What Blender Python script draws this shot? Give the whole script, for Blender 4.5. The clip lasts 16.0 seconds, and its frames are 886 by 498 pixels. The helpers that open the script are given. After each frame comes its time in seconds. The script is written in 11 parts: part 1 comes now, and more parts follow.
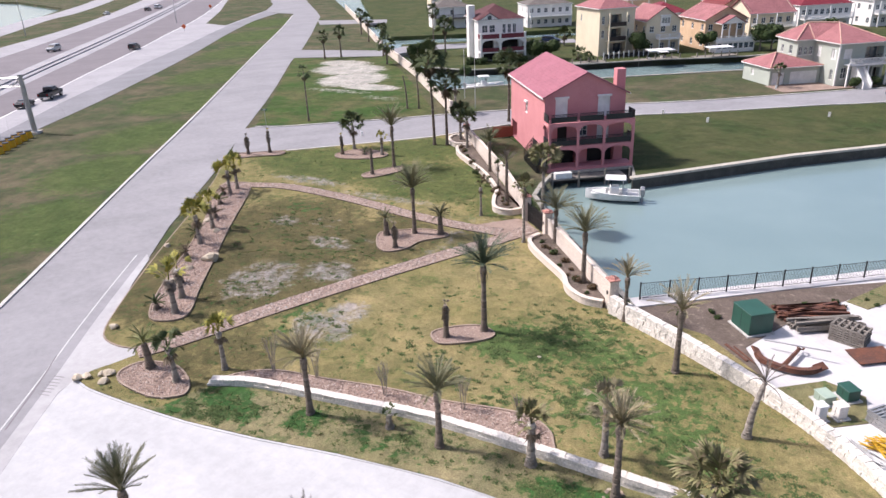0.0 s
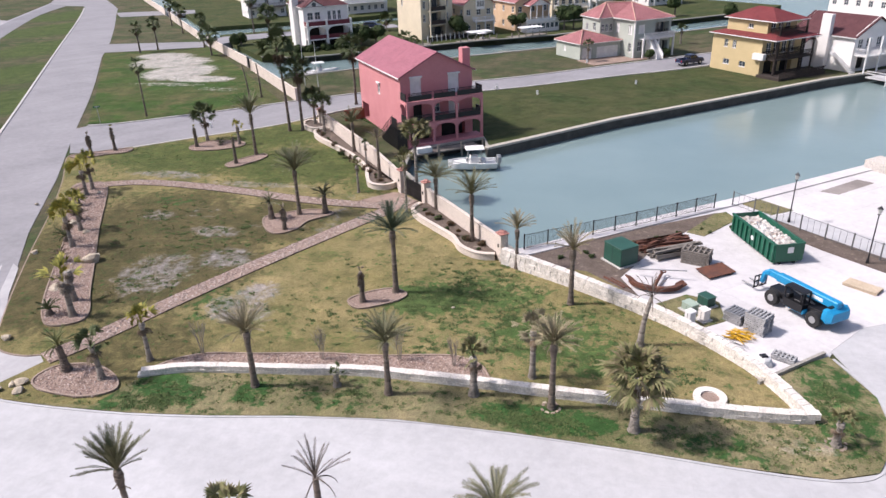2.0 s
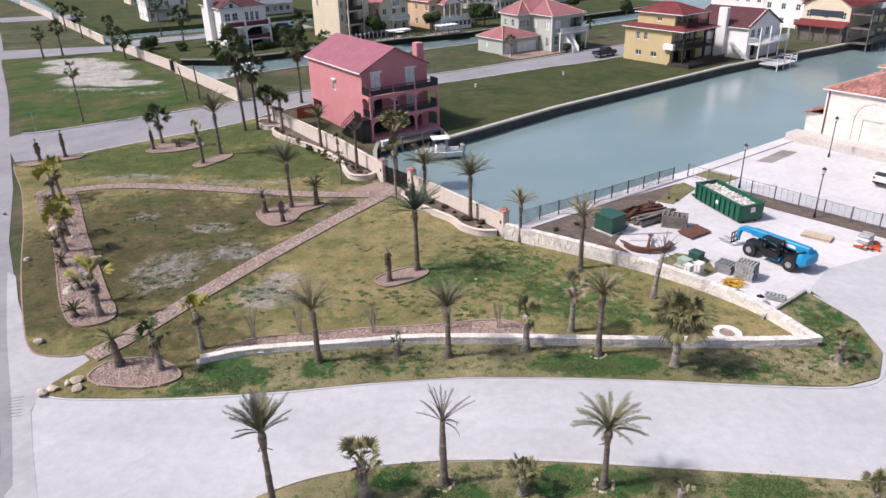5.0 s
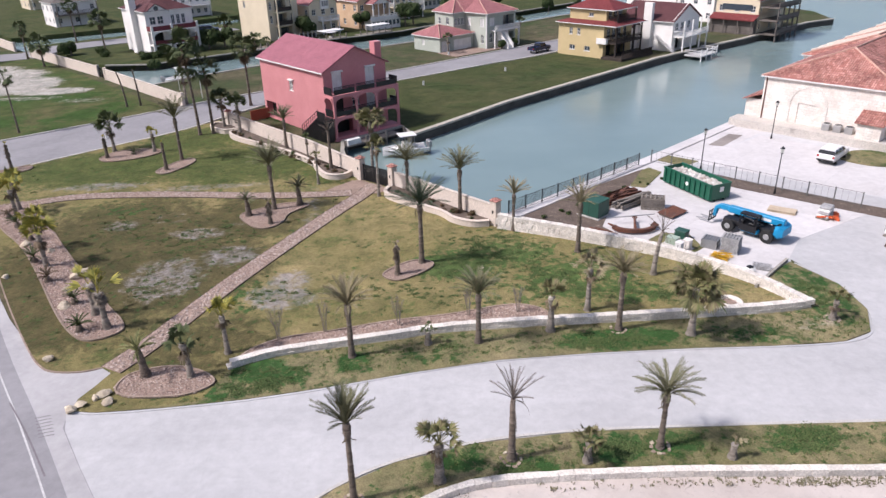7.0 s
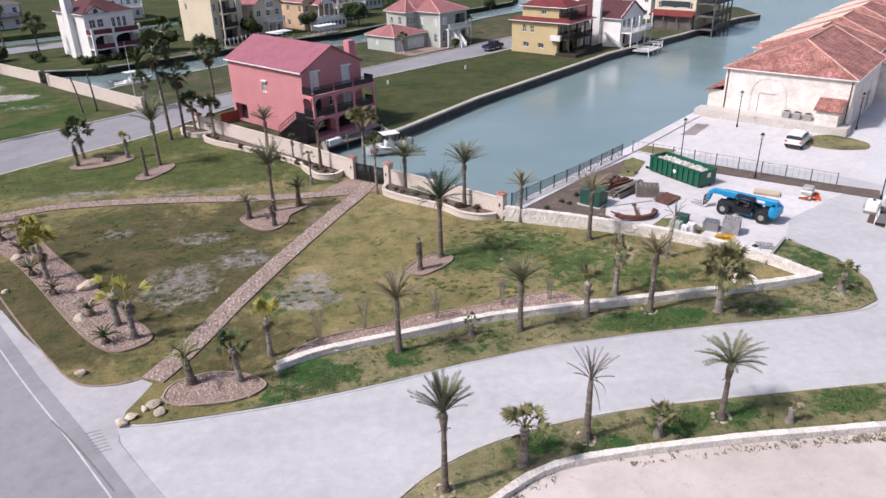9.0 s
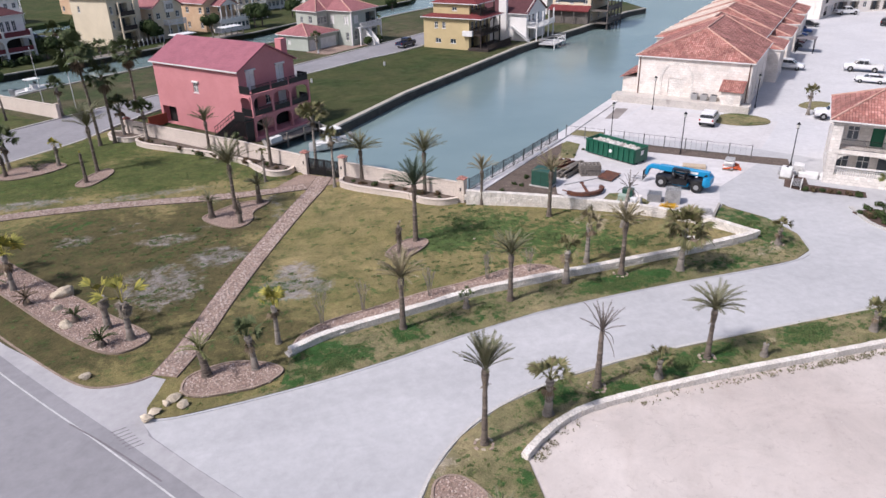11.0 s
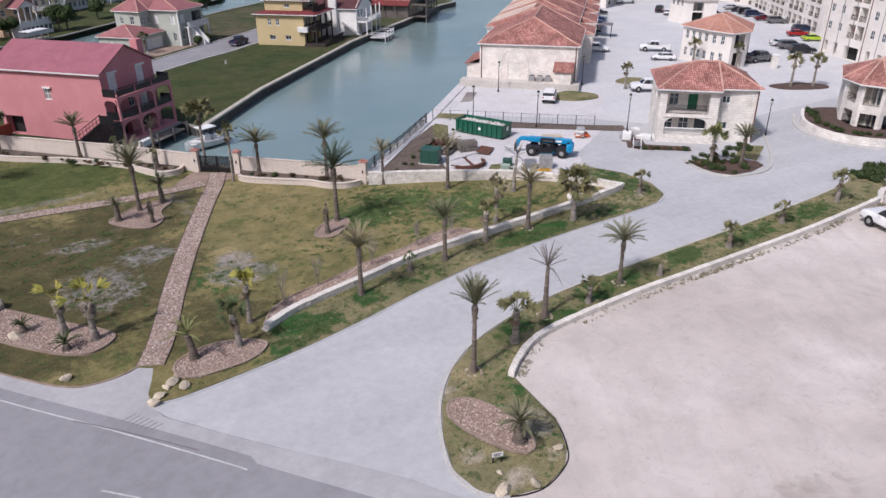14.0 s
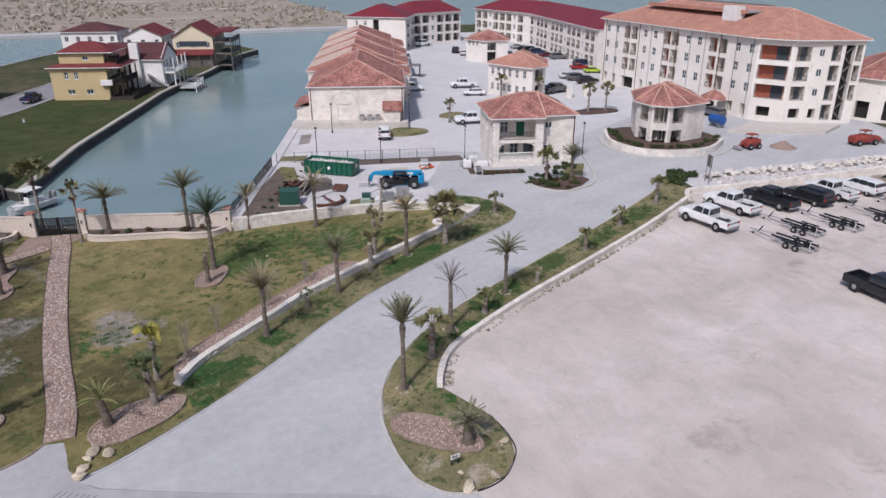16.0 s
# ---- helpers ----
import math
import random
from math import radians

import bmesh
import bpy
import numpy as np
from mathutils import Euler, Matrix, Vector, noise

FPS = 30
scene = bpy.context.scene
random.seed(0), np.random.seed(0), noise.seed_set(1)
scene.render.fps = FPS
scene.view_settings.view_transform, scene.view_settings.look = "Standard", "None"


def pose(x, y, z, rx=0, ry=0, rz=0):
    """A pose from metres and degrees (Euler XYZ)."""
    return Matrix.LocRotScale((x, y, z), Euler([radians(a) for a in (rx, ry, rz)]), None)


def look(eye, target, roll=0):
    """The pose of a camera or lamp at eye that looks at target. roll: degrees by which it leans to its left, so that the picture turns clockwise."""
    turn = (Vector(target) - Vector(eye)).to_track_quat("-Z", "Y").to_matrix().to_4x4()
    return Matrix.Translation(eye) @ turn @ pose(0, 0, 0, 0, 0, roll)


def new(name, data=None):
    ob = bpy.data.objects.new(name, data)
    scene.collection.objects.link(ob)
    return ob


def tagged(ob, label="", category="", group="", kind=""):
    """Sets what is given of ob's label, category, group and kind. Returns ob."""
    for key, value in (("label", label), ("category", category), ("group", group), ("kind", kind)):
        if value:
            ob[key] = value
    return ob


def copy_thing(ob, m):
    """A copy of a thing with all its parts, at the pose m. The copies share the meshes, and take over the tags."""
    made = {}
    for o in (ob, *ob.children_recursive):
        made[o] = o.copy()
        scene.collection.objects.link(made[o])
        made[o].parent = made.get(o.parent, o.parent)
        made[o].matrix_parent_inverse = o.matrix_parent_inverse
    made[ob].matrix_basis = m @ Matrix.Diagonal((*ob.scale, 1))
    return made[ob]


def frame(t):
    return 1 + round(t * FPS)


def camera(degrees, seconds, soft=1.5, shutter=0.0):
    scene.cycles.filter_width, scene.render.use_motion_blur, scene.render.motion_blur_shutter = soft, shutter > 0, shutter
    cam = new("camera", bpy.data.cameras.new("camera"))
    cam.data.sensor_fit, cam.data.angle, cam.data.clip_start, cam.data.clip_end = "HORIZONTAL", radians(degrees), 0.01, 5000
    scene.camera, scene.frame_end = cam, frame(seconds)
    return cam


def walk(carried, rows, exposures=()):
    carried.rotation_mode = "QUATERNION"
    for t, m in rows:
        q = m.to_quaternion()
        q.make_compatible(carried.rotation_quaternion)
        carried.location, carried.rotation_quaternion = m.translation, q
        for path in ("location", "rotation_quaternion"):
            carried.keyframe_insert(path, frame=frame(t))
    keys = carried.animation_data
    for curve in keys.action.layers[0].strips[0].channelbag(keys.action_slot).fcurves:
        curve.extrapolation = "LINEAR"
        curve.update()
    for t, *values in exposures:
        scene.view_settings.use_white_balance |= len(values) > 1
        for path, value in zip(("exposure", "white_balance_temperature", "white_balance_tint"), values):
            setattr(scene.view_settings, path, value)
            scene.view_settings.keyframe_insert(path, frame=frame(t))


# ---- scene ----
cam = camera(64.4, 16.0)
PATH = [
    (0, (20.642, 10.649, 25.784), (19.752, 12.249, 24.979), -2.3),
    (0.5, (19.799, 9.015, 25.736), (19.045, 10.67, 24.903), -2.2),
    (1, (18.793, 7.432, 25.855), (18.151, 9.129, 25.014), -2.1),
    (1.5, (17.706, 5.959, 25.949), (17.192, 7.696, 25.102), -2.0),
    (2, (16.378, 4.608, 25.965), (15.961, 6.37, 25.116), -1.9),
    (2.5, (15.023, 3.459, 25.92), (14.669, 5.235, 25.072), -1.9),
    (3, (13.549, 2.406, 25.95), (13.247, 4.191, 25.1), -1.8),
    (3.5, (12.027, 1.425, 26.001), (11.775, 3.217, 25.149), -1.8),
    (4, (10.441, 0.536, 26.034), (10.242, 2.334, 25.182), -1.7),
    (6.5, (1.607, -1.869, 26.085), (1.67, -0.062, 25.229), -1.5),
    (7, (-0.301, -2.002, 26.047), (-0.167, -0.2, 25.189), -1.5),
    (7.5, (-2.228, -2.065, 25.961), (-2.083, -0.264, 25.105), -1.5),
    (8, (-4.028, -2.004, 25.899), (-3.836, -0.207, 25.042), -1.5),
    (8.5, (-5.955, -1.817, 25.903), (-5.691, -0.03, 25.044), -1.4),
    (9, (-7.82, -1.628, 25.862), (-7.483, 0.146, 25.003), -1.3),
    (11.5, (-16.997, -3.018, 25.715), (-16.302, -1.355, 24.849), -1.0),
    (12, (-18.936, -3.455, 25.83), (-18.169, -1.826, 24.961), -0.8),
    (12.5, (-20.826, -3.818, 25.974), (-19.984, -2.227, 25.103), -0.7),
    (13, (-22.721, -3.886, 26.081), (-21.793, -2.344, 25.208), -0.5),
    (13.5, (-24.573, -3.721, 26.158), (-23.575, -2.225, 25.284), -0.4),
    (14, (-26.418, -3.495, 26.312), (-25.335, -2.061, 25.435), -0.3),
    (14.5, (-28.199, -3.056, 26.338), (-26.984, -1.717, 25.483), -0.2),
    (15, (-29.955, -2.347, 26.274), (-28.628, -1.106, 25.439), -0.1),
    (15.5, (-31.581, -1.539, 26.244), (-30.156, -0.403, 25.42), 0.0),
    (16, (-33.194, -0.546, 26.206), (-31.695, 0.533, 25.437), 0.0),
]
walk(cam, [(t, look(e, g, r)) for t, e, g, r in PATH],
     [(0.0, 0.79, 6380, 18), (1.5, 0.64, 6380, 18), (3.5, 0.48, 6350, 18), (8.0, 0.39, 6290, 18), (12.0, 0.18, 6190, 17.5), (14.0, 0.01, 6140, 17), (16.0, -0.17, 6080, 16)])

# ---- light ----
world = bpy.data.worlds.new("sky")
scene.world = world
world.use_nodes = True
_sky = world.node_tree.nodes.new("ShaderNodeTexSky")
_sky.sky_type, _sky.sun_disc = "NISHITA", False
SUN_FROM = Vector((-0.63, -0.12, 0.77)).normalized()
_sky.sun_elevation = math.asin(SUN_FROM.z)
_sky.sun_rotation = math.atan2(SUN_FROM.x, SUN_FROM.y)
_sky.air_density, _sky.dust_density, _sky.ozone_density = 1.0, 3.0, 1.0
_bg = world.node_tree.nodes["Background"]
_bg.inputs["Strength"].default_value = 0.11
world.node_tree.links.new(_sky.outputs[0], _bg.inputs["Color"])
_sun = bpy.data.lights.new("sun", "SUN")
_sun.energy, _sun.angle, _sun.color = 3.4, radians(5), (1.0, 0.96, 0.91)
new("sun", _sun).matrix_world = look(SUN_FROM * 300, (0, 0, 0))
scene.view_settings.exposure = 0.0


# ---- materials ----
def nodes_of(name, rough=0.8, metal=0.0, spec=0.3):
    m = bpy.data.materials.new(name)
    m.use_nodes = True
    nt = m.node_tree
    b = nt.nodes["Principled BSDF"]
    b.inputs["Roughness"].default_value = rough
    b.inputs["Metallic"].default_value = metal
    b.inputs["Specular IOR Level"].default_value = spec
    return m, nt, b


def nnoise(nt, scale, detail=5.0, rough=0.6, vec=None, distort=0.0):
    n = nt.nodes.new("ShaderNodeTexNoise")
    n.inputs["Scale"].default_value = scale
    n.inputs["Detail"].default_value = detail
    n.inputs["Roughness"].default_value = rough
    n.inputs["Distortion"].default_value = distort
    if vec is None:
        vec = nt.nodes.new("ShaderNodeNewGeometry").outputs["Position"]
    nt.links.new(vec, n.inputs["Vector"])
    return n.outputs["Fac"]


def nramp(nt, fac, lo, hi):
    r = nt.nodes.new("ShaderNodeMapRange")
    r.interpolation_type = "SMOOTHSTEP"
    r.inputs["From Min"].default_value, r.inputs["From Max"].default_value = lo, hi
    nt.links.new(fac, r.inputs["Value"])
    return r.outputs["Result"]


def nmix(nt, fac, a, b, mode="MIX"):
    x = nt.nodes.new("ShaderNodeMix")
    x.data_type, x.blend_type = "RGBA", mode
    for key, v in ((0, fac), (6, a), (7, b)):
        if isinstance(v, (int, float)):
            x.inputs[key].default_value = v
        elif isinstance(v, tuple):
            x.inputs[key].default_value = (*v[:3], 1)
        else:
            nt.links.new(v, x.inputs[key])
    return x.outputs[2]


def nmath(nt, op, a, b=0.0):
    x = nt.nodes.new("ShaderNodeMath")
    x.operation = op
    for i, v in enumerate((a, b)):
        if isinstance(v, (int, float)):
            x.inputs[i].default_value = v
        else:
            nt.links.new(v, x.inputs[i])
    return x.outputs[0]


def nbump(nt, b, height, strength, dist=0.02):
    n = nt.nodes.new("ShaderNodeBump")
    n.inputs["Strength"].default_value, n.inputs["Distance"].default_value = strength, dist
    nt.links.new(height, n.inputs["Height"])
    nt.links.new(n.outputs[0], b.inputs["Normal"])


def surface(name, c1, c2, big=0.3, fine=8.0, rough=0.8, metal=0.0, spec=0.3, bump=0.3, grain=0.35, dirt=None, rand=0.0):
    """Two-scale mottled surface in world metres: large stains between c1 and c2, fine grain, relief."""
    m, nt, b = nodes_of(name, rough, metal, spec)
    f1 = nnoise(nt, big, 4, 0.6)
    f2 = nnoise(nt, fine, 5, 0.65)
    col = nmix(nt, nramp(nt, f1, 0.3, 0.7), c1, c2)
    g = nmix(nt, nramp(nt, f2, 0.25, 0.75), (1 - grain,) * 3, (1 + grain * 0.4,) * 3)
    col = nmix(nt, 1.0, col, g, "MULTIPLY")
    if dirt:
        col = nmix(nt, nramp(nt, nnoise(nt, big * 2.7, 6, 0.7), 0.55, 0.75), col, dirt)
    if rand:
        oi = nt.nodes.new("ShaderNodeObjectInfo")
        sh = nmix(nt, oi.outputs["Random"], (1 - rand,) * 3, (1 + rand * 0.5,) * 3)
        col = nmix(nt, 1.0, col, sh, "MULTIPLY")
    nt.links.new(col, b.inputs["Base Color"])
    if bump:
        nbump(nt, b, f2, bump, 0.4 / fine)
    return m


def islandy(name, cols, rough=0.85, bump=0.4, spec=0.2, fine=14.0):
    """Colour picked at random for each loose piece of one mesh."""
    m, nt, b = nodes_of(name, rough, 0.0, spec)
    gi = nt.nodes.new("ShaderNodeNewGeometry")
    r = nt.nodes.new("ShaderNodeValToRGB")
    e = r.color_ramp.elements
    while len(e) < len(cols):
        e.new(0.5)
    for i, c in enumerate(cols):
        e[i].position, e[i].color = i / (len(cols) - 1), (*c, 1)
    nt.links.new(gi.outputs["Random Per Island"], r.inputs[0])
    f = nnoise(nt, fine, 4)
    col = nmix(nt, 1.0, r.outputs[0], nmix(nt, f, (0.7,) * 3, (1.15,) * 3), "MULTIPLY")
    nt.links.new(col, b.inputs["Base Color"])
    nbump(nt, b, f, bump, 0.03)
    return m


def coursed(name, c1, c2, joint, w, h, rough=0.85, mortar=0.02, bump=0.6, off=0.5, blotch=0.3, spec=0.2):
    """Courses of stone or tile of w by h metres, on the metre-true face coordinates."""
    m, nt, b = nodes_of(name, rough, 0.0, spec)
    uv = nt.nodes.new("ShaderNodeTexCoord").outputs["UV"]
    br = nt.nodes.new("ShaderNodeTexBrick")
    br.offset = off
    br.inputs["Scale"].default_value = 1.0
    br.inputs["Brick Width"].default_value, br.inputs["Row Height"].default_value = w, h
    br.inputs["Mortar Size"].default_value = mortar
    br.inputs["Mortar Smooth"].default_value = 0.3
    br.inputs["Bias"].default_value = 0.0
    for k, c in (("Color1", c1), ("Color2", c2), ("Mortar", joint)):
        br.inputs[k].default_value = (*c, 1)
    nt.links.new(uv, br.inputs["Vector"])
    f = nnoise(nt, 0.5, 5, 0.7)
    col = nmix(nt, 1.0, br.outputs["Color"], nmix(nt, nramp(nt, f, 0.3, 0.7), (1 - blotch,) * 3, (1 + blotch * 0.4,) * 3), "MULTIPLY")
    f2 = nnoise(nt, 6, 4)
    col = nmix(nt, 1.0, col, nmix(nt, f2, (0.8,) * 3, (1.12,) * 3), "MULTIPLY")
    nt.links.new(col, b.inputs["Base Color"])
    nbump(nt, b, nmath(nt, "SUBTRACT", nmath(nt, "MULTIPLY", f2, 0.4), br.outputs["Fac"]), bump, 0.05)
    return m


def blotches(nt, sep, spots):
    """Soft oval areas (x, y, rx, ry, amount) as one value."""
    total = None
    for x, y, rx, ry, amt in spots:
        dx = nmath(nt, "POWER", nmath(nt, "DIVIDE", nmath(nt, "SUBTRACT", sep.outputs[0], x), rx), 2)
        dy = nmath(nt, "POWER", nmath(nt, "DIVIDE", nmath(nt, "SUBTRACT", sep.outputs[1], y), ry), 2)
        k = nmath(nt, "MULTIPLY", nramp(nt, nmath(nt, "ADD", dx, dy), 1.5, 0.1), amt)
        total = k if total is None else nmath(nt, "MAXIMUM", total, k)
    return total


def turf(name, dry, mid, green, g_lo, g_hi, bare=None, patches=(), gscale=0.22, lush=(), zones=(), tufty=0.0):
    """Lawn: dormant straw, thin green and lush clumps; patches are (x, y, rx, ry, amount) of bare grey soil."""
    m, nt, b = nodes_of(name, 0.95, 0.0, 0.1)
    pos = nt.nodes.new("ShaderNodeNewGeometry").outputs["Position"]
    n1 = nnoise(nt, 0.09, 4, 0.6, pos)
    n2 = nnoise(nt, gscale, 6, 0.72, pos, 0.3)
    n3 = nnoise(nt, 2.2, 6, 0.75, pos)
    n4 = nnoise(nt, 18, 3, 0.7, pos)
    n5 = nnoise(nt, 1.15, 5, 0.7, pos, 0.3)
    col = nmix(nt, nramp(nt, nmath(nt, "ADD", n1, nmath(nt, "MULTIPLY", n3, 0.35)), 0.5, 0.85), dry, mid)
    gm = nmath(nt, "MULTIPLY", nramp(nt, nmath(nt, "ADD", n2, nmath(nt, "MULTIPLY", nmath(nt, "SUBTRACT", n3, 0.5), 0.35)), g_lo, g_hi), 0.9)
    col = nmix(nt, gm, col, green)
    sep = nt.nodes.new("ShaderNodeSeparateXYZ")
    nt.links.new(pos, sep.inputs[0])
    n7 = nnoise(nt, 0.4, 5, 0.7, pos, 0.4)
    for spots, tone in zones:
        rag = nmath(nt, "ADD", nmath(nt, "MULTIPLY", nmath(nt, "SUBTRACT", n5, 0.5), 1.7), nmath(nt, "MULTIPLY", nmath(nt, "SUBTRACT", n2, 0.5), 0.9))
        rag = nmath(nt, "ADD", rag, nmath(nt, "MULTIPLY", nmath(nt, "SUBTRACT", n3, 0.5), 1.5))
        z_ = nramp(nt, nmath(nt, "ADD", nmath(nt, "MULTIPLY", blotches(nt, sep, spots), 0.9), rag), 0.15, 0.75)
        col = nmix(nt, nmath(nt, "MULTIPLY", z_, 0.85), col, nmix(nt, n3, tuple(c * 0.8 for c in tone), tuple(c * 1.2 for c in tone)))
    clump = nmath(nt, "ADD", n5, nmath(nt, "MULTIPLY", nmath(nt, "SUBTRACT", n3, 0.5), 0.45))
    if lush:
        clump = nmath(nt, "ADD", clump, nmath(nt, "MULTIPLY", blotches(nt, sep, lush), 0.26))
    tm = nramp(nt, clump, 0.60, 0.70)
    col = nmix(nt, nmath(nt, "MULTIPLY", tm, 0.8), col, (green[0] * 0.62, green[1] * 1.0, green[2] * 0.9))
    n8 = nmath(nt, "ADD", nnoise(nt, 1.0, 3, 0.55, pos, 0.2), nmath(nt, "MULTIPLY", nmath(nt, "SUBTRACT", n2, 0.5), 0.25))
    weeds = nmath(nt, "MULTIPLY", nramp(nt, n8, 0.595, 0.645), tufty)
    if bare:
        total = blotches(nt, sep, patches) if patches else None
        n6 = nmath(nt, "ADD", nmath(nt, "MULTIPLY", nnoise(nt, 0.8, 6, 0.8, pos, 0.6), 0.9), nmath(nt, "MULTIPLY", n3, 0.3))
        bm_ = nramp(nt, nmath(nt, "ADD", nmath(nt, "MULTIPLY", n6, 0.85), nmath(nt, "MULTIPLY", total, 0.33)) if total is not None else n6, 0.72, 0.94)
        bc = nmix(nt, n3, tuple(c * 0.75 for c in bare), tuple(min(1, c * 1.3) for c in bare))
        col = nmix(nt, nmath(nt, "MULTIPLY", bm_, 0.8), col, bc)
    col = nmix(nt, weeds, col, (green[0] * 0.62, green[1] * 0.78, green[2] * 0.8))
    col = nmix(nt, 1.0, col, nmix(nt, nramp(nt, n4, 0.25, 0.75), (0.55,) * 3, (1.32,) * 3), "MULTIPLY")
    col = nmix(nt, 1.0, col, nmix(nt, nramp(nt, n7, 0.3, 0.7), (0.72, 0.76, 0.72), (1.2, 1.16, 1.12)), "MULTIPLY")
    col = nmix(nt, 1.0, col, nmix(nt, nramp(nt, n3, 0.25, 0.75), (0.72,) * 3, (1.22,) * 3), "MULTIPLY")
    nt.links.new(col, b.inputs["Base Color"])
    nbump(nt, b, nmath(nt, "ADD", n4, n3), 0.8, 0.06)
    return m


def plain(name, c, rough=0.5, metal=0.0, spec=0.4, rand=0.0):
    return surface(name, c, tuple(x * 0.85 for x in c), 1.2, 30, rough, metal, spec, 0.05, 0.12, None, rand)


def glassy(name, tint=(0.03, 0.04, 0.05)):
    m, nt, b = nodes_of(name, 0.08, 0.0, 0.8)
    col = nmix(nt, nnoise(nt, 0.7, 3), tint, tuple(c * 2.2 for c in tint))
    nt.links.new(col, b.inputs["Base Color"])
    return m


def paving(name, c1, c2, slab, rough=0.85, seam=0.03, tone=0.12, dark=0.62, turn=0.0, tracks=None):
    """Poured concrete: slabs with saw joints, broad stains, tyre marks."""
    m, nt, b = nodes_of(name, rough, 0.0, 0.12)
    pos = nt.nodes.new("ShaderNodeNewGeometry").outputs["Position"]
    rot = nt.nodes.new("ShaderNodeVectorRotate")
    rot.rotation_type = "Z_AXIS"
    rot.inputs["Angle"].default_value = radians(turn)
    nt.links.new(pos, rot.inputs["Vector"])
    br = nt.nodes.new("ShaderNodeTexBrick")
    br.offset = 0.0
    br.inputs["Scale"].default_value = 1.0
    br.inputs["Brick Width"].default_value = br.inputs["Row Height"].default_value = slab
    br.inputs["Mortar Size"].default_value, br.inputs["Mortar Smooth"].default_value = seam, 0.4
    br.inputs["Color1"].default_value, br.inputs["Color2"].default_value = (1, 1, 1, 1), (1 - tone, 1 - tone, 1 - tone, 1)
    br.inputs["Mortar"].default_value = (dark, dark, dark, 1)
    nt.links.new(rot.outputs[0], br.inputs["Vector"])
    f1 = nnoise(nt, 0.12, 5, 0.65, pos)
    f2 = nnoise(nt, 1.4, 6, 0.7, pos)
    f3 = nnoise(nt, 30, 3, 0.7, pos)
    col = nmix(nt, nramp(nt, f1, 0.3, 0.7), c1, c2)
    col = nmix(nt, 1.0, col, br.outputs["Color"], "MULTIPLY")
    col = nmix(nt, 1.0, col, nmix(nt, nramp(nt, f2, 0.2, 0.8), (0.88,) * 3, (1.07,) * 3), "MULTIPLY")
    col = nmix(nt, 1.0, col, nmix(nt, f3, (0.9,) * 3, (1.08,) * 3), "MULTIPLY")
    if tracks:
        st = nt.nodes.new("ShaderNodeVectorMath")
        st.operation = "MULTIPLY"
        st.inputs[1].default_value = (1.0, 0.05, 1.0)
        r2 = nt.nodes.new("ShaderNodeVectorRotate")
        r2.rotation_type = "Z_AXIS"
        r2.inputs["Angle"].default_value = radians(tracks)
        nt.links.new(pos, r2.inputs["Vector"])
        nt.links.new(r2.outputs[0], st.inputs[0])
        f4 = nnoise(nt, 0.35, 4, 0.55, st.outputs[0])
        col = nmix(nt, 1.0, col, nmix(nt, nramp(nt, f4, 0.3, 0.7), (0.93,) * 3, (1.02,) * 3), "MULTIPLY")
    nt.links.new(col, b.inputs["Base Color"])
    nbump(nt, b, f3, 0.15, 0.01)
    return m


def water_mat():
    m, nt, b = nodes_of("canal_water", 0.16, 0.0, 0.5)
    pos = nt.nodes.new("ShaderNodeNewGeometry").outputs["Position"]
    f = nnoise(nt, 0.03, 4, 0.6, pos)
    col = nmix(nt, nramp(nt, f, 0.3, 0.7), (0.16, 0.225, 0.225), (0.20, 0.27, 0.265))
    nt.links.new(col, b.inputs["Base Color"])
    w = nmath(nt, "ADD", nnoise(nt, 1.1, 4, 0.6, pos, 0.4), nmath(nt, "MULTIPLY", nnoise(nt, 0.25, 3, 0.5, pos), 1.2))
    nbump(nt, b, w, 0.18, 0.12)
    return m


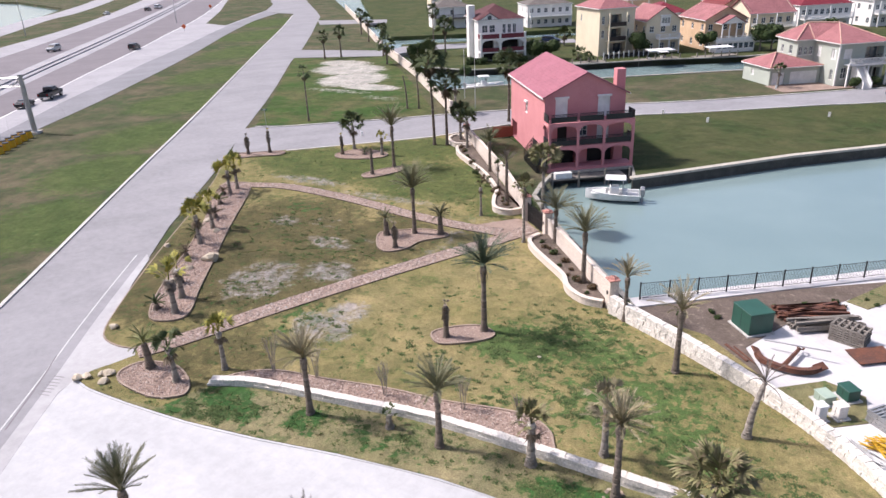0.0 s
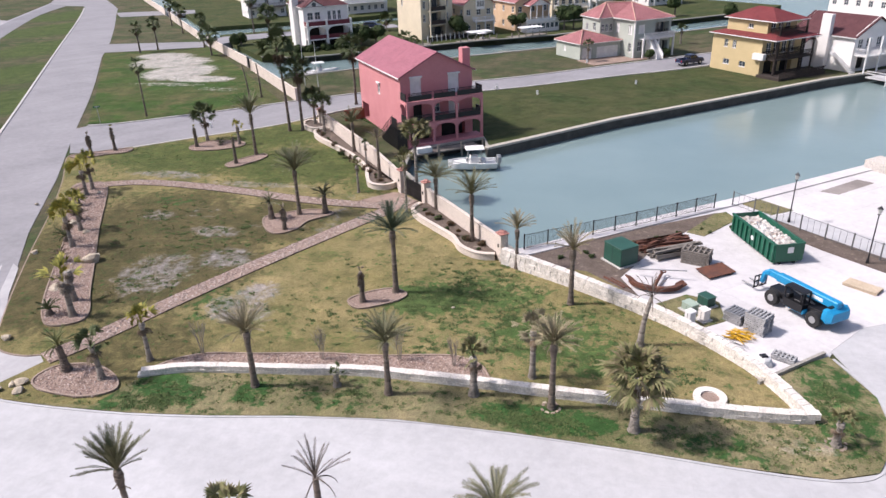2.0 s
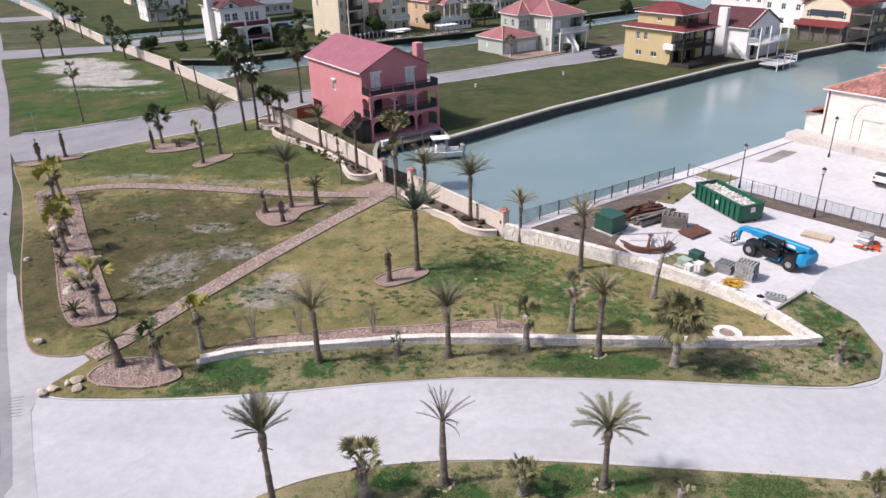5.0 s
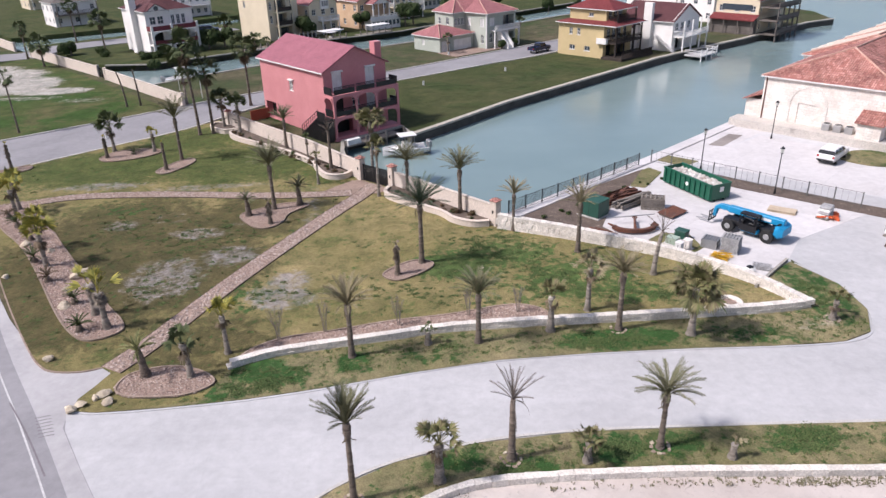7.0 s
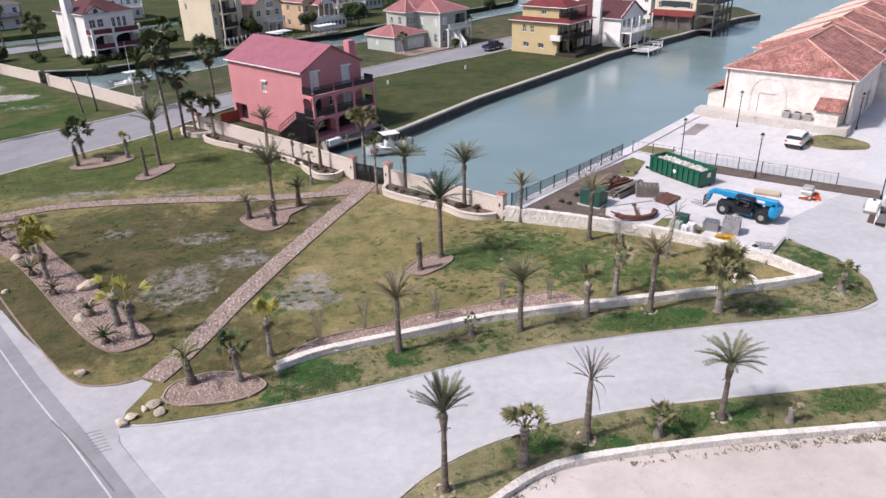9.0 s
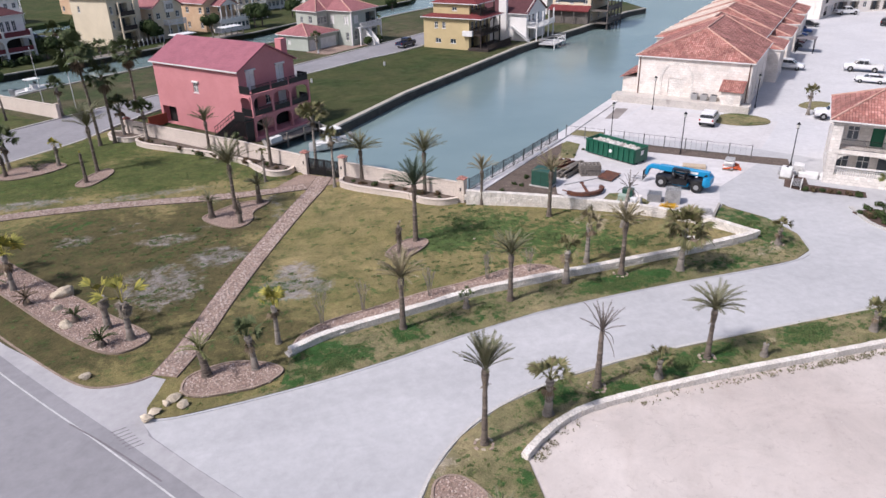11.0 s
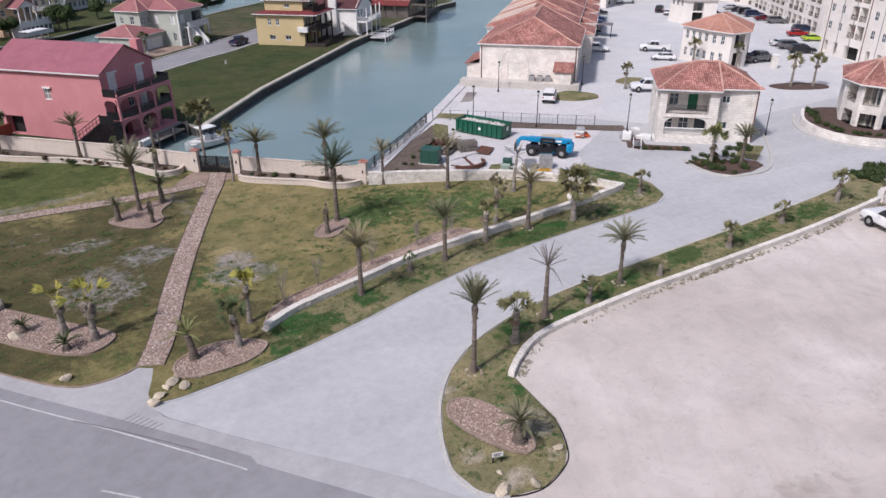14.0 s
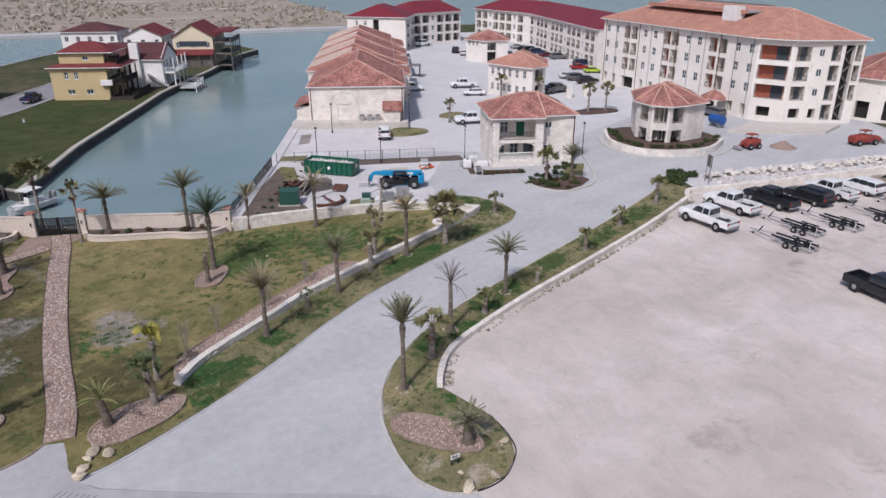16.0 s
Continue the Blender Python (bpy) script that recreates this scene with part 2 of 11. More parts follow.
def dirt_mat():
    m, nt, b = nodes_of("caliche_dirt", 0.95, 0.0, 0.1)
    pos = nt.nodes.new("ShaderNodeNewGeometry").outputs["Position"]
    f1, f2, f3 = nnoise(nt, 0.07, 5, 0.6, pos, 0.3), nnoise(nt, 0.8, 6, 0.72, pos), nnoise(nt, 14, 4, 0.7, pos)
    st = nt.nodes.new("ShaderNodeVectorMath")
    st.operation = "MULTIPLY"
    st.inputs[1].default_value = (0.9, 0.12, 1)
    rr = nt.nodes.new("ShaderNodeVectorRotate")
    rr.rotation_type = "Z_AXIS"
    rr.inputs["Angle"].default_value = radians(38)
    nt.links.new(pos, rr.inputs["Vector"])
    nt.links.new(rr.outputs[0], st.inputs[0])
    f4 = nnoise(nt, 0.5, 5, 0.7, st.outputs[0])
    sep = nt.nodes.new("ShaderNodeSeparateXYZ")
    nt.links.new(pos, sep.inputs[0])
    col = nmix(nt, nramp(nt, f1, 0.3, 0.7), (0.47, 0.415, 0.38), (0.60, 0.545, 0.505))
    col = nmix(nt, nmath(nt, "MULTIPLY", nramp(nt, nnoise(nt, 1.7, 8, 0.8, pos, 1.2), 0.54, 0.66), 0.55), col, (0.37, 0.32, 0.295))
    wet = nmath(nt, "ADD", blotches(nt, sep, [(33.5, 7.5, 3.5, 1.2, .55), (40, 6, 7, 2, .5), (46, 2, 8, 3, .5), (14, 8, 5, 3, .45), (4, 6, 4, 2.5, .5), (25, 12, 7, 3, .35), (8, -4, 5, 5, .45), (22, -2, 3, 2, .5)]), nmath(nt, "MULTIPLY", nmath(nt, "SUBTRACT", nnoise(nt, 0.45, 6, 0.7, pos, 0.6), 0.5), 1.3))
    col = nmix(nt, nmath(nt, "MULTIPLY", nramp(nt, wet, 0.42, 0.72), 0.6), col, (0.30, 0.25, 0.215))
    col = nmix(nt, nmath(nt, "MULTIPLY", nramp(nt, f4, 0.5, 0.7), 0.28), col, (0.39, 0.33, 0.29))
    col = nmix(nt, nmath(nt, "MULTIPLY", nramp(nt, f2, 0.56, 0.78), 0.5), col, (0.36, 0.30, 0.255))
    col = nmix(nt, 1.0, col, nmix(nt, f3, (0.92,) * 3, (1.05,) * 3), "MULTIPLY")
    col = nmix(nt, 1.0, col, nmix(nt, nramp(nt, nnoise(nt, 0.28, 6, 0.75, pos, 0.5), 0.3, 0.7), (0.88,) * 3, (1.06,) * 3), "MULTIPLY")
    nt.links.new(col, b.inputs["Base Color"])
    scuff = nnoise(nt, 1.7, 8, 0.8, pos, 1.2)
    nbump(nt, b, nmath(nt, "ADD", nmath(nt, "ADD", f2, f3), scuff), 0.3, 0.04)
    return m


LUSH_LAWN = [(4.5, 49.5, 4.5, 3, 1), (9, 51, 5, 3, .8), (14, 46, 5, 4, .8), (-11, 46, 3, 3, .5), (17.5, 43, 3, 2, .7), (9, 44, 5, 3, .45), (-27, 66, 3, 2, .5)]
LUSH_VERGE = [(-9.3, 36, 2.16, 1.53, 0.86), (-7.6, 35.2, 1.62, 1.19, 0.86), (-3.4, 36.2, 1.62, 1.36, 0.72), (14.5, 37, 4.86, 1.36, 0.94), (24, 36.2, 2.7, 1.36, 0.58), (-12, 34, 2.7, 1.36, 0.58), (1.5, 36.4, 1.89, 1.02, 0.5),
              (2.6, 26.5, 1.49, 1.02, 0.79), (6, 25.6, 2.03, 1.02, 0.79), (10.7, 26.6, 2.16, 1.36, 0.86), (14, 26.6, 2.03, 1.19, 0.86), (21, 26.2, 2.7, 1.19, 0.72), (-3, 21, 1.62, 2.04, 0.36), (29, 25.2, 4.05, 1.36, 0.58), (38, 24.6, 4.05, 1.36, 0.58), (30.6, 42.2, 2.43, 5.1, 0.58), (29.5, 38.5, 2.7, 2.04, 0.43)]
LAWN = turf("park_lawn", (0.268, 0.222, 0.11), (0.195, 0.172, 0.076), (0.08, 0.115, 0.036), 0.53, 0.72, (0.27, 0.25, 0.25),
            [(-19, 50, 4, 5, 1), (-14.5, 53.6, 3.4, 2.6, 1), (-10, 46, 2.6, 2.4, 1.1), (-8.8, 48.4, 2.2, 2.2, 1.1), (-32, 73.4, 7, 1.6, 1),
             (-20, 71.5, 8, 1.2, .9), (-13, 61, 4, 3, .7), (-24, 58, 5, 5, .35), (-8, 69.5, 4, 1.5, .7), (-8.5, 64.5, 2, 2.6, .8), (-22, 63, 3, 2, .7), (-18.3, 58.8, 3.5, 1.8, .95), (-26.1, 61.8, 2.6, 1.8, .9), (-7.9, 60.6, 1.6, 3.4, .85), (-9.1, 45.6, 3.2, 2.6, 1.1)], 0.22, LUSH_LAWN,
            [([(-25, 54, 11, 16, 1.15), (-14, 62, 6, 7, .95), (-17, 52, 7, 9, 1), (-14, 40, 6, 5, .7)], (0.08, 0.07, 0.035)), ([(-18, 79, 11, 8, 1), (-33, 80, 14, 7.5, 1), (-26, 90, 7, 7, 1), (-7, 75, 5, 5, .8)], (0.066, 0.092, 0.029))], 0.35)
VERGE = turf("verge_lawn", (0.27, 0.232, 0.135), (0.17, 0.162, 0.08), (0.058, 0.10, 0.032), 0.54, 0.68, (0.38, 0.33, 0.27), [(28, 37.3, 3, 1.2, .8), (8, 37.3, 4, 1, .5), (-3.4, 18.6, 1.3, 1.8, 1.2), (-7.9, 18.6, .9, .9, 1), (-7.2, 15.8, 2, .9, 1), (-4.2, 15.9, 1, .8, .9), (-6, 23.6, 2, .8, 1), (20, 36.6, 2.5, .8, .6), (-8, 36.6, 2, .6, .6)], 0.3, LUSH_VERGE, [(LUSH_VERGE, (0.052, 0.095, 0.03))], 0.5)
ROADSIDE = [(-50, 50, 8, 10, 1), (-60, 66, 8, 10, 1), (-70, 82, 9, 11, 1), (-84, 104, 10, 13, 1), (-100, 128, 11, 15, 1), (-120, 158, 12, 17, 1), (-142, 190, 14, 20, 1), (-163, 222, 14, 18, 1)]
GREEN = turf("roadside_grass", (0.125, 0.105, 0.07), (0.062, 0.073, 0.036), (0.045, 0.075, 0.028), 0.46, 0.66, (0.24, 0.2, 0.13), [], 0.12, (), [(ROADSIDE, (0.068, 0.098, 0.03))])
LOT = turf("green_lot_grass", (0.082, 0.085, 0.04), (0.058, 0.072, 0.028), (0.036, 0.06, 0.021), 0.48, 0.66, (0.3, 0.27, 0.2), [], 0.1)
SANDLOT = turf("sandy_lot_grass", (0.11, 0.105, 0.05), (0.066, 0.092, 0.03), (0.04, 0.085, 0.02), 0.45, 0.6, (0.46, 0.43, 0.41),
               [(-66, 131, 8, 9, 1.6), (-74, 141, 10, 8, 1.5), (-80, 148, 8, 5, 1.4), (-58, 125, 8, 3.4, 1.5), (-62, 120, 10, 2, .9), (-50, 117, 6, 2, .8), (-130, 215, 10, 8, 1.2)], 0.12)
# marsh tones lightened: distance haze is put into the colour
MARSH = turf("hazed_marsh", (0.40, 0.335, 0.29), (0.33, 0.285, 0.245), (0.20, 0.205, 0.13), 0.55, 0.7, (0.5, 0.46, 0.4), [(120, 300, 40, 10, .7)], 0.03)
CONC = paving("white_concrete", (0.475, 0.472, 0.475), (0.42, 0.418, 0.422), 5.5, seam=0.014, tone=0.015, dark=0.93, tracks=96)
DRIVE = paving("yard_concrete", (0.60, 0.58, 0.575), (0.51, 0.49, 0.485), 5.0, seam=0.02, tone=0.06, dark=0.82, turn=-40)
COURT = paving("court_concrete", (0.56, 0.553, 0.555), (0.50, 0.495, 0.50), 5.5, seam=0.014, tone=0.02, dark=0.92, turn=-40)
ROADC = paving("frontage_concrete", (0.285, 0.278, 0.288), (0.243, 0.237, 0.246), 6.0, seam=0.012, tone=0.02, dark=0.92, turn=-56, tracks=-56 + 90)
SHOULDER = paving("shoulder_concrete", (0.42, 0.41, 0.412), (0.355, 0.348, 0.352), 6.0, seam=0.012, tone=0.02, dark=0.92, turn=-56, tracks=-56 + 90)
RAMPC = paving("ramp_concrete", (0.245, 0.242, 0.256), (0.21, 0.207, 0.219), 9, seam=0.015, tone=0.03, turn=30, tracks=30)
PATCHC = paving("worn_patch", (0.30, 0.27, 0.25), (0.22, 0.195, 0.18), 7, seam=0.0, tone=0.05)
HWYA = paving("highway_asphalt", (0.205, 0.186, 0.196), (0.178, 0.161, 0.171), 20, seam=0.0, tone=0.04, tracks=30)
HWYC = paving("highway_shoulder", (0.355, 0.345, 0.357), (0.30, 0.292, 0.304), 9, seam=0.02, tone=0.05, turn=30)
KERB = surface("kerb_concrete", (0.54, 0.52, 0.49), (0.46, 0.44, 0.41), 0.8, 12, 0.85, dirt=(0.35, 0.32, 0.28))
DIRT = dirt_mat()
WATER = water_mat()
SEABED = surface("seabed_mud", (0.12, 0.13, 0.1), (0.09, 0.1, 0.08), 0.1, 2)
SANDY = surface("pale_sand", (0.52, 0.48, 0.42), (0.44, 0.40, 0.35), 0.05, 1.5, 0.95)
BULK = surface("bulkhead_concrete", (0.37, 0.345, 0.30), (0.28, 0.265, 0.235), 0.4, 6, dirt=(0.2, 0.19, 0.16))
CAPC = surface("bulkhead_cap_concrete", (0.50, 0.455, 0.39), (0.42, 0.385, 0.33), 0.4, 6, dirt=(0.26, 0.24, 0.2))
BULKDARK = surface("wet_bulkhead_face", (0.085, 0.08, 0.072), (0.05, 0.049, 0.045), 0.5, 4, 0.7)
SOIL = surface("bed_soil", (0.15, 0.115, 0.095), (0.105, 0.082, 0.066), 0.7, 9, 0.95, bump=0.7, dirt=(0.3, 0.25, 0.2))
STUCCO = surface("cream_stucco", (0.66, 0.575, 0.50), (0.60, 0.52, 0.45), 0.5, 10, 0.9, dirt=(0.5, 0.42, 0.36))
STONEW = surface("white_limestone", (0.79, 0.74, 0.675), (0.68, 0.63, 0.565), 1.2, 9, 0.9, bump=0.8, dirt=(0.50, 0.46, 0.40), rand=0.12)
MORTAR = surface("wall_mortar", (0.66, 0.62, 0.56), (0.58, 0.54, 0.49), 1.2, 12)
GRAVEL = islandy("pink_river_gravel", [(0.43, 0.315, 0.265), (0.31, 0.215, 0.175), (0.60, 0.50, 0.44), (0.19, 0.13, 0.105), (0.47, 0.36, 0.30)])
PATHSTONE = islandy("flat_fieldstone", [(0.43, 0.335, 0.285), (0.35, 0.265, 0.22), (0.53, 0.45, 0.40), (0.25, 0.185, 0.155), (0.47, 0.375, 0.32)])
BEDBASE = surface("gravel_bed_base", (0.33, 0.245, 0.2), (0.25, 0.18, 0.145), 0.6, 14, 0.95, bump=0.6)
EDGING = surface("bed_edging_stone", (0.37, 0.285, 0.23), (0.27, 0.205, 0.16), 1, 14, 0.9, rand=0.2)
ROCK = surface("pale_boulder", (0.60, 0.52, 0.40), (0.46, 0.385, 0.29), 1.5, 9, 0.9, bump=0.8, rand=0.2)
BLACK = plain("black_painted_iron", (0.012, 0.012, 0.014), 0.45)
TRUNK = islandy("palm_trunk_bark", [(0.20, 0.165, 0.135), (0.135, 0.11, 0.09), (0.26, 0.215, 0.18)], 0.95)
TRUNKG = islandy("grey_palm_bark", [(0.36, 0.32, 0.28), (0.2, 0.175, 0.15), (0.42, 0.38, 0.33)], 0.95)
FROND_A = islandy("date_palm_green", [(0.135, 0.145, 0.075), (0.18, 0.18, 0.105), (0.225, 0.205, 0.13), (0.10, 0.12, 0.06)], 0.7, 0.1)
FROND_B = islandy("blue_green_frond", [(0.075, 0.105, 0.068), (0.10, 0.13, 0.088), (0.058, 0.085, 0.052)], 0.7, 0.1)
FROND_DRY = islandy("dry_palm_frond", [(0.22, 0.175, 0.12), (0.17, 0.135, 0.09), (0.26, 0.215, 0.15)], 0.9, 0.1)
FROND_MIX = islandy("half_dry_palm_frond", [(0.23, 0.20, 0.12), (0.32, 0.265, 0.17), (0.17, 0.165, 0.085), (0.38, 0.32, 0.22)], 0.8, 0.1)
FROND_DEAD = islandy("grey_dead_frond", [(0.16, 0.132, 0.11), (0.22, 0.185, 0.16), (0.11, 0.092, 0.078)], 0.95, 0.1)
FAN_G = islandy("fan_palm_green", [(0.17, 0.19, 0.07), (0.24, 0.245, 0.10), (0.12, 0.14, 0.05), (0.30, 0.28, 0.14)], 0.6, 0.1)
FAN_M = islandy("worn_fan_leaf", [(0.115, 0.125, 0.048), (0.165, 0.17, 0.07), (0.22, 0.205, 0.1), (0.17, 0.135, 0.08), (0.085, 0.1, 0.038)], 0.7, 0.1)
FAN_D = islandy("fan_palm_dark", [(0.065, 0.09, 0.036), (0.10, 0.12, 0.052), (0.05, 0.07, 0.03)], 0.7, 0.1)
FAN_Y = islandy("yellow_palm_leaf", [(0.40, 0.34, 0.06), (0.30, 0.28, 0.06), (0.17, 0.18, 0.05), (0.46, 0.40, 0.09)], 0.7, 0.1)
SKIRT = islandy("dead_leaf_skirt", [(0.17, 0.125, 0.085), (0.12, 0.09, 0.06), (0.22, 0.17, 0.12)], 0.95, 0.1)
STUMPG = islandy("grey_dead_leaf_bases", [(0.27, 0.225, 0.18), (0.19, 0.155, 0.12), (0.34, 0.29, 0.235)], 0.95, 0.1)
SHRUB = islandy("shrub_leaf", [(0.04, 0.065, 0.02), (0.06, 0.085, 0.03), (0.03, 0.045, 0.018)], 0.8, 0.1)
REDSHRUB = islandy("reddish_shrub_leaf", [(0.14, 0.075, 0.05), (0.10, 0.07, 0.04), (0.07, 0.075, 0.035)], 0.8, 0.1)
TWIG = islandy("bare_twig", [(0.34, 0.3, 0.265), (0.26, 0.23, 0.2)], 0.95, 0.1)
PINK = surface("pink_stucco", (0.56, 0.24, 0.25), (0.51, 0.21, 0.22), 0.35, 8, 0.85, bump=0.25, grain=0.12)
PINKROOF = coursed("rose_metal_tile", (0.36, 0.135, 0.165), (0.315, 0.118, 0.145), (0.235, 0.085, 0.105), 0.55, 0.42, 0.55, 0.02, 0.8, 0.0, 0.12)
TILE = coursed("terracotta_barrel_tile", (0.57, 0.295, 0.245), (0.35, 0.14, 0.115), (0.22, 0.095, 0.08), 0.27, 0.46, 0.8, 0.03, 1.0, 0.0, 0.42)
TILEP = coursed("pale_terracotta_tile", (0.62, 0.34, 0.26), (0.48, 0.225, 0.165), (0.36, 0.175, 0.13), 0.24, 0.40, 0.8, 0.03, 0.9, 0.0, 0.2)
MAROON = coursed("maroon_metal_roof", (0.21, 0.032, 0.042), (0.18, 0.027, 0.036), (0.12, 0.02, 0.026), 0.45, 3.0, 0.5, 0.02, 0.5, 0.0, 0.12)
REDROOF = coursed("red_tile_roof", (0.215, 0.05, 0.05), (0.18, 0.04, 0.042), (0.12, 0.028, 0.028), 0.4, 0.4, 0.7, 0.03, 0.7, 0.0, 0.2)
ROSEROOF = coursed("rose_tile_roof", (0.37, 0.16, 0.163), (0.325, 0.138, 0.142), (0.25, 0.1, 0.1), 0.4, 0.4, 0.7, 0.03, 0.7, 0.0, 0.2)
RIDGE = surface("ridge_tile", (0.60, 0.40, 0.33), (0.48, 0.27, 0.21), 1, 9)
LIME = coursed("limestone_block_wall", (0.82, 0.77, 0.715), (0.74, 0.665, 0.60), (0.64, 0.585, 0.53), 0.62, 0.34, 0.9, 0.018, 0.5, 0.5, 0.18)
LIMEW = coursed("pale_stone_cladding", (0.80, 0.755, 0.70), (0.70, 0.65, 0.595), (0.54, 0.50, 0.455), 0.55, 0.3, 0.9, 0.016, 0.45, 0.5, 0.2)
APT = surface("white_apartment_stucco", (0.77, 0.725, 0.675), (0.69, 0.645, 0.595), 0.25, 6, 0.9, bump=0.15, grain=0.16, dirt=(0.58, 0.53, 0.48))
WHITE = plain("white_paint", (0.76, 0.75, 0.73), 0.6)
LINEW = surface("worn_line_paint", (0.58, 0.575, 0.565), (0.45, 0.445, 0.44), 0.6, 9, 0.8)
WHITES = surface("white_stucco", (0.80, 0.775, 0.745), (0.73, 0.705, 0.675), 0.4, 8, 0.9, grain=0.1)
CREAMH = surface("cream_house_stucco", (0.70, 0.61, 0.455), (0.64, 0.555, 0.41), 0.4, 8, 0.9, grain=0.1)
DKROOF = coursed("brown_maroon_roof", (0.12, 0.05, 0.052), (0.10, 0.041, 0.044), (0.075, 0.03, 0.032), 0.4, 0.4, 0.75, 0.03, 0.6, 0.0, 0.2)
YELH = surface("ochre_house_stucco", (0.54, 0.43, 0.24), (0.49, 0.39, 0.215), 0.4, 8, 0.9, grain=0.1)
MINT = surface("mint_grey_stucco", (0.43, 0.46, 0.405), (0.38, 0.41, 0.36), 0.4, 8, 0.9, grain=0.1)
PEACH = surface("peach_stucco", (0.64, 0.47, 0.31), (0.54, 0.37, 0.24), 0.4, 8, 0.9, grain=0.1)
GREYH = surface("grey_timber", (0.17, 0.15, 0.135), (0.12, 0.105, 0.095), 0.6, 10, 0.85)
DECK = surface("weathered_dock_timber", (0.26, 0.23, 0.2), (0.18, 0.16, 0.14), 0.8, 12, 0.9)
BROWNW = surface("dark_stained_timber", (0.06, 0.045, 0.038), (0.04, 0.032, 0.028), 0.8, 12, 0.8)
PLYW = surface("plywood", (0.56, 0.46, 0.34), (0.48, 0.39, 0.28), 1.0, 12, 0.85)
GLASS = glassy("dark_window_glass")
GLASSL = glassy("curtained_window_glass", (0.16, 0.16, 0.155))
# near-black colour that paints the shade inside rooms and doorways
DARK = plain("interior_shade_black", (0.02, 0.019, 0.018), 0.9)
REDPANEL = plain("red_sheathing_panel", (0.36, 0.10, 0.06), 0.7)
MARPANEL = plain("maroon_parapet_paint", (0.16, 0.03, 0.04), 0.7)
GREYWALL = plain("grey_balcony_wall", (0.36, 0.33, 0.29), 0.85)
PALEGREEN = plain("pale_green_paint", (0.34, 0.42, 0.34), 0.5)
GREEND = plain("green_painted_steel", (0.012, 0.10, 0.06), 0.45)
GREENDOOR = plain("green_door_paint", (0.01, 0.12, 0.06), 0.5)
BOXGREEN = plain("transformer_green", (0.025, 0.085, 0.062), 0.5)
BLUE = plain("lift_blue_paint", (0.01, 0.26, 0.50), 0.4)
RUBBER = plain("tyre_rubber", (0.02, 0.02, 0.02), 0.85)
STEEL = plain("galvanised_steel", (0.42, 0.42, 0.42), 0.45, 0.6)
RUST = surface("rusty_steel", (0.16, 0.065, 0.04), (0.10, 0.05, 0.04), 2, 12, 0.85, dirt=(0.22, 0.1, 0.05))
CHROME = plain("chrome_trim", (0.6, 0.6, 0.6), 0.2, 1.0)
CARGLASS = glassy("car_glass", (0.012, 0.014, 0.017))
PAINTS = {k: plain(k + "_car_paint", c, 0.28, 0.0, 0.6) for k, c in dict(white=(0.74, 0.74, 0.74), black=(0.012, 0.013, 0.016), silver=(0.42, 0.43, 0.44), grey=(0.13, 0.135, 0.14),
          red=(0.35, 0.015, 0.015), blue=(0.02, 0.09, 0.32), navy=(0.015, 0.025, 0.07), maroon=(0.12, 0.012, 0.02), lime=(0.45, 0.6, 0.05), tan=(0.36, 0.30, 0.22)).items()}
TAIL = plain("red_lamp_lens", (0.4, 0.01, 0.01), 0.25)
YELLOW = plain("yellow_plastic", (0.62, 0.36, 0.02), 0.5)
ORANGE = plain("orange_paint", (0.62, 0.12, 0.04), 0.5)
RUSTRED = surface("dusty_red_paint", (0.30, 0.05, 0.035), (0.22, 0.045, 0.035), 1.5, 9, 0.7, dirt=(0.36, 0.24, 0.2))
STONEBAG = surface("grey_paver_stack", (0.42, 0.42, 0.42), (0.3, 0.3, 0.3), 2, 10)
WIRE = plain("dull_fence_wire", (0.16, 0.16, 0.155), 0.6, 0.3)
MULCH = surface("dark_mulch", (0.12, 0.075, 0.06), (0.08, 0.055, 0.045), 0.8, 14, 0.95, bump=0.8)
LIGHTTOP = plain("lamp_lens", (0.6, 0.6, 0.55), 0.4)
PLINTH = surface("plinth_concrete", (0.58, 0.54, 0.49), (0.5, 0.46, 0.42), 0.6, 8)


# ---- mesh helpers ----
def face_uv(bm):
    uv = bm.loops.layers.uv.verify()
    for f in bm.faces:
        n = f.normal
        if abs(n.z) > 0.995:
            u, v = Vector((1, 0, 0)), Vector((0, 1, 0))
        else:
            u = Vector((-n.y, n.x, 0)).normalized()
            v = n.cross(u)
        for l in f.loops:
            l[uv].uv = (l.vert.co.dot(u), l.vert.co.dot(v))


def mesh_of(name, bm, material, smooth=False):
    bm.normal_update()
    face_uv(bm)
    me = bpy.data.meshes.new(name)
    bm.to_mesh(me)
    bm.free()
    me.materials.append(material)
    if smooth:
        me.polygons.foreach_set("use_smooth", [True] * len(me.polygons))
    return me


def part(name, bm, material, parent=None, label="", smooth=False, at=None):
    ob = new(name, mesh_of(name, bm, material, smooth))
    if parent is not None:
        ob.parent = parent
    if at is not None:
        ob.matrix_basis = at
    if label:
        ob["label"] = label
    return ob


def thing(name, m, label, category, group="", kind=""):
    ob = new(name)
    ob.empty_display_size = 0.3
    ob.matrix_basis = m
    return tagged(ob, label, category, group, kind)


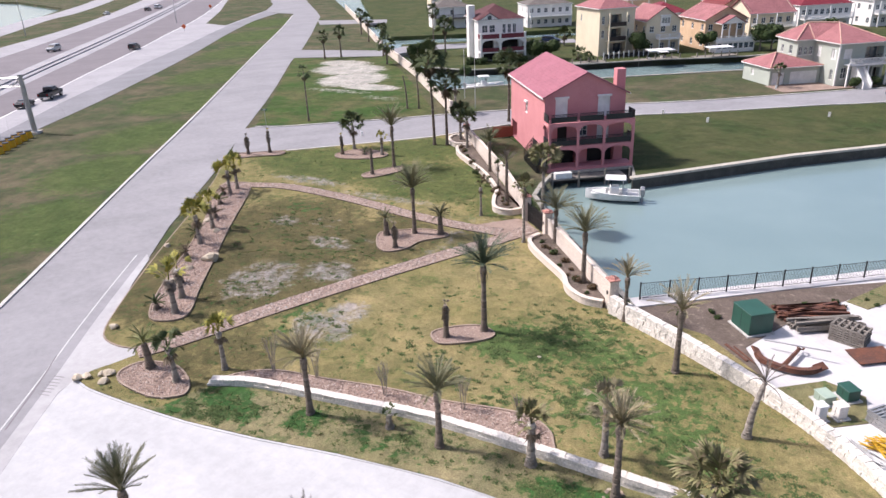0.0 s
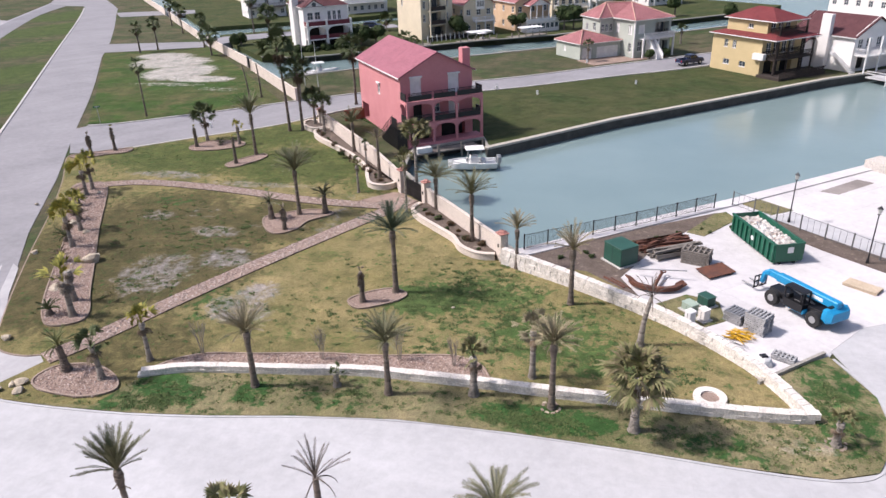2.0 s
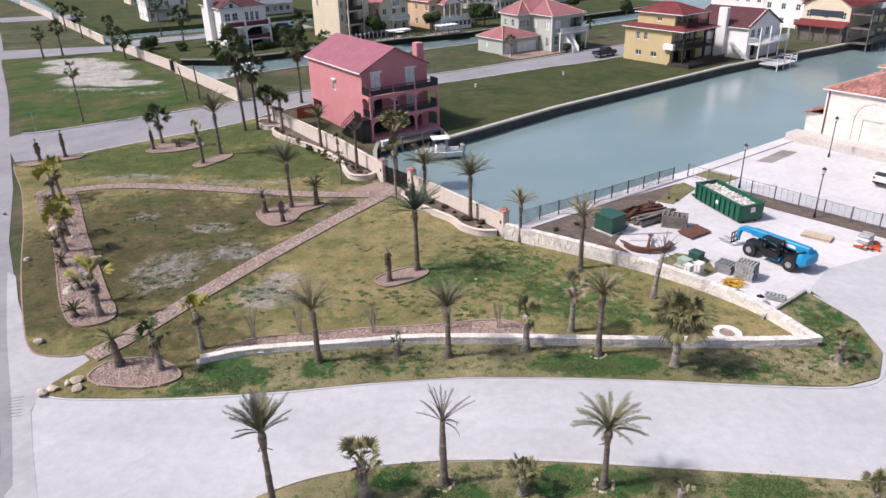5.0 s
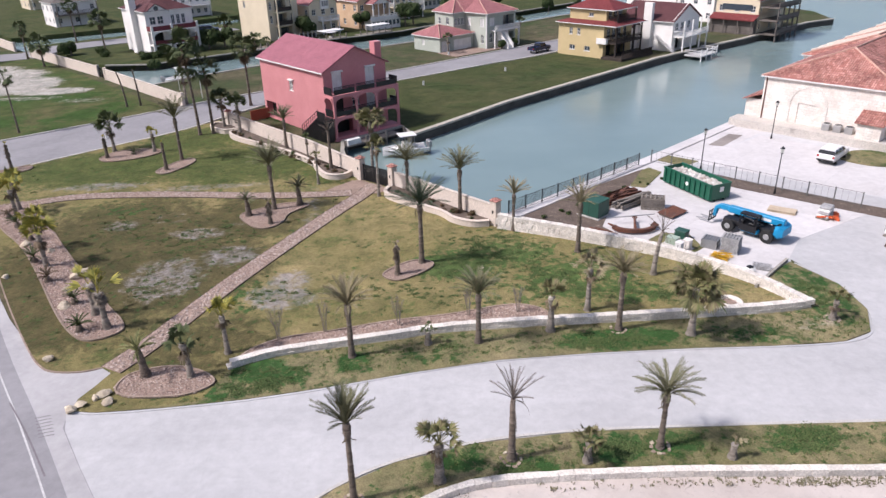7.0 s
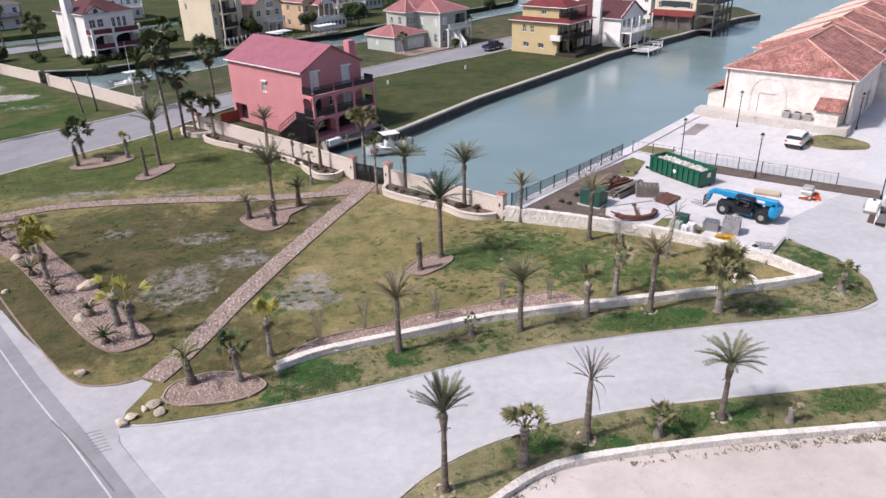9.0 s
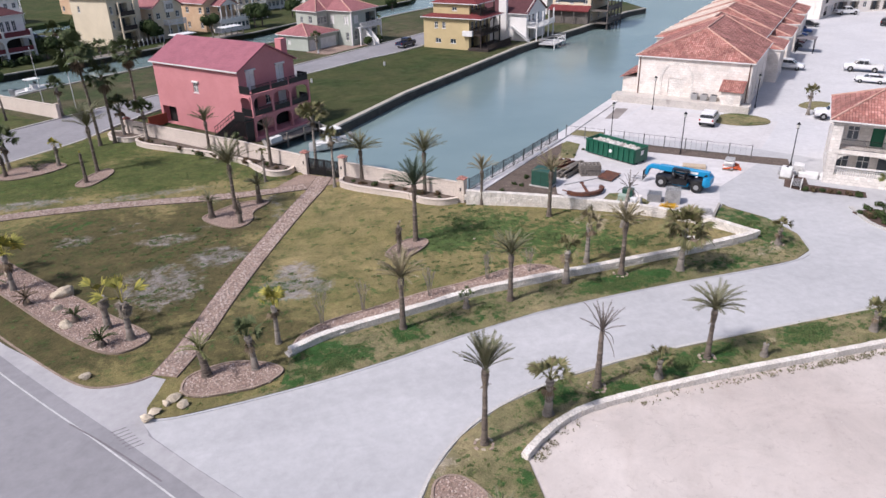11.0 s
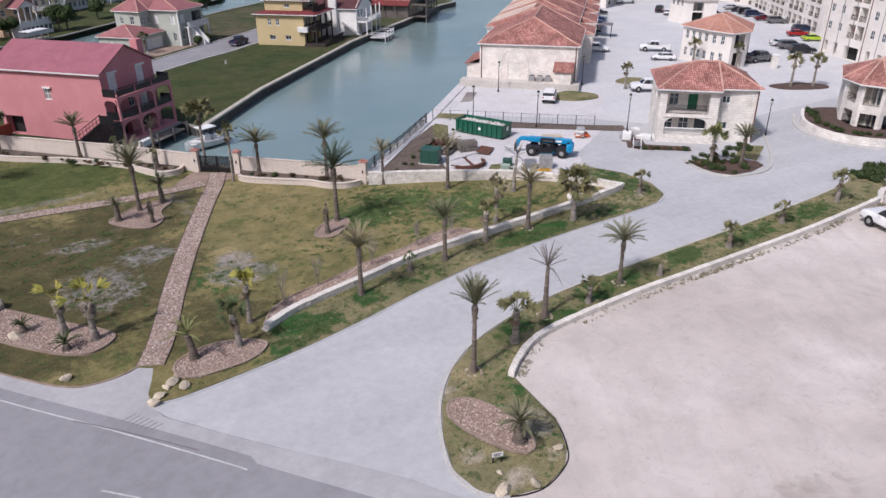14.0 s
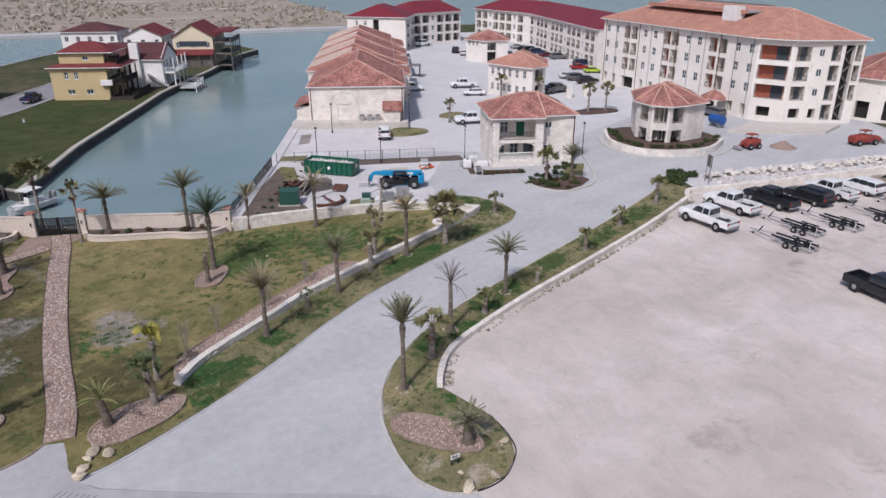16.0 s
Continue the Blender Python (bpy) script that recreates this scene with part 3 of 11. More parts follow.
def box(bm, x0, y0, z0, x1, y1, z1, m=None, bevel=0.0):
    r = bmesh.ops.create_cube(bm, size=1)
    t = Matrix.Translation(((x0 + x1) / 2, (y0 + y1) / 2, (z0 + z1) / 2)) @ Matrix.Diagonal((abs(x1 - x0), abs(y1 - y0), abs(z1 - z0), 1))
    bmesh.ops.transform(bm, matrix=(m @ t) if m is not None else t, verts=r["verts"])
    if bevel:
        es = list({e for v in r["verts"] for e in v.link_edges})
        bmesh.ops.bevel(bm, geom=es, offset=bevel, segments=1, affect="EDGES")
    return bm


def bx(x0, y0, z0, x1, y1, z1, bevel=0.0):
    return box(bmesh.new(), x0, y0, z0, x1, y1, z1, None, bevel)


def rod(bm, a, b, r0, r1=None, seg=8, caps=True):
    a, b = Vector(a), Vector(b)
    d = b - a
    m = Matrix.Translation((a + b) / 2) @ d.to_track_quat("Z", "Y").to_matrix().to_4x4()
    bmesh.ops.create_cone(bm, cap_ends=caps, segments=seg, radius1=r0, radius2=r0 if r1 is None else r1, depth=d.length, matrix=m)
    return bm


def prism(pts, z0, z1, bm=None):
    """A flat-topped slab with the outline pts."""
    bm = bm or bmesh.new()
    a = sum(p[0] * q[1] - q[0] * p[1] for p, q in zip(pts, pts[1:] + pts[:1]))
    if a < 0:
        pts = pts[::-1]
    top = [bm.verts.new((x, y, z1)) for x, y in pts]
    bot = [bm.verts.new((x, y, z0)) for x, y in pts]
    bm.faces.new(top)
    bm.faces.new(bot[::-1])
    n = len(pts)
    for i in range(n):
        bm.faces.new((bot[i], bot[(i + 1) % n], top[(i + 1) % n], top[i]))
    return bm


def smooth_line(pts, per=4, closed=False):
    """A Catmull-Rom curve through the plan points."""
    n, out = len(pts), []
    rng = range(n if closed else n - 1)
    for i in rng:
        p = [Vector(pts[(i + k) % n] if closed else pts[min(max(i + k, 0), n - 1)]) for k in (-1, 0, 1, 2)]
        for j in range(per):
            t = j / per
            out.append(tuple(0.5 * ((2 * p[1]) + (p[2] - p[0]) * t + (2 * p[0] - 5 * p[1] + 4 * p[2] - p[3]) * t * t + (3 * p[1] - p[0] - 3 * p[2] + p[3]) * t ** 3)))
    if not closed:
        out.append(tuple(pts[-1]))
    return out


def offset_line(pts, d, closed=False):
    """The plan line moved d metres to its left."""
    out, n = [], len(pts)
    for i in range(n):
        a = Vector(pts[i - 1] if (i or closed) else pts[0])
        b = Vector(pts[(i + 1) % n] if (i < n - 1 or closed) else pts[-1])
        t = (b - a).normalized()
        out.append((pts[i][0] - t.y * d, pts[i][1] + t.x * d))
    return out


def strip(pts, d0, d1, z0, z1, closed=False, bm=None):
    """A band along a plan line between two offsets, as a solid."""
    bm = bm or bmesh.new()
    A, B = offset_line(pts, d0, closed), offset_line(pts, d1, closed)
    rows = [[bm.verts.new((*A[i], z0)), bm.verts.new((*A[i], z1)), bm.verts.new((*B[i], z1)), bm.verts.new((*B[i], z0))] for i in range(len(pts))]
    n = len(rows)
    for i in range(n if closed else n - 1):
        r, s = rows[i], rows[(i + 1) % n]
        for k in range(4):
            bm.faces.new((r[k], r[(k + 1) % 4], s[(k + 1) % 4], s[k]))
    if not closed:
        bm.faces.new(rows[0][::-1])
        bm.faces.new(rows[-1])
    bmesh.ops.recalc_face_normals(bm, faces=bm.faces)
    return bm


def walk_line(pts, step):
    """Points and headings every step metres along a plan line."""
    out, left = [], 0.0
    for a, b in zip(pts, pts[1:]):
        a, b = Vector(a), Vector(b)
        L = (b - a).length
        if L < 1e-6:
            continue
        s = left
        while s < L:
            out.append((a + (b - a) * (s / L), math.atan2(b.y - a.y, b.x - a.x)))
            s += step
        left = s - L
    return out


def inside(p, poly):
    x, y = p
    c = False
    for (x0, y0), (x1, y1) in zip(poly, poly[1:] + poly[:1]):
        if (y0 > y) != (y1 > y) and x < (x1 - x0) * (y - y0) / (y1 - y0) + x0:
            c = not c
    return c


# ---- ground and water ----
def slab(name, pts, z0, z1, material, label, category, parent=None, kind="structure"):
    ob = part(name, prism(pts, z0, z1), material, parent)
    return tagged(ob, label, category, "", kind)


slab("seabed", [(-2500, -2500), (2500, -2500), (2500, 2500), (-2500, 2500)], -4.2, -3.6, SEABED, "dark mud bed under the shallow bay", "ground")
_w = bmesh.new()
_n = 40
_g = [[_w.verts.new((-2400 + 120 * i, -2400 + 120 * j, -1.3)) for j in range(_n + 1)] for i in range(_n + 1)]
for i in range(_n):
    for j in range(_n):
        _w.faces.new((_g[i][j], _g[i + 1][j], _g[i + 1][j + 1], _g[i][j + 1]))
tagged(part("water", _w, WATER), "calm blue-green canal and bay water", "water", "", "structure")

CANAL_R = [(9.9, 59.0), (12.0, 60.6), (30.2, 74.6), (45.4, 86.9), (95, 126.8), (143, 165.5)]
CANAL_L = [(2.7, 88.0), (6.5, 91.7), (18.2, 103.6), (29.9, 113.6), (44, 125.6), (52, 132.6), (66, 142.6), (78, 150.6), (92, 161), (104, 170), (113, 174)]
HEAD = [(1.0, 69.8), (-2.0, 73.6), (-5.4, 78.6), (-6.0, 82.4), (-6.2, 86.6), (1.6, 92.4)]
LAND_MAIN = ([(-250, -500), (140, -500), (190, -60), (198, 40), (222, 110), (240, 150), (206, 186), (172, 190)] + CANAL_R[::-1]
             + HEAD + CANAL_L
             + [(117, 190), (110, 212), (92, 224), (70, 213), (49, 198.5), (30, 183), (8, 164.5), (-6, 155), (-20, 145.5), (-36, 132.5), (-42, 126.5), (-47, 132),
                (-58.5, 146), (-70, 160), (-80, 168), (-119, 213), (-165, 268), (-235, 350), (-300, 470), (-420, 600), (-900, 600), (-900, 330), (-430, 292), (-339, 259), (-300, 218), (-270, 183), (-255, 150)])
ground = slab("ground", LAND_MAIN, -4, -0.05, GREEN, "flat grassy coastal land beside the canals", "ground")
STRIP_C = [(-57, 149), (-48, 148), (-34, 157), (-14, 171), (4, 181), (22, 198), (40, 212), (60, 228), (66, 240), (40, 262), (20, 258), (-20, 226), (-60, 196), (-84, 180), (-70, 163)]
slab("ground_canal_strip", STRIP_C, -4, -0.1, LOT, "green canal-side building strip", "ground")
STRIP_D = [(-96, 194), (-60, 214), (-20, 246), (20, 278), (60, 305), (0, 420), (-220, 430), (-200, 330), (-130, 236)]
slab("ground_far_strip", STRIP_D, -4, -0.1, LOT, "farther green canal-side strip", "ground")
SHORE = [(60, 312), (87, 284), (120, 264), (145, 234), (186, 206), (215, 212), (262, 300), (330, 420), (300, 560), (0, 900), (-200, 800), (20, 420)]
slab("ground_far_shore", SHORE, -4, -0.4, MARSH, "flat brown marsh on the far shore", "ground")
slab("beach", [(56, 309), (86, 281), (119, 261), (144, 231), (187, 202), (190, 207), (148, 238), (122, 269), (89, 289), (60, 316)], -4, -0.3, CONC, "thin pale sand beach of the far shore", "beach")

# bulkheads along the canals
for nm, line, side in (("bulkhead_east", CANAL_R, -1), ("bulkhead_west", CANAL_L, 1)):
    L = line
    w = 0.65 if side > 0 else 0.5
    b = thing(nm, pose(0, 0, 0), "concrete canal bulkhead with a dark wet face", "bulkhead", "", "structure")
    part("cap", strip(L, 0.12 * -side, (w if side > 0 else 1.3) * side, -0.12, 0.14), CAPC if side > 0 else DRIVE, b, "pale concrete cap")
    part("face", strip(L, 0.0, -0.07 * side, -3.9, -0.38), BULKDARK, b, "dark wet sheet face")
    part("wale", strip(L, 0.0, -0.12 * side, -0.38, -0.12), BULKDARK, b, "dark weathered waling beam")
_p = thing("bulkhead_head", pose(0, 0, 0), "concrete bulkhead at the head of the canal", "bulkhead", "", "structure")
_hl = [(9.9, 59.0)] + HEAD + [(2.7, 88.0)]
part("cap", strip(_hl, -0.1, 0.4, -0.12, 0.12), BULK, _p)
part("face", strip(_hl, -0.07, 0.0, -3.9, -0.12), BULKDARK, _p)
for nm, line in (("bulkhead_second", [(-42, 126.5), (-36, 132.5), (-20, 145.5), (-6, 155), (8, 164.5), (30, 183), (49, 198.5), (70, 213)]),
                 ("bulkhead_third", [(60, 228), (40, 212), (22, 198), (4, 181), (-14, 171), (-34, 157), (-48, 148), (-57, 149)])):
    b = thing(nm, pose(0, 0, 0), "timber and concrete bulkhead of a side canal", "bulkhead", "", "structure")
    part("cap", strip(line, -0.1, 0.5, -0.12, 0.1), BULK, b)
    part("face", strip(line, -0.07, 0.0, -3.9, -0.12), BULKDARK, b)

# ---- roads ----
ROAD_R = [(-24.4, 39.3), (-28.9, 45.1), (-36.4, 55.9), (-44.9, 70.2), (-56.9, 88.6), (-69.0, 107.8), (-78.3, 121.9), (-95.0, 146.4), (-108.5, 168.2), (-126.4, 195), (-148.2, 226.5), (-157.8, 240.8), (-175.2, 261), (-209.4, 299), (-268, 366)]
ROAD_L = [(-12, -6), (-34.9, 37.2), (-40.9, 46.3), (-54.0, 65.9), (-71.5, 92.6), (-90.6, 121.0), (-110.4, 150.4), (-130.3, 180.2), (-147.4, 205.8), (-164.0, 229.9), (-173.4, 243.1)]
ROAD_BEND = [(-178.5, 249.5), (-187.7, 251.5), (-201, 258.4), (-223, 289), (-237, 303.7), (-292, 368)]
EDGE = smooth_line([(-17.8, 24.9), (-18.5, 26.1), (-22.6, 32.5), (-26.3, 38.0), (-29.9, 43.6), (-33.5, 49.4)], 3)
slab("road", [(20, -60), (8, -35), (0.5, -4), (-4.5, 11), (-6.0, 18), (-9.0, 24), (-12.0, 29.0), (-15.5, 33.5), (-18.0, 38.6), (-22.5, 40)] + ROAD_R + ROAD_BEND[::-1] + ROAD_L[:0:-1] + [(-22, 14), (-12, -6), (-2, -36), (6, -62)], -0.6, 0.0, ROADC, "pale concrete frontage road with a white edge line", "road")
part("edge_line", strip(EDGE, -0.05, 0.05, 0.0, 0.006), LINEW, ground, "worn white painted line")
slab("road_shoulder", [(-12.7, 17.9), (-17.2, 25.0)] + offset_line(EDGE, -0.9)[2:] + [(-31.6, 49.2), (-28.8, 45.0), (-24.3, 39.2), (-22.6, 38.3), (-18.9, 38.4), (-18.2, 37.6), (-19.6, 35.0), (-20.0, 33.2), (-20.0, 32.4), (-19.9, 31.8), (-17.8, 28.5), (-15.8, 25.5), (-13.4, 22.2), (-11.4, 19.2), (-9.9, 16.2)], -0.3, 0.003, SHOULDER, "paler worn concrete shoulder and driveway apron", "road")
part("lane_line", strip([(-22.8, 26.3), (-24.2, 28.0)], -0.05, 0.05, 0.0, 0.006), LINEW, ground, "worn white painted dash")
part("tar_seam", strip(smooth_line([(-24.1, 34.6), (-22.5, 32.5), (-21.0, 30.4), (-19.3, 27.9)], 4), -0.04, 0.05, 0.0, 0.008), HWYA, ground, "dark tar seam beside the edge line")
for _k in range(7):
    part("groove", strip([(-21.9 + _k * 0.16, 32.9 - _k * 0.3), (-21.1 + _k * 0.16, 33.1 - _k * 0.3)], -0.025, 0.025, 0.0, 0.008), HWYA, ground, "dark scored groove in the concrete")


def long_line(pts):
    """A highway edge carried on straight past both of its ends."""
    a, b, c, d = (Vector(pts[k]) for k in (0, 1, -2, -1))
    return smooth_line([tuple(a + (a - b).normalized() * 60)] + pts + [tuple(d + (d - c).normalized() * 260)], 3)


RAMP_E = smooth_line([(-56, 15), (-85.8, 68.5), (-92, 79.6), (-101, 97.2), (-111.7, 116.1), (-121, 132.4), (-134.4, 154.6), (-154.5, 186.2), (-176.7, 224.2), (-187.7, 251.0)], 3)
RAMP_W = smooth_line([(-63, 21), (-94.6, 74), (-108, 94.6), (-120.3, 115.7), (-130.8, 132.3), (-139.8, 148.4), (-151.9, 169.2), (-173.9, 206.3), (-191.6, 240.8), (-201, 258.4)], 3)
HWY_E = long_line([(-106, 81), (-114.3, 92.8), (-132.1, 117.3), (-158.3, 155.6), (-181.3, 187.4), (-199.9, 214.4), (-231.6, 255.4), (-264.4, 295.9)])
MED_E = long_line([(-127.3, 94.1), (-135.4, 105.0), (-146.4, 119.7), (-160.8, 139), (-177, 160.2), (-202.3, 192.9), (-241.9, 242.3), (-293.9, 305)])
MED_W = long_line([(-146.2, 105.7), (-158.6, 121), (-172.3, 138.6), (-186.8, 157.7), (-206, 182.6), (-238.8, 224.3), (-283.1, 280), (-302.2, 304.3)])
FAR_E = long_line([(-184.6, 129.4), (-195, 144.2), (-209.3, 163.7), (-227.9, 188.4), (-254, 222), (-286.1, 263.9), (-316, 303)])
FAR_W = long_line([(-208.2, 143.9), (-217.8, 159.1), (-230, 177.9), (-249, 203.7), (-283.1, 245.5), (-333, 303)])
ISLET = [(-190.1, 212.7), (-225.3, 256), (-264.8, 301), (-320, 366), (-293, 368), (-237.6, 303.7), (-223.6, 289), (-202, 259), (-176.5, 209)]
for nm, a, b, z, mt, lb in (("highway_ramp", RAMP_E, RAMP_W, 0.0, RAMPC, "grey concrete ramp lane beside the highway"), ("highway_gore", RAMP_W + [(-240, 306), (-330, 420)], HWY_E, 0.003, HWYC, "pale gore strip between ramp and carriageway"),
                            ("highway_road_near", HWY_E, MED_E, 0.004, HWYA, "worn brownish highway carriageway"), ("highway_median", MED_E, MED_W, 0.02, HWYC, "pale concrete highway median strip"),
                            ("highway_road_far", MED_W, FAR_E, 0.004, HWYA, "far highway carriageway of brownish asphalt"), ("highway_far_ramp", FAR_E, FAR_W, 0.0, HWYC, "pale concrete far ramp")):
    slab(nm, a + b[::-1], -0.6, z, mt, lb, "road")
slab("ground_islet", ISLET, -0.4, 0.05, GREEN, "green grass islet between ramp and highway", "ground")
part("lane_line", strip(HWY_E, -0.1, 0.2, 0.0, 0.012), WHITE, ground, "white painted lane line")
MED_M = [((ax * 0.58 + bx_ * 0.42), (ay * 0.58 + by_ * 0.42)) for (ax, ay), (bx_, by_) in zip(MED_E, MED_W)]
_bar = thing("median_barrier", pose(0, 0, 0), "long low concrete highway barriers along the median", "barrier", "", "structure")
for off in (-0.8, 1.4):
    part("barrier_wall", strip(MED_M, off - 0.12, off + 0.12, 0, 0.3), HWYC, _bar)
SHORE_RD = smooth_line([(-196, 110), (-241.4, 164.4), (-263.5, 189.5), (-286, 216), (-302, 240), (-345, 290), (-430, 380)], 3)
slab("road_far_shoreline", SHORE_RD + offset_line(SHORE_RD, 12)[::-1], -0.6, 0.0, HWYC, "pale access road along the bay shore", "road")

# side road, cross street, back road to the houses
SIDE_N = [(-57.3, 92.0), (-53.0, 93.7), (-46.9, 98.2), (-40.5, 102.8), (-33.8, 108.3), (-27.5, 113.2), (-13.8, 122.4), (2.2, 131.5), (15.8, 141.6), (31.3, 153.0), (62, 176), (88, 197)]
SIDE_S = [(-50.5, 79.5), (-46.4, 80.7), (-43.5, 82.8), (-36.2, 89.2), (-28.4, 96.0), (-22.5, 104.5), (-13.7, 113.6), (2.8, 122.9), (20.4, 134.6), (28.9, 139.6), (60, 163), (91, 188)]
slab("road_side", [(-58.5, 90.0)] + SIDE_N + SIDE_S[::-1], -0.6, 0.003, ROADC, "pale concrete side road to the canal houses", "road")
tagged(part("kerb_side_north", strip(smooth_line(SIDE_N, 3), 0.0, 0.3, -0.3, 0.13), KERB), "pale concrete kerb of the side road", "kerb", "", "structure")
tagged(part("kerb_side_south", strip(smooth_line(SIDE_S[2:], 3), 0.0, -0.3, -0.3, 0.13), KERB), "pale concrete kerb of the side road", "kerb", "", "structure")
slab("road_cross", [(-98.5, 152), (-77, 160.5), (-82, 168.5), (-107, 163.8)], -0.6, 0.004, ROADC, "short pale cross street", "road")
slab("road_lane", [(-76.5, 160.9), (-74, 169.5), (-68, 174.8), (-50, 186), (-38, 194.5), (-42, 200), (-54, 193), (-71.6, 183), (-81, 176.4), (-82.2, 168.3)], -4, 0.0, ROADC, "pale concrete lane behind the white canal house", "road")
slab("road_cross_far", [(-140, 217), (-118, 226), (-124, 236), (-150, 229)], -0.6, 0.004, ROADC, "far pale cross street", "road")
slab("ground_sandy_lot", [(-58.0, 93.0)] + [(x, y + 0.4) for x, y in SIDE_N[1:5]] + [(-35.5, 110.6), (-57.5, 138.2), (-76, 159.5), (-97.5, 150.8), (-69.5, 110.2)], -0.6, 0.07, SANDLOT, "green vacant lot with a bare pale sand patch", "ground")
slab("ground_house_lot", [(2.9, 88.6), (6.2, 91.9), (17.8, 103.8), (29.6, 114), (51.6, 132.9), (36, 143), (21, 134.3), (3, 122.6), (-13.4, 113.2), (-21.5, 104), (-10, 92), (-5, 88.2), (1.5, 92.8)], -0.6, 0.05, LOT, "smooth green vacant canal lot", "ground")

# frontage kerb on the highway side
tagged(part("kerb_frontage", strip(smooth_line(ROAD_L[1:], 3), 0.0, 0.35, -0.3, 0.12), KERB), "low pale kerb of the frontage road", "kerb", "", "structure")

# ---- entry road, yard and development paving ----
PARK_S = [(-20.0, 33.3), (-18.4, 32.95), (-14.8, 32.95), (-10.0, 33.2), (-5.0, 33.85), (0.0, 34.75), (6.0, 35.5), (12.6, 35.55), (19.0, 35.3), (24.0, 34.95), (28.8, 34.9), (31.2, 35.8), (32.8, 38.6), (33.0, 42.4), (31.6, 46.2)]
PARK_W = [(-19.7, 37.7), (-20.9, 37.4), (-22.5, 37.55), (-23.7, 38.2), (-25.4, 40.3), (-29.2, 46.1), (-33.4, 53.0), (-37.6, 60.2), (-43.6, 69.6), (-49.3, 77.4), (-49.0, 79.4), (-46.6, 80.9), (-43.4, 83.2), (-36.0, 89.4), (-28.2, 96.2), (-24.6, 100.0)]
MED_N = [(-8.2, 15.2), (-9.2, 16.4), (-9.3, 18.4), (-8.2, 20.7), (-6.4, 23.2), (-4.0, 25.3), (-1.0, 26.8), (3.4, 27.8), (9.3, 28.1), (19.5, 27.5), (32, 26.6), (45.5, 26.1), (54.5, 26.4), (56.5, 24.6)]
MED_S = [(-1.4, 22.6), (-0.3, 23.3), (1.8, 24.3), (4.9, 24.75), (12.5, 24.45), (22.8, 23.4), (34.9, 22.3), (46.5, 21.8), (49.6, 22.4), (54, 18.8), (60.6, 13.6), (73.2, 4.3), (88, -8)]
slab("road_entry", [(-20.3, 33.4), (-19.7, 31.6), (-17.7, 28.4), (-15.7, 25.4), (-13.4, 22.2), (-11.4, 19.2), (-9.9, 16.2), (-9.0, 13.6), (-6.5, 13.0)] + MED_N + [(60, 22.2), (75, 12), (92, -2), (130, 30), (130, 60), (160, 90), (196, 150), (160, 176), (143, 164), (47, 86.0), (31, 73.6), (12.4, 60.2), (9.8, 57.8), (20, 50), (28.5, 41), (31.8, 47)] + PARK_S[::-1][1:-1], -0.7, 0.006, CONC, "broad sweeping pale concrete entry road and parking apron", "road")
slab("dirt_lot", [(-9.6, 12.4), (-8.0, 15.6), (-5.0, 18.5), (-2.4, 20.5)] + MED_S + [(100, -18), (120, -90), (40, -120), (10, -60), (0, -25), (-4, -4)], -0.6, 0.01, DIRT, "large pinkish caliche dirt parking lot", "ground")

park = slab("ground_park_lawn", PARK_S[:-1] + [(31.4, 46.4), (26.9, 43.3), (28.6, 40.4), (22, 50.2), (16, 56), (9.2, 57.2), (-0.2, 68.2), (-3.6, 71.4), (-12.5, 84.1), (-22.4, 96.3), (-24.6, 100.0)] + PARK_W[::-1] + [(-18.9, 37.0), (-19.4, 35.7), (-20.0, 34.4)], -0.6, 0.08, LAWN, "dormant tan and green park lawn with bare grey patches", "ground")
slab("ground_verge", PARK_S[1:-1] + [(31.4, 46.4), (26.9, 43.3), (28.9, 39.5), (25.6, 39.0), (17.1, 39.1), (8.9, 39.3), (2.9, 39.4), (-1.1, 38.7), (-5, 38.2), (-8.7, 37.6), (-11.2, 36.8), (-12.5, 33.4), (-16, 33.0)], -0.6, 0.086, VERGE, "patchy green verge beside the entry road", "ground")
tagged(part("kerb_park_south", strip(smooth_line(PARK_S, 4), 0.02, -0.14, -0.3, 0.05), CONC), "pale concrete kerb of the park lawn", "kerb", "", "structure")
# thin dark strip that paints the shadow of the grass edge along the road
tagged(part("kerb_park_west", strip(smooth_line(PARK_W, 4), -0.05, 0.05, -0.3, 0.084), EDGING), "thin brown strip painting the shadow line of the lawn edge", "kerb", "", "structure")
slab("ground_median", MED_N[:-1] + [(50, 22.6)] + MED_S[7::-1] + [(-2.2, 18), (-3.5, 15.9), (-4.6, 15.0), (-6.4, 14.6)], -0.6, 0.08, VERGE, "patchy green planted median strip", "ground")
tagged(part("kerb_median", strip(smooth_line(MED_N, 4), 0.0, 0.2, -0.3, 0.09), KERB), "pale concrete kerb of the median", "kerb", "", "structure")
tagged(part("kerb_island_nose", strip(smooth_line([(-8.2, 15.2), (-7.4, 14.8), (-6.2, 14.6), (-4.4, 15.1), (-3.4, 16.0), (-2.4, 17.8), (-2.2, 19.5)], 4), 0.0, -0.05, -0.3, 0.087), BLACK), "thin dark edging round the island nose", "kerb", "", "structure")
slab("yard_pad", [(18.6, 55.6), (19.4, 53.2), (26.9, 43.4), (31.3, 46.6), (34.5, 50.5), (45, 55.6), (38.5, 62.2), (29.6, 70.6), (27, 69), (22, 62)], -0.5, 0.02, DRIVE, "bright concrete construction yard pad", "pavement")
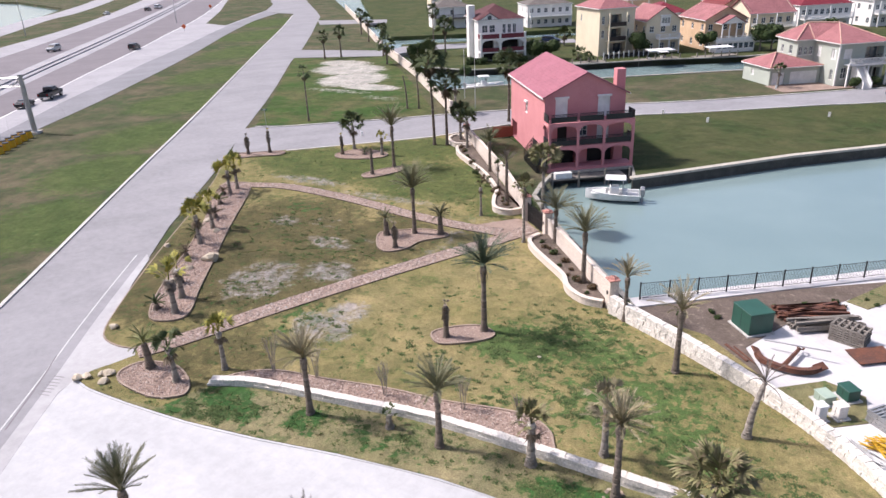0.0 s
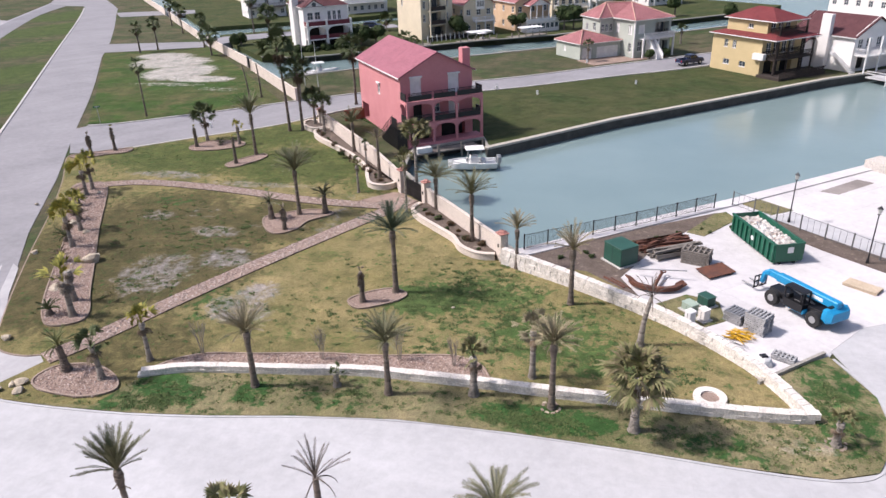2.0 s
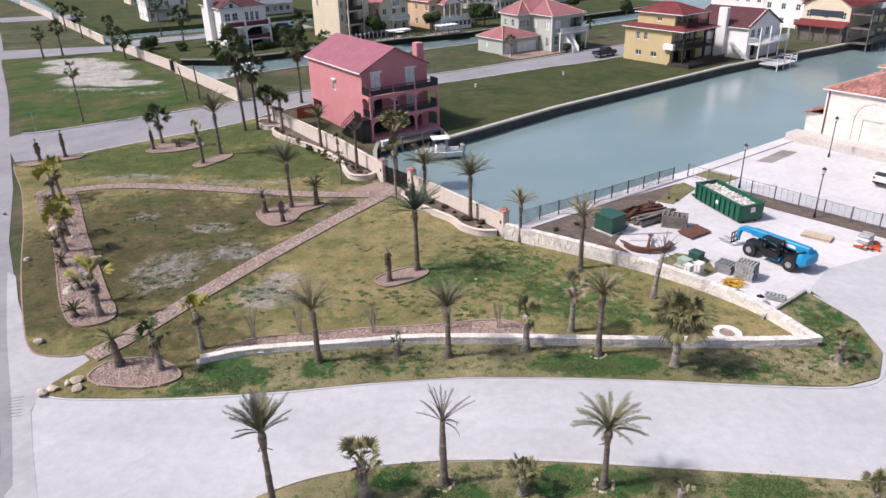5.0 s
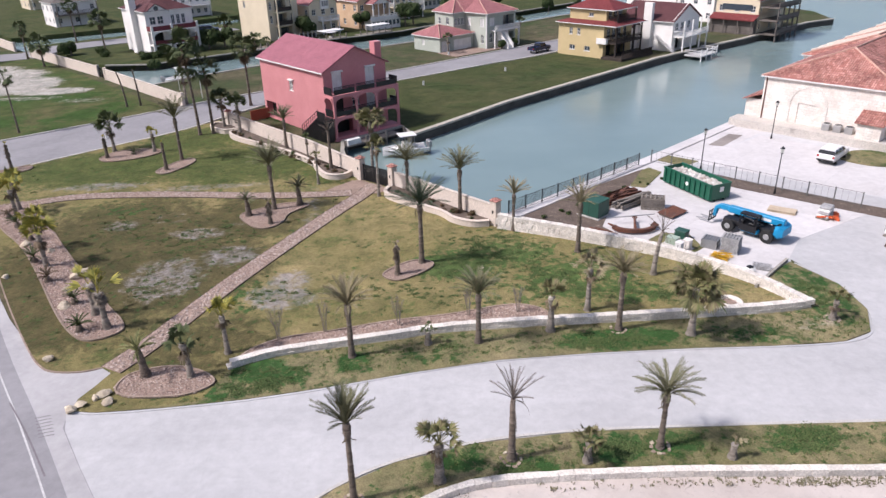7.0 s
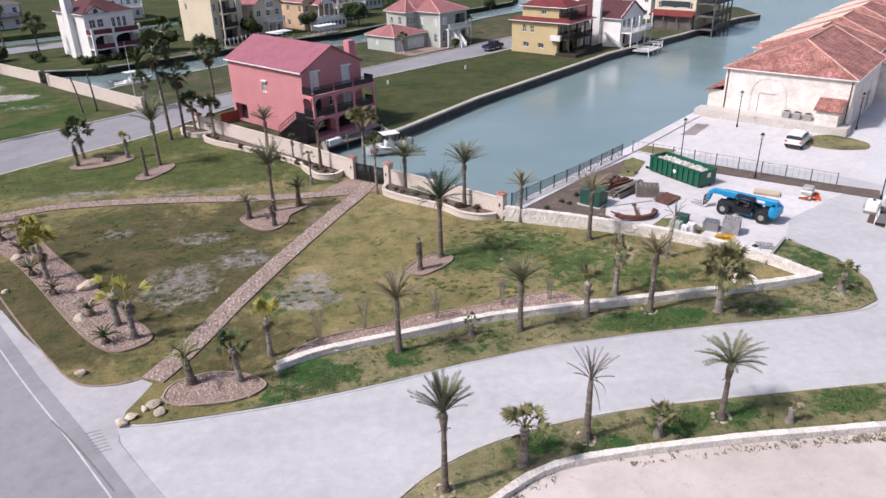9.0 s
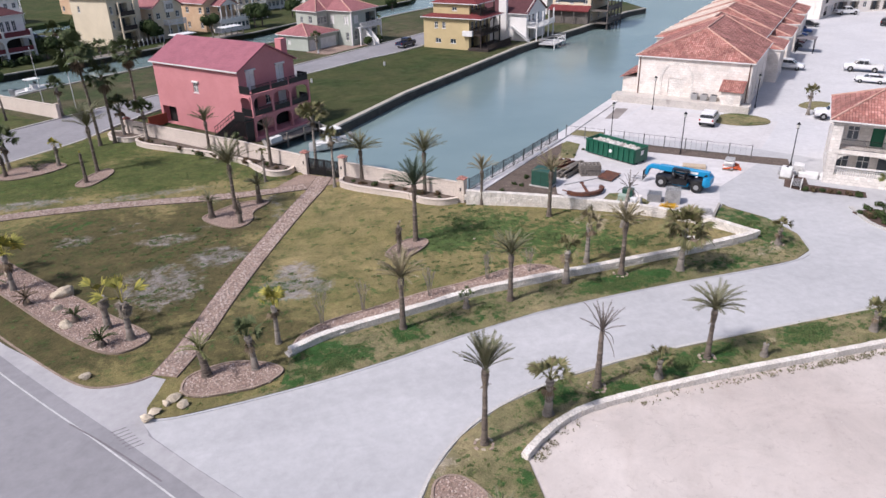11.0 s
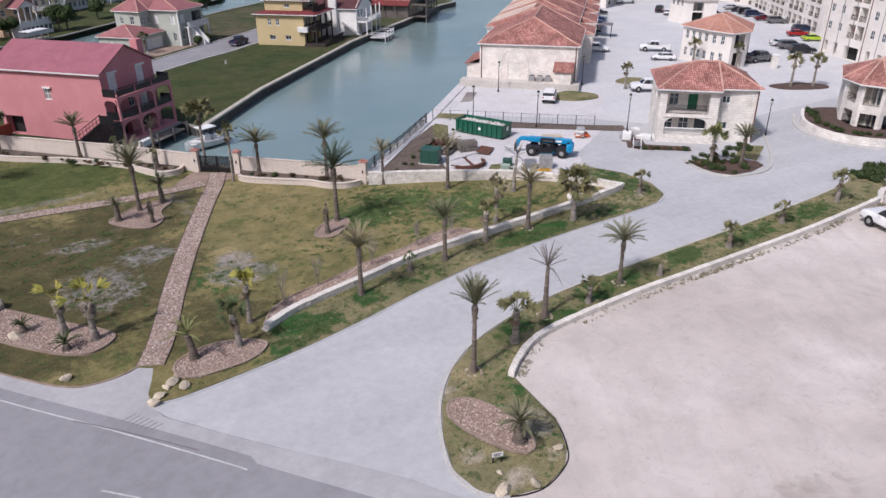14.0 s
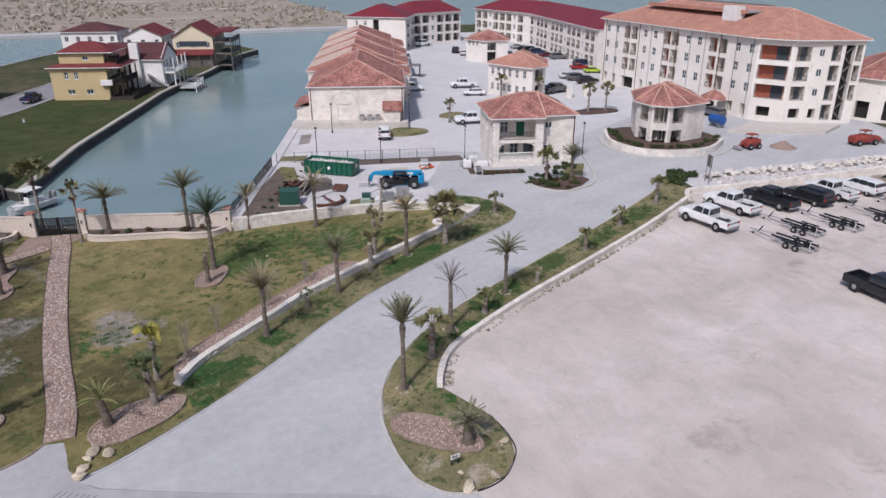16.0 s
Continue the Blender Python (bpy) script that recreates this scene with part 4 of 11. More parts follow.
slab("yard_bed", [(9.8, 58.0), (20.4, 51.6), (18.6, 55.4), (21.5, 61.5), (26.8, 68.6), (27.6, 70.3), (12.2, 60.0)], -0.5, 0.05, SOIL, "bare brown planting soil beside the canal fence", "ground")
slab("yard_bed_small", [(20.6, 51.2), (22.9, 47.9), (25.7, 49.9), (25.6, 52.6), (23.4, 53.4)], -0.5, 0.06, VERGE, "olive grass patch round the utility boxes", "ground")
slab("fence_bed", [(31.5, 70.2), (36.5, 65.2), (44.4, 57.2), (47.4, 54.6), (45.8, 52.6), (42.6, 55.6), (35.0, 63.0), (30.3, 68.6)], -0.5, 0.06, SOIL, "narrow brown soil strip under the parking fence", "ground")
slab("grass_patch_a", [(27.3, 69.9), (28.4, 70.6), (29.2, 68.9), (25.8, 64.5), (24.4, 65.2)], -0.5, 0.07, VERGE, "small green grass patch by the canal fence", "ground")
slab("grass_patch_b", [(29.3, 74.0), (31.2, 75.2), (34.6, 71.9), (32.4, 70.4)], -0.5, 0.07, VERGE, "small green grass patch beyond the fence", "ground")
slab("parking_court", [(33.2, 73.8), (47.4, 58.6), (50.6, 53.5), (57, 49.5), (64, 46.6), (76, 45.5), (96, 44), (128, 58), (158, 90), (194, 150), (160, 175), (143, 163.4), (47.2, 85.6)], -0.5, 0.011, COURT, "bright concrete parking court behind the gatehouses", "pavement")
slab("parking_pad", [(33.8, 72.0), (47.6, 58.8), (58, 67), (55, 70), (46.4, 80.5)], -0.5, 0.016, DRIVE, "bright concrete parking pad", "pavement")
slab("parking_patch", [(38.2, 77.6), (39.8, 76.9), (44.2, 80.9), (42.8, 81.8)], -0.5, 0.027, PATCHC, "grey asphalt patch in the parking pad", "pavement")


tagged(part("canal_walk", strip(CANAL_R, -0.5, -5.0, -0.3, 0.021), DRIVE), "pale concrete walk along the canal", "pavement", "", "structure")


tagged(part("kerb_yard", strip([(26.6, 42.6), (31.2, 46.6)], -0.1, 0.1, -0.3, 0.3), BULK), "low grey concrete edge of the construction yard", "kerb", "", "structure")

# ---- walls of cut stone ----
def stone_wall(name, line, h0, h1, thick, label, course=0.42, length=0.75, start=0):
    """A wall of rough blocks: a mortar core and stones of their own."""
    rnd = random.Random(name)
    w = thing(name, pose(0, 0, 0), label, "stone wall", "", "structure")
    pts = smooth_line(line, 4) if len(line) > 2 else line
    tot = sum((Vector(b) - Vector(a)).length for a, b in zip(pts, pts[1:]))
    core = bmesh.new()
    A, B = offset_line(pts, thick * 0.42), offset_line(pts, -thick * 0.42)
    s, rows = 0, []
    for i, p in enumerate(pts):
        if i:
            s += (Vector(p) - Vector(pts[i - 1])).length
        h = h0 + (h1 - h0) * s / tot - 0.05
        rows.append([core.verts.new((*A[i], -0.5)), core.verts.new((*A[i], h)), core.verts.new((*B[i], h)), core.verts.new((*B[i], -0.5))])
    for r, q in zip(rows, rows[1:]):
        for k in range(4):
            core.faces.new((r[k], r[(k + 1) % 4], q[(k + 1) % 4], q[k]))
    core.faces.new(rows[0][::-1])
    core.faces.new(rows[-1])
    bmesh.ops.recalc_face_normals(core, faces=core.faces)
    part("core", core, MORTAR, w)
    shapes = []
    for k in range(7):
        b = bx(-0.5, -0.5, -0.5, 0.5, 0.5, 0.5)
        bmesh.ops.bevel(b, geom=list(b.edges), offset=0.035, segments=1, affect="EDGES")
        for v in b.verts:
            v.co += Vector((rnd.uniform(-1, 1) * 0.06, rnd.uniform(-1, 1) * 0.05, rnd.uniform(-1, 1) * 0.05))
        shapes.append(mesh_of("stone", b, STONEW))
    n = max(1, round((h0 + h1) / 2 / course))
    for c in range(n):
        for i, (p, a) in enumerate(walk_line(pts, length)):
            f = i * length / tot
            h = h0 + (h1 - h0) * f
            ch = h / n
            o = new("stone", rnd.choice(shapes))
            o.parent = w
            o.matrix_basis = (Matrix.Translation((p.x + math.cos(a) * length * (0.5 if c % 2 else 0.2), p.y + math.sin(a) * length * (0.5 if c % 2 else 0.2), ch * (c + 0.5)))
                              @ Matrix.Rotation(a + rnd.uniform(-0.02, 0.02), 4, "Z") @ Matrix.Diagonal((length * rnd.uniform(0.975, 1.0), thick * rnd.uniform(0.97, 1.06), ch * 0.99, 1)))
    return w


PWALL = [(-11.3, 36.75), (-8.8, 37.75), (-5.0, 38.35), (-1.1, 38.85), (2.9, 39.4), (8.9, 39.42), (17.1, 39.2), (25.6, 39.15), (28.6, 39.4)]
stone_wall("wall_park_low", PWALL, 0.55, 0.75, 0.5, "low curved wall of white limestone blocks", 0.4, 0.8)
stone_wall("wall_yard_retaining", [(28.7, 39.7), (26.4, 44.0), (21.9, 48.6), (16.0, 52.6), (9.3, 56.4)], 0.75, 1.45, 0.55, "rough white limestone wall tapering along the yard", 0.34, 0.5)
stone_wall("wall_median_low", MED_S[:8], 0.4, 0.5, 0.4, "low curved limestone wall along the dirt lot", 0.5, 0.85)
stone_wall("wall_lot_corner", MED_S[7:], 0.5, 1.1, 0.5, "pale stone wall round the parking lot corner", 0.55, 1.1)

# ---- garden wall with gate ----
WA, WG1, WG2, WE = (9.0, 57.1), (-0.2, 68.2), (-3.6, 71.5), (-22.3, 96.0)
garden = thing("wall_garden", pose(0, 0, 0), "tall cream stucco garden wall with red-capped pillars", "garden wall", "", "structure")
part("wall_panel", strip([WA, WG1], -0.12, 0.12, -0.4, 1.95), STUCCO, garden)
part("wall_panel", strip([WG2, (-10, 80.8), WE], -0.12, 0.12, -0.4, 2.05), STUCCO, garden)
part("coping", strip([WA, WG1], -0.17, 0.17, 1.95, 2.03), STUCCO, garden)
part("coping", strip([WG2, (-10, 80.8), WE], -0.17, 0.17, 2.05, 2.13), STUCCO, garden)
_wa = math.degrees(math.atan2(WG1[1] - WA[1], WG1[0] - WA[0]))
for p, h in ((WA, 2.45), (WG1, 2.5), (WG2, 2.5), (WE, 2.3)):
    q = part("pillar", bx(-0.36, -0.36, -0.3, 0.36, 0.36, h, 0.03), STUCCO, garden, "", False, pose(p[0], p[1], 0, 0, 0, _wa))
    c = bx(-0.44, -0.44, h, 0.44, 0.44, h + 0.1, 0.03)
    rod(c, (0, 0, h + 0.1), (0, 0, h + 0.3), 0.5, 0.12, 4)
    part("cap", c, TILE, q, "red tile pillar cap")
    part("wall_lamp", bx(-0.06, 0.36, 1.3, 0.06, 0.44, 1.6, 0.01), BLACK, q)
_b = bmesh.new()
for k in range(9):
    box(_b, -1.0 + k * 0.27, 0.13, 1.45, -0.86 + k * 0.27, 0.15, 1.62)
for k in range(5):
    box(_b, -0.5 + k * 0.27, 0.13, 1.1, -0.36 + k * 0.27, 0.15, 1.27)
part("wall_lettering", _b, BLACK, garden, "small dark lettering bars", False, pose(-20.6, 93.8, 0, 0, 0, _wa))

gate = thing("iron_gate", pose((WG1[0] + WG2[0]) / 2, (WG1[1] + WG2[1]) / 2, 0.08, 0, 0, math.degrees(math.atan2(WG2[1] - WG1[1], WG2[0] - WG1[0]))), "closed black iron double gate between stucco pillars", "gate")
for s in (-1, 1):
    b = bmesh.new()
    x0, x1 = (0.03 * s, 1.95 * s)
    for z in (0.05, 0.95, 1.75):
        box(b, min(x0, x1), -0.03, z, max(x0, x1), 0.03, z + 0.07)
    for x in (x0, x1):
        box(b, x - 0.04, -0.04, 0, x + 0.04, 0.04, 1.9)
    leaf = part("gate_leaf", b, BLACK, gate)
    bar = mesh_of("bar", bx(-0.055, -0.02, 0.05, 0.055, 0.02, 1.85), BLACK)
    for k in range(11):
        o = new("bar", bar)
        o.parent = leaf
        o.matrix_basis = pose(s * (0.14 + k * 0.165), 0, 0)

# curving planters in front of the wall
def planter(name, line, wall_line, label):
    L = smooth_line(line, 5)
    t = thing(name, pose(0, 0, 0), label, "planter", "", "structure")
    part("planter_wall", strip(L, -0.14, 0.14, -0.3, 0.62), STUCCO, t)
    part("rim", strip(L, -0.19, 0.19, 0.62, 0.7), STUCCO, t)
    part("soil", prism(L + wall_line, -0.3, 0.5), SOIL, t, "brown soil")
    return L


PL_R = [(-0.6, 67.4), (-1.0, 65.8), (0.2, 64.0), (2.0, 62.2), (4.2, 60.0), (5.2, 58.2), (6.8, 57.0), (8.4, 56.9)]
PL_L = [(-4.6, 73.2), (-5.6, 71.9), (-7.4, 72.3), (-8.6, 74.8), (-9.6, 77.6), (-13.1, 82.2), (-16.6, 85.6), (-20.0, 88.9), (-21.3, 91.4), (-19.9, 92.8)]
PL_LL = [(-20.3, 93.4), (-22.3, 92.6), (-24.4, 94.6), (-24.4, 96.6), (-22.8, 96.4)]
planter("planter_by_canal", PL_R, [(8.7, 57.3), (-0.1, 67.9)], "curved cream stucco raised planter with brown soil")
planter("planter_by_house", PL_L, [(-19.8, 92.7), (-3.8, 71.8)], "long serpentine cream stucco planter with brown soil")
planter("planter_small", PL_LL, [(-22.2, 95.8), (-20.4, 93.5)], "short rounded cream stucco planter")


# ---- gravel beds and paths ----
def pebbles(name, poly, z, size, density, parent, seed, material=None):
    """Many loose faceted stones strewn over an outline."""
    rnd = random.Random(seed)
    xs, ys = [p[0] for p in poly], [p[1] for p in poly]
    area = abs(sum(p[0] * q[1] - q[0] * p[1] for p, q in zip(poly, poly[1:] + poly[:1]))) / 2
    vs, fs = [], []
    n = int(area * density)
    while n > 0:
        p = (rnd.uniform(min(xs), max(xs)), rnd.uniform(min(ys), max(ys)))
        if not inside(p, poly):
            continue
        n -= 1
        r = size * rnd.uniform(0.55, 1.25)
        a0 = rnd.uniform(0, 6.28)
        k = len(vs)
        sx = rnd.uniform(0.6, 1.0)
        for i in range(5):
            a = a0 + i * 1.2566
            q = r * rnd.uniform(0.8, 1.1)
            vs.append((p[0] + q * math.cos(a), p[1] + q * sx * math.sin(a), z - 0.01))
        q = r * 0.55
        for i in range(3):
            a = a0 + i * 2.094
            vs.append((p[0] + q * math.cos(a), p[1] + q * sx * math.sin(a), z + r * rnd.uniform(0.35, 0.8)))
        fs += [(k + 5, k + 6, k + 7), (k, k + 1, k + 5), (k + 1, k + 6, k + 5), (k + 1, k + 2, k + 6), (k + 2, k + 3, k + 6), (k + 3, k + 7, k + 6), (k + 3, k + 4, k + 7), (k + 4, k + 5, k + 7), (k + 4, k, k + 5)]
    me = bpy.data.meshes.new(name)
    me.from_pydata(vs, [], fs)
    me.materials.append(material or GRAVEL)
    ob = new(name, me)
    ob.parent = parent
    return tagged(ob, "", "", "", "stuff")


def gravel_bed(name, outline, label, size=0.075, density=85, edge=True, closed=True, seed=1):
    P = smooth_line(outline, 4, closed) if closed else outline
    t = thing(name, pose(0, 0, 0), label, "gravel bed", "", "structure")
    part("bed_base", prism(P, -0.3, 0.15), BEDBASE, t)
    pebbles("gravel", P, 0.15, size, density, t, seed)
    if edge:
        part("edging", strip(P, 0.0, -0.12, -0.3, 0.22, True), EDGING, t, "thin stone edging")
    return t


gravel_bed("bed_oval_corner", [(-18.1, 35.2), (-17.7, 36.5), (-16.4, 37.1), (-14.8, 37.2), (-13.0, 36.4), (-12.0, 35.3), (-12.4, 34.5), (-13.8, 33.9), (-16.2, 34.0), (-17.5, 34.4)], "oval bed of pinkish river gravel", seed=2)
gravel_bed("bed_long_roadside", [(-37.6, 62.8), (-33.9, 58.4), (-30.4, 53.2), (-25.5, 45.2), (-23.0, 41.9), (-21.5, 41.1), (-20.0, 42.0), (-20.3, 43.4), (-22.2, 46.0), (-25.2, 50.5), (-30.1, 57.8), (-36.9, 68.4), (-39.6, 69.2), (-40.2, 67.2)], "long curved bed of pinkish gravel along the road", seed=3)
gravel_bed("bed_wall_strip", [(-11.2, 37.0), (-10.3, 38.6), (-8.2, 39.8), (-5, 40.3), (-0.9, 41.1), (3.2, 41.5), (7.4, 42.3), (9.4, 41.9), (10.4, 40.8), (10.0, 39.75), (3, 39.75), (-1.1, 39.15), (-5, 38.65), (-8.8, 38.05)], "strip of pinkish gravel behind the low stone wall", 0.08, 80, seed=4)
gravel_bed("bed_tall_palm", [(-1.5, 48.2), (-0.5, 49.6), (1.3, 50.6), (2.7, 50.0), (2.5, 49.0), (1.4, 48.0), (-0.3, 47.1)], "small tan mulch bed round a tall palm", 0.05, 60, seed=5)
gravel_bed("bed_triple_palm", [(-15.2, 62.6), (-13.4, 64.2), (-11.5, 65.2), (-9.4, 65.2), (-8.7, 64.3), (-10.4, 62.4), (-10.8, 60.4), (-12.0, 59.1), (-13.6, 59.7)], "curved tan mulch bed with palms", 0.05, 60, seed=6)
gravel_bed("bed_roadside_fan", [(-35.7, 83.6), (-34.6, 86.2), (-32.2, 87.0), (-29.4, 86.5), (-28.9, 84.8), (-31.1, 82.9), (-34.2, 82.2)], "rounded tan mulch bed with fan palms", 0.05, 45, seed=7)
gravel_bed("bed_single_palm", [(-27.3, 77.4), (-26.4, 79.8), (-24.6, 82.0), (-23.6, 81.2), (-24.0, 79.3), (-25.8, 76.6)], "narrow tan mulch bed with a palm", 0.05, 45, seed=8)
gravel_bed("bed_corner_stumps", [(-49.3, 78.2), (-46.6, 80.4), (-43.4, 82.2), (-42.6, 80.6), (-45.2, 78.8), (-47.2, 77.2)], "tan mulch bed at the road corner", 0.05, 45, seed=9)
gravel_bed("bed_island", [(-6.7, 22.4), (-5.9, 22.8), (-5.0, 22.3), (-4.3, 20.6), (-4.2, 18.4), (-4.6, 17.1), (-5.5, 16.8), (-6.3, 17.8), (-6.9, 19.6), (-7.1, 21.2)], "oval gravel bed on the island nose", seed=10)

PATH_A = [(-19.0, 37.3), (-17.8, 39.3), (-16.7, 41.5), (-14.3, 46.7), (-11.1, 53.0), (-6.4, 61.6), (-3.7, 66.2), (-2.1, 69.5)]
PATH_B = [(-41.0, 68.2), (-37.2, 69.3), (-34.4, 70.2), (-31, 70.4), (-25.0, 69.9), (-19.0, 68.9), (-15.6, 68.2), (-10.3, 67.5), (-4.6, 67.3)]
for nm, ln, hw, sd in (("path_diagonal", PATH_A, 0.85, 21), ("path_upper", PATH_B, 0.8, 22)):
    L = smooth_line(ln, 5)
    t = thing(nm, pose(0, 0, 0), "garden path of flat pinkish fieldstones with dark steel edging", "garden path", "", "structure")
    part("path_base", strip(L, -hw, hw, -0.3, 0.14), BEDBASE, t)
    for s in (-1, 1):
        part("edging", strip(L, s * hw, s * (hw + 0.05), -0.3, 0.14), BROWNW, t, "thin dark steel edging")
    poly = offset_line(L, hw - 0.08) + offset_line(L, -hw + 0.08)[::-1]
    pebbles("fieldstone", poly, 0.12, 0.125, 46, t, sd, PATHSTONE)
slab("path_junction", [(-8.6, 67.2), (-6.4, 69.4), (-4.6, 71.2), (-3.6, 71.2), (-0.5, 68.0), (-1.6, 67.0), (-2.6, 66.8), (-4.4, 66.4)], -0.3, 0.11, BEDBASE, "worn stone apron before the gate", "pavement")
_ap = slab("path_foot", [(-20.6, 36.6), (-19.6, 35.2), (-18.3, 37.0), (-19.7, 38.0)], -0.3, 0.02, SHOULDER, "worn concrete foot of the garden path", "pavement")


# ---- palms ----
def trunk_mesh(h, r0, r1, lean, seed, bulge=0.0, rough=0.12):
    """A tapered trunk of ragged leaf-base rings."""
    rnd = random.Random(seed)
    vs, fs, seg = [], [], 9
    n = max(5, int(h / 0.16))
    ph = rnd.uniform(0, 6.28)
    base = 0
    for i in range(n):
        t0, t1 = i / n, (i + 1) / n
        for j, t in enumerate((t0, t1)):
            r = r0 + (r1 - r0) * t + bulge * math.exp(-((t - 0.93) / 0.09) ** 2) + r0 * 0.55 * math.exp(-t * h / 0.25)
            r *= (1.0 + rough if j else 1.0 - rough * 0.3)
            cx, cy = lean[0] * t * t * h, lean[1] * t * t * h
            for k in range(seg):
                a = ph + i * 0.35 + k * 6.2832 / seg
                q = r * rnd.uniform(0.9, 1.1)
                vs.append((cx + q * math.cos(a), cy + q * math.sin(a), t * h))
        for k in range(seg):
            a, b = base + k, base + (k + 1) % seg
            fs.append((a, b, b + seg, a + seg))
        fs.append(tuple(base + seg + k for k in range(seg)))
        base += 2 * seg
    return vs, fs, (lean[0] * h, lean[1] * h, h)


def leaf_strip(vs, fs, pts, widths, side):
    base = len(vs)
    for p, w in zip(pts, widths):
        vs.append(tuple(p - side * w))
        vs.append(tuple(p + side * w))
    for i in range(len(pts) - 1):
        k = base + 2 * i
        fs.append((k, k + 1, k + 3, k + 2))


def feather_crown(top, n, length, seed, droop=1.0, up=(10, 75), leaflets=18, lw=0.035, ll=0.42, fold=0.6):
    """Arching pinnate fronds with separate leaflets."""
    rnd = random.Random(seed)
    vs, fs = [], []
    top = Vector(top)
    for f in range(n):
        az = f * 2.39996 + rnd.uniform(-0.2, 0.2)
        el = radians(rnd.uniform(*up))
        L = length * rnd.uniform(0.75, 1.1)
        out = Vector((math.cos(az), math.sin(az), 0))
        pts, p, e = [], top.copy(), el
        m = 9
        for i in range(m + 1):
            pts.append(p.copy())
            p = p + (out * math.cos(e) + Vector((0, 0, math.sin(e)))) * (L / m)
            e -= droop * rnd.uniform(0.10, 0.19)
        side = Vector((-out.y, out.x, 0))
        leaf_strip(vs, fs, pts, [0.035 * (1 - 0.8 * i / m) for i in range(m + 1)], side)
        for k in range(leaflets):
            t = 0.14 + 0.86 * k / leaflets
            x = t * m
            i = min(int(x), m - 1)
            q = pts[i].lerp(pts[i + 1], x - i)
            d = (pts[i + 1] - pts[i]).normalized()
            w = ll * (0.55 + 0.9 * math.sin(math.pi * min(1, t * 0.92))) * length / 2.2
            for s in (-1, 1):
                tip = q + (side * s * fold + d * (1.3 - fold) + Vector((0, 0, rnd.uniform(-0.05, 0.4)))) * w * rnd.uniform(0.8, 1.1)
                mid = q.lerp(tip, 0.5) + Vector((0, 0, 0.04))
                u = d * lw
                b = len(vs)
                vs += [tuple(q - u), tuple(q + u), tuple(mid + u), tuple(mid - u), tuple(tip)]
                fs += [(b, b + 1, b + 2, b + 3), (b + 3, b + 2, b + 4)]
    return vs, fs


def fan_crown(top, n, stem, blade, seed, up=(-25, 70), fingers=11, spread=78, sag=(0.05, 0.3), twist=50):
    """Fan leaves: an arched stalk and a cupped, turned fan of pointed fingers that droop at the tips."""
    rnd = random.Random(seed)
    vs, fs = [], []
    top = Vector(top)
    for f in range(n):
        az = f * 2.39996 + rnd.uniform(-0.25, 0.25)
        el = radians(rnd.uniform(*up))
        out = Vector((math.cos(az), math.sin(az), 0))
        d = out * math.cos(el) + Vector((0, 0, math.sin(el)))
        s = stem * rnd.uniform(0.65, 1.2)
        flat = Vector((-out.y, out.x, 0))
        mid_ = top + d * s * 0.55
        d = (d - Vector((0, 0, 1)) * rnd.uniform(0.0, 0.35)).normalized()
        hub = mid_ + d * s * 0.45
        leaf_strip(vs, fs, [top, mid_, hub], [0.035, 0.025, 0.018], flat)
        tw = radians(rnd.uniform(-twist, twist))
        side = flat * math.cos(tw) + flat.cross(d) * math.sin(tw)
        up_ = side.cross(d)
        B = blade * rnd.uniform(0.75, 1.15)
        for k in range(fingers):
            a = radians(-spread + 2 * spread * k / (fingers - 1))
            dd = d * math.cos(a) + side * math.sin(a) + up_ * 0.3 * abs(math.sin(a))
            w = side * math.cos(a) - d * math.sin(a)
            l = B * (1.0 - 0.22 * abs(a)) * rnd.uniform(0.8, 1.1)
            mid = hub + dd * l * 0.5
            tip = hub + dd * l - Vector((0, 0, 1)) * l * rnd.uniform(*sag)
            b = len(vs)
            ww = 0.075 * B
            vs += [tuple(hub), tuple(mid - w * ww), tuple(tip), tuple(mid + w * ww)]
            fs += [(b, b + 1, b + 3), (b + 1, b + 2, b + 3)]
    return vs, fs


def pyd(name, vs, fs, material, parent, label=""):
    me = bpy.data.meshes.new(name)
    me.from_pydata(vs, [], fs)
    me.materials.append(material)
    ob = new(name, me)
    ob.parent = parent
    if label:
        ob["label"] = label
    return ob


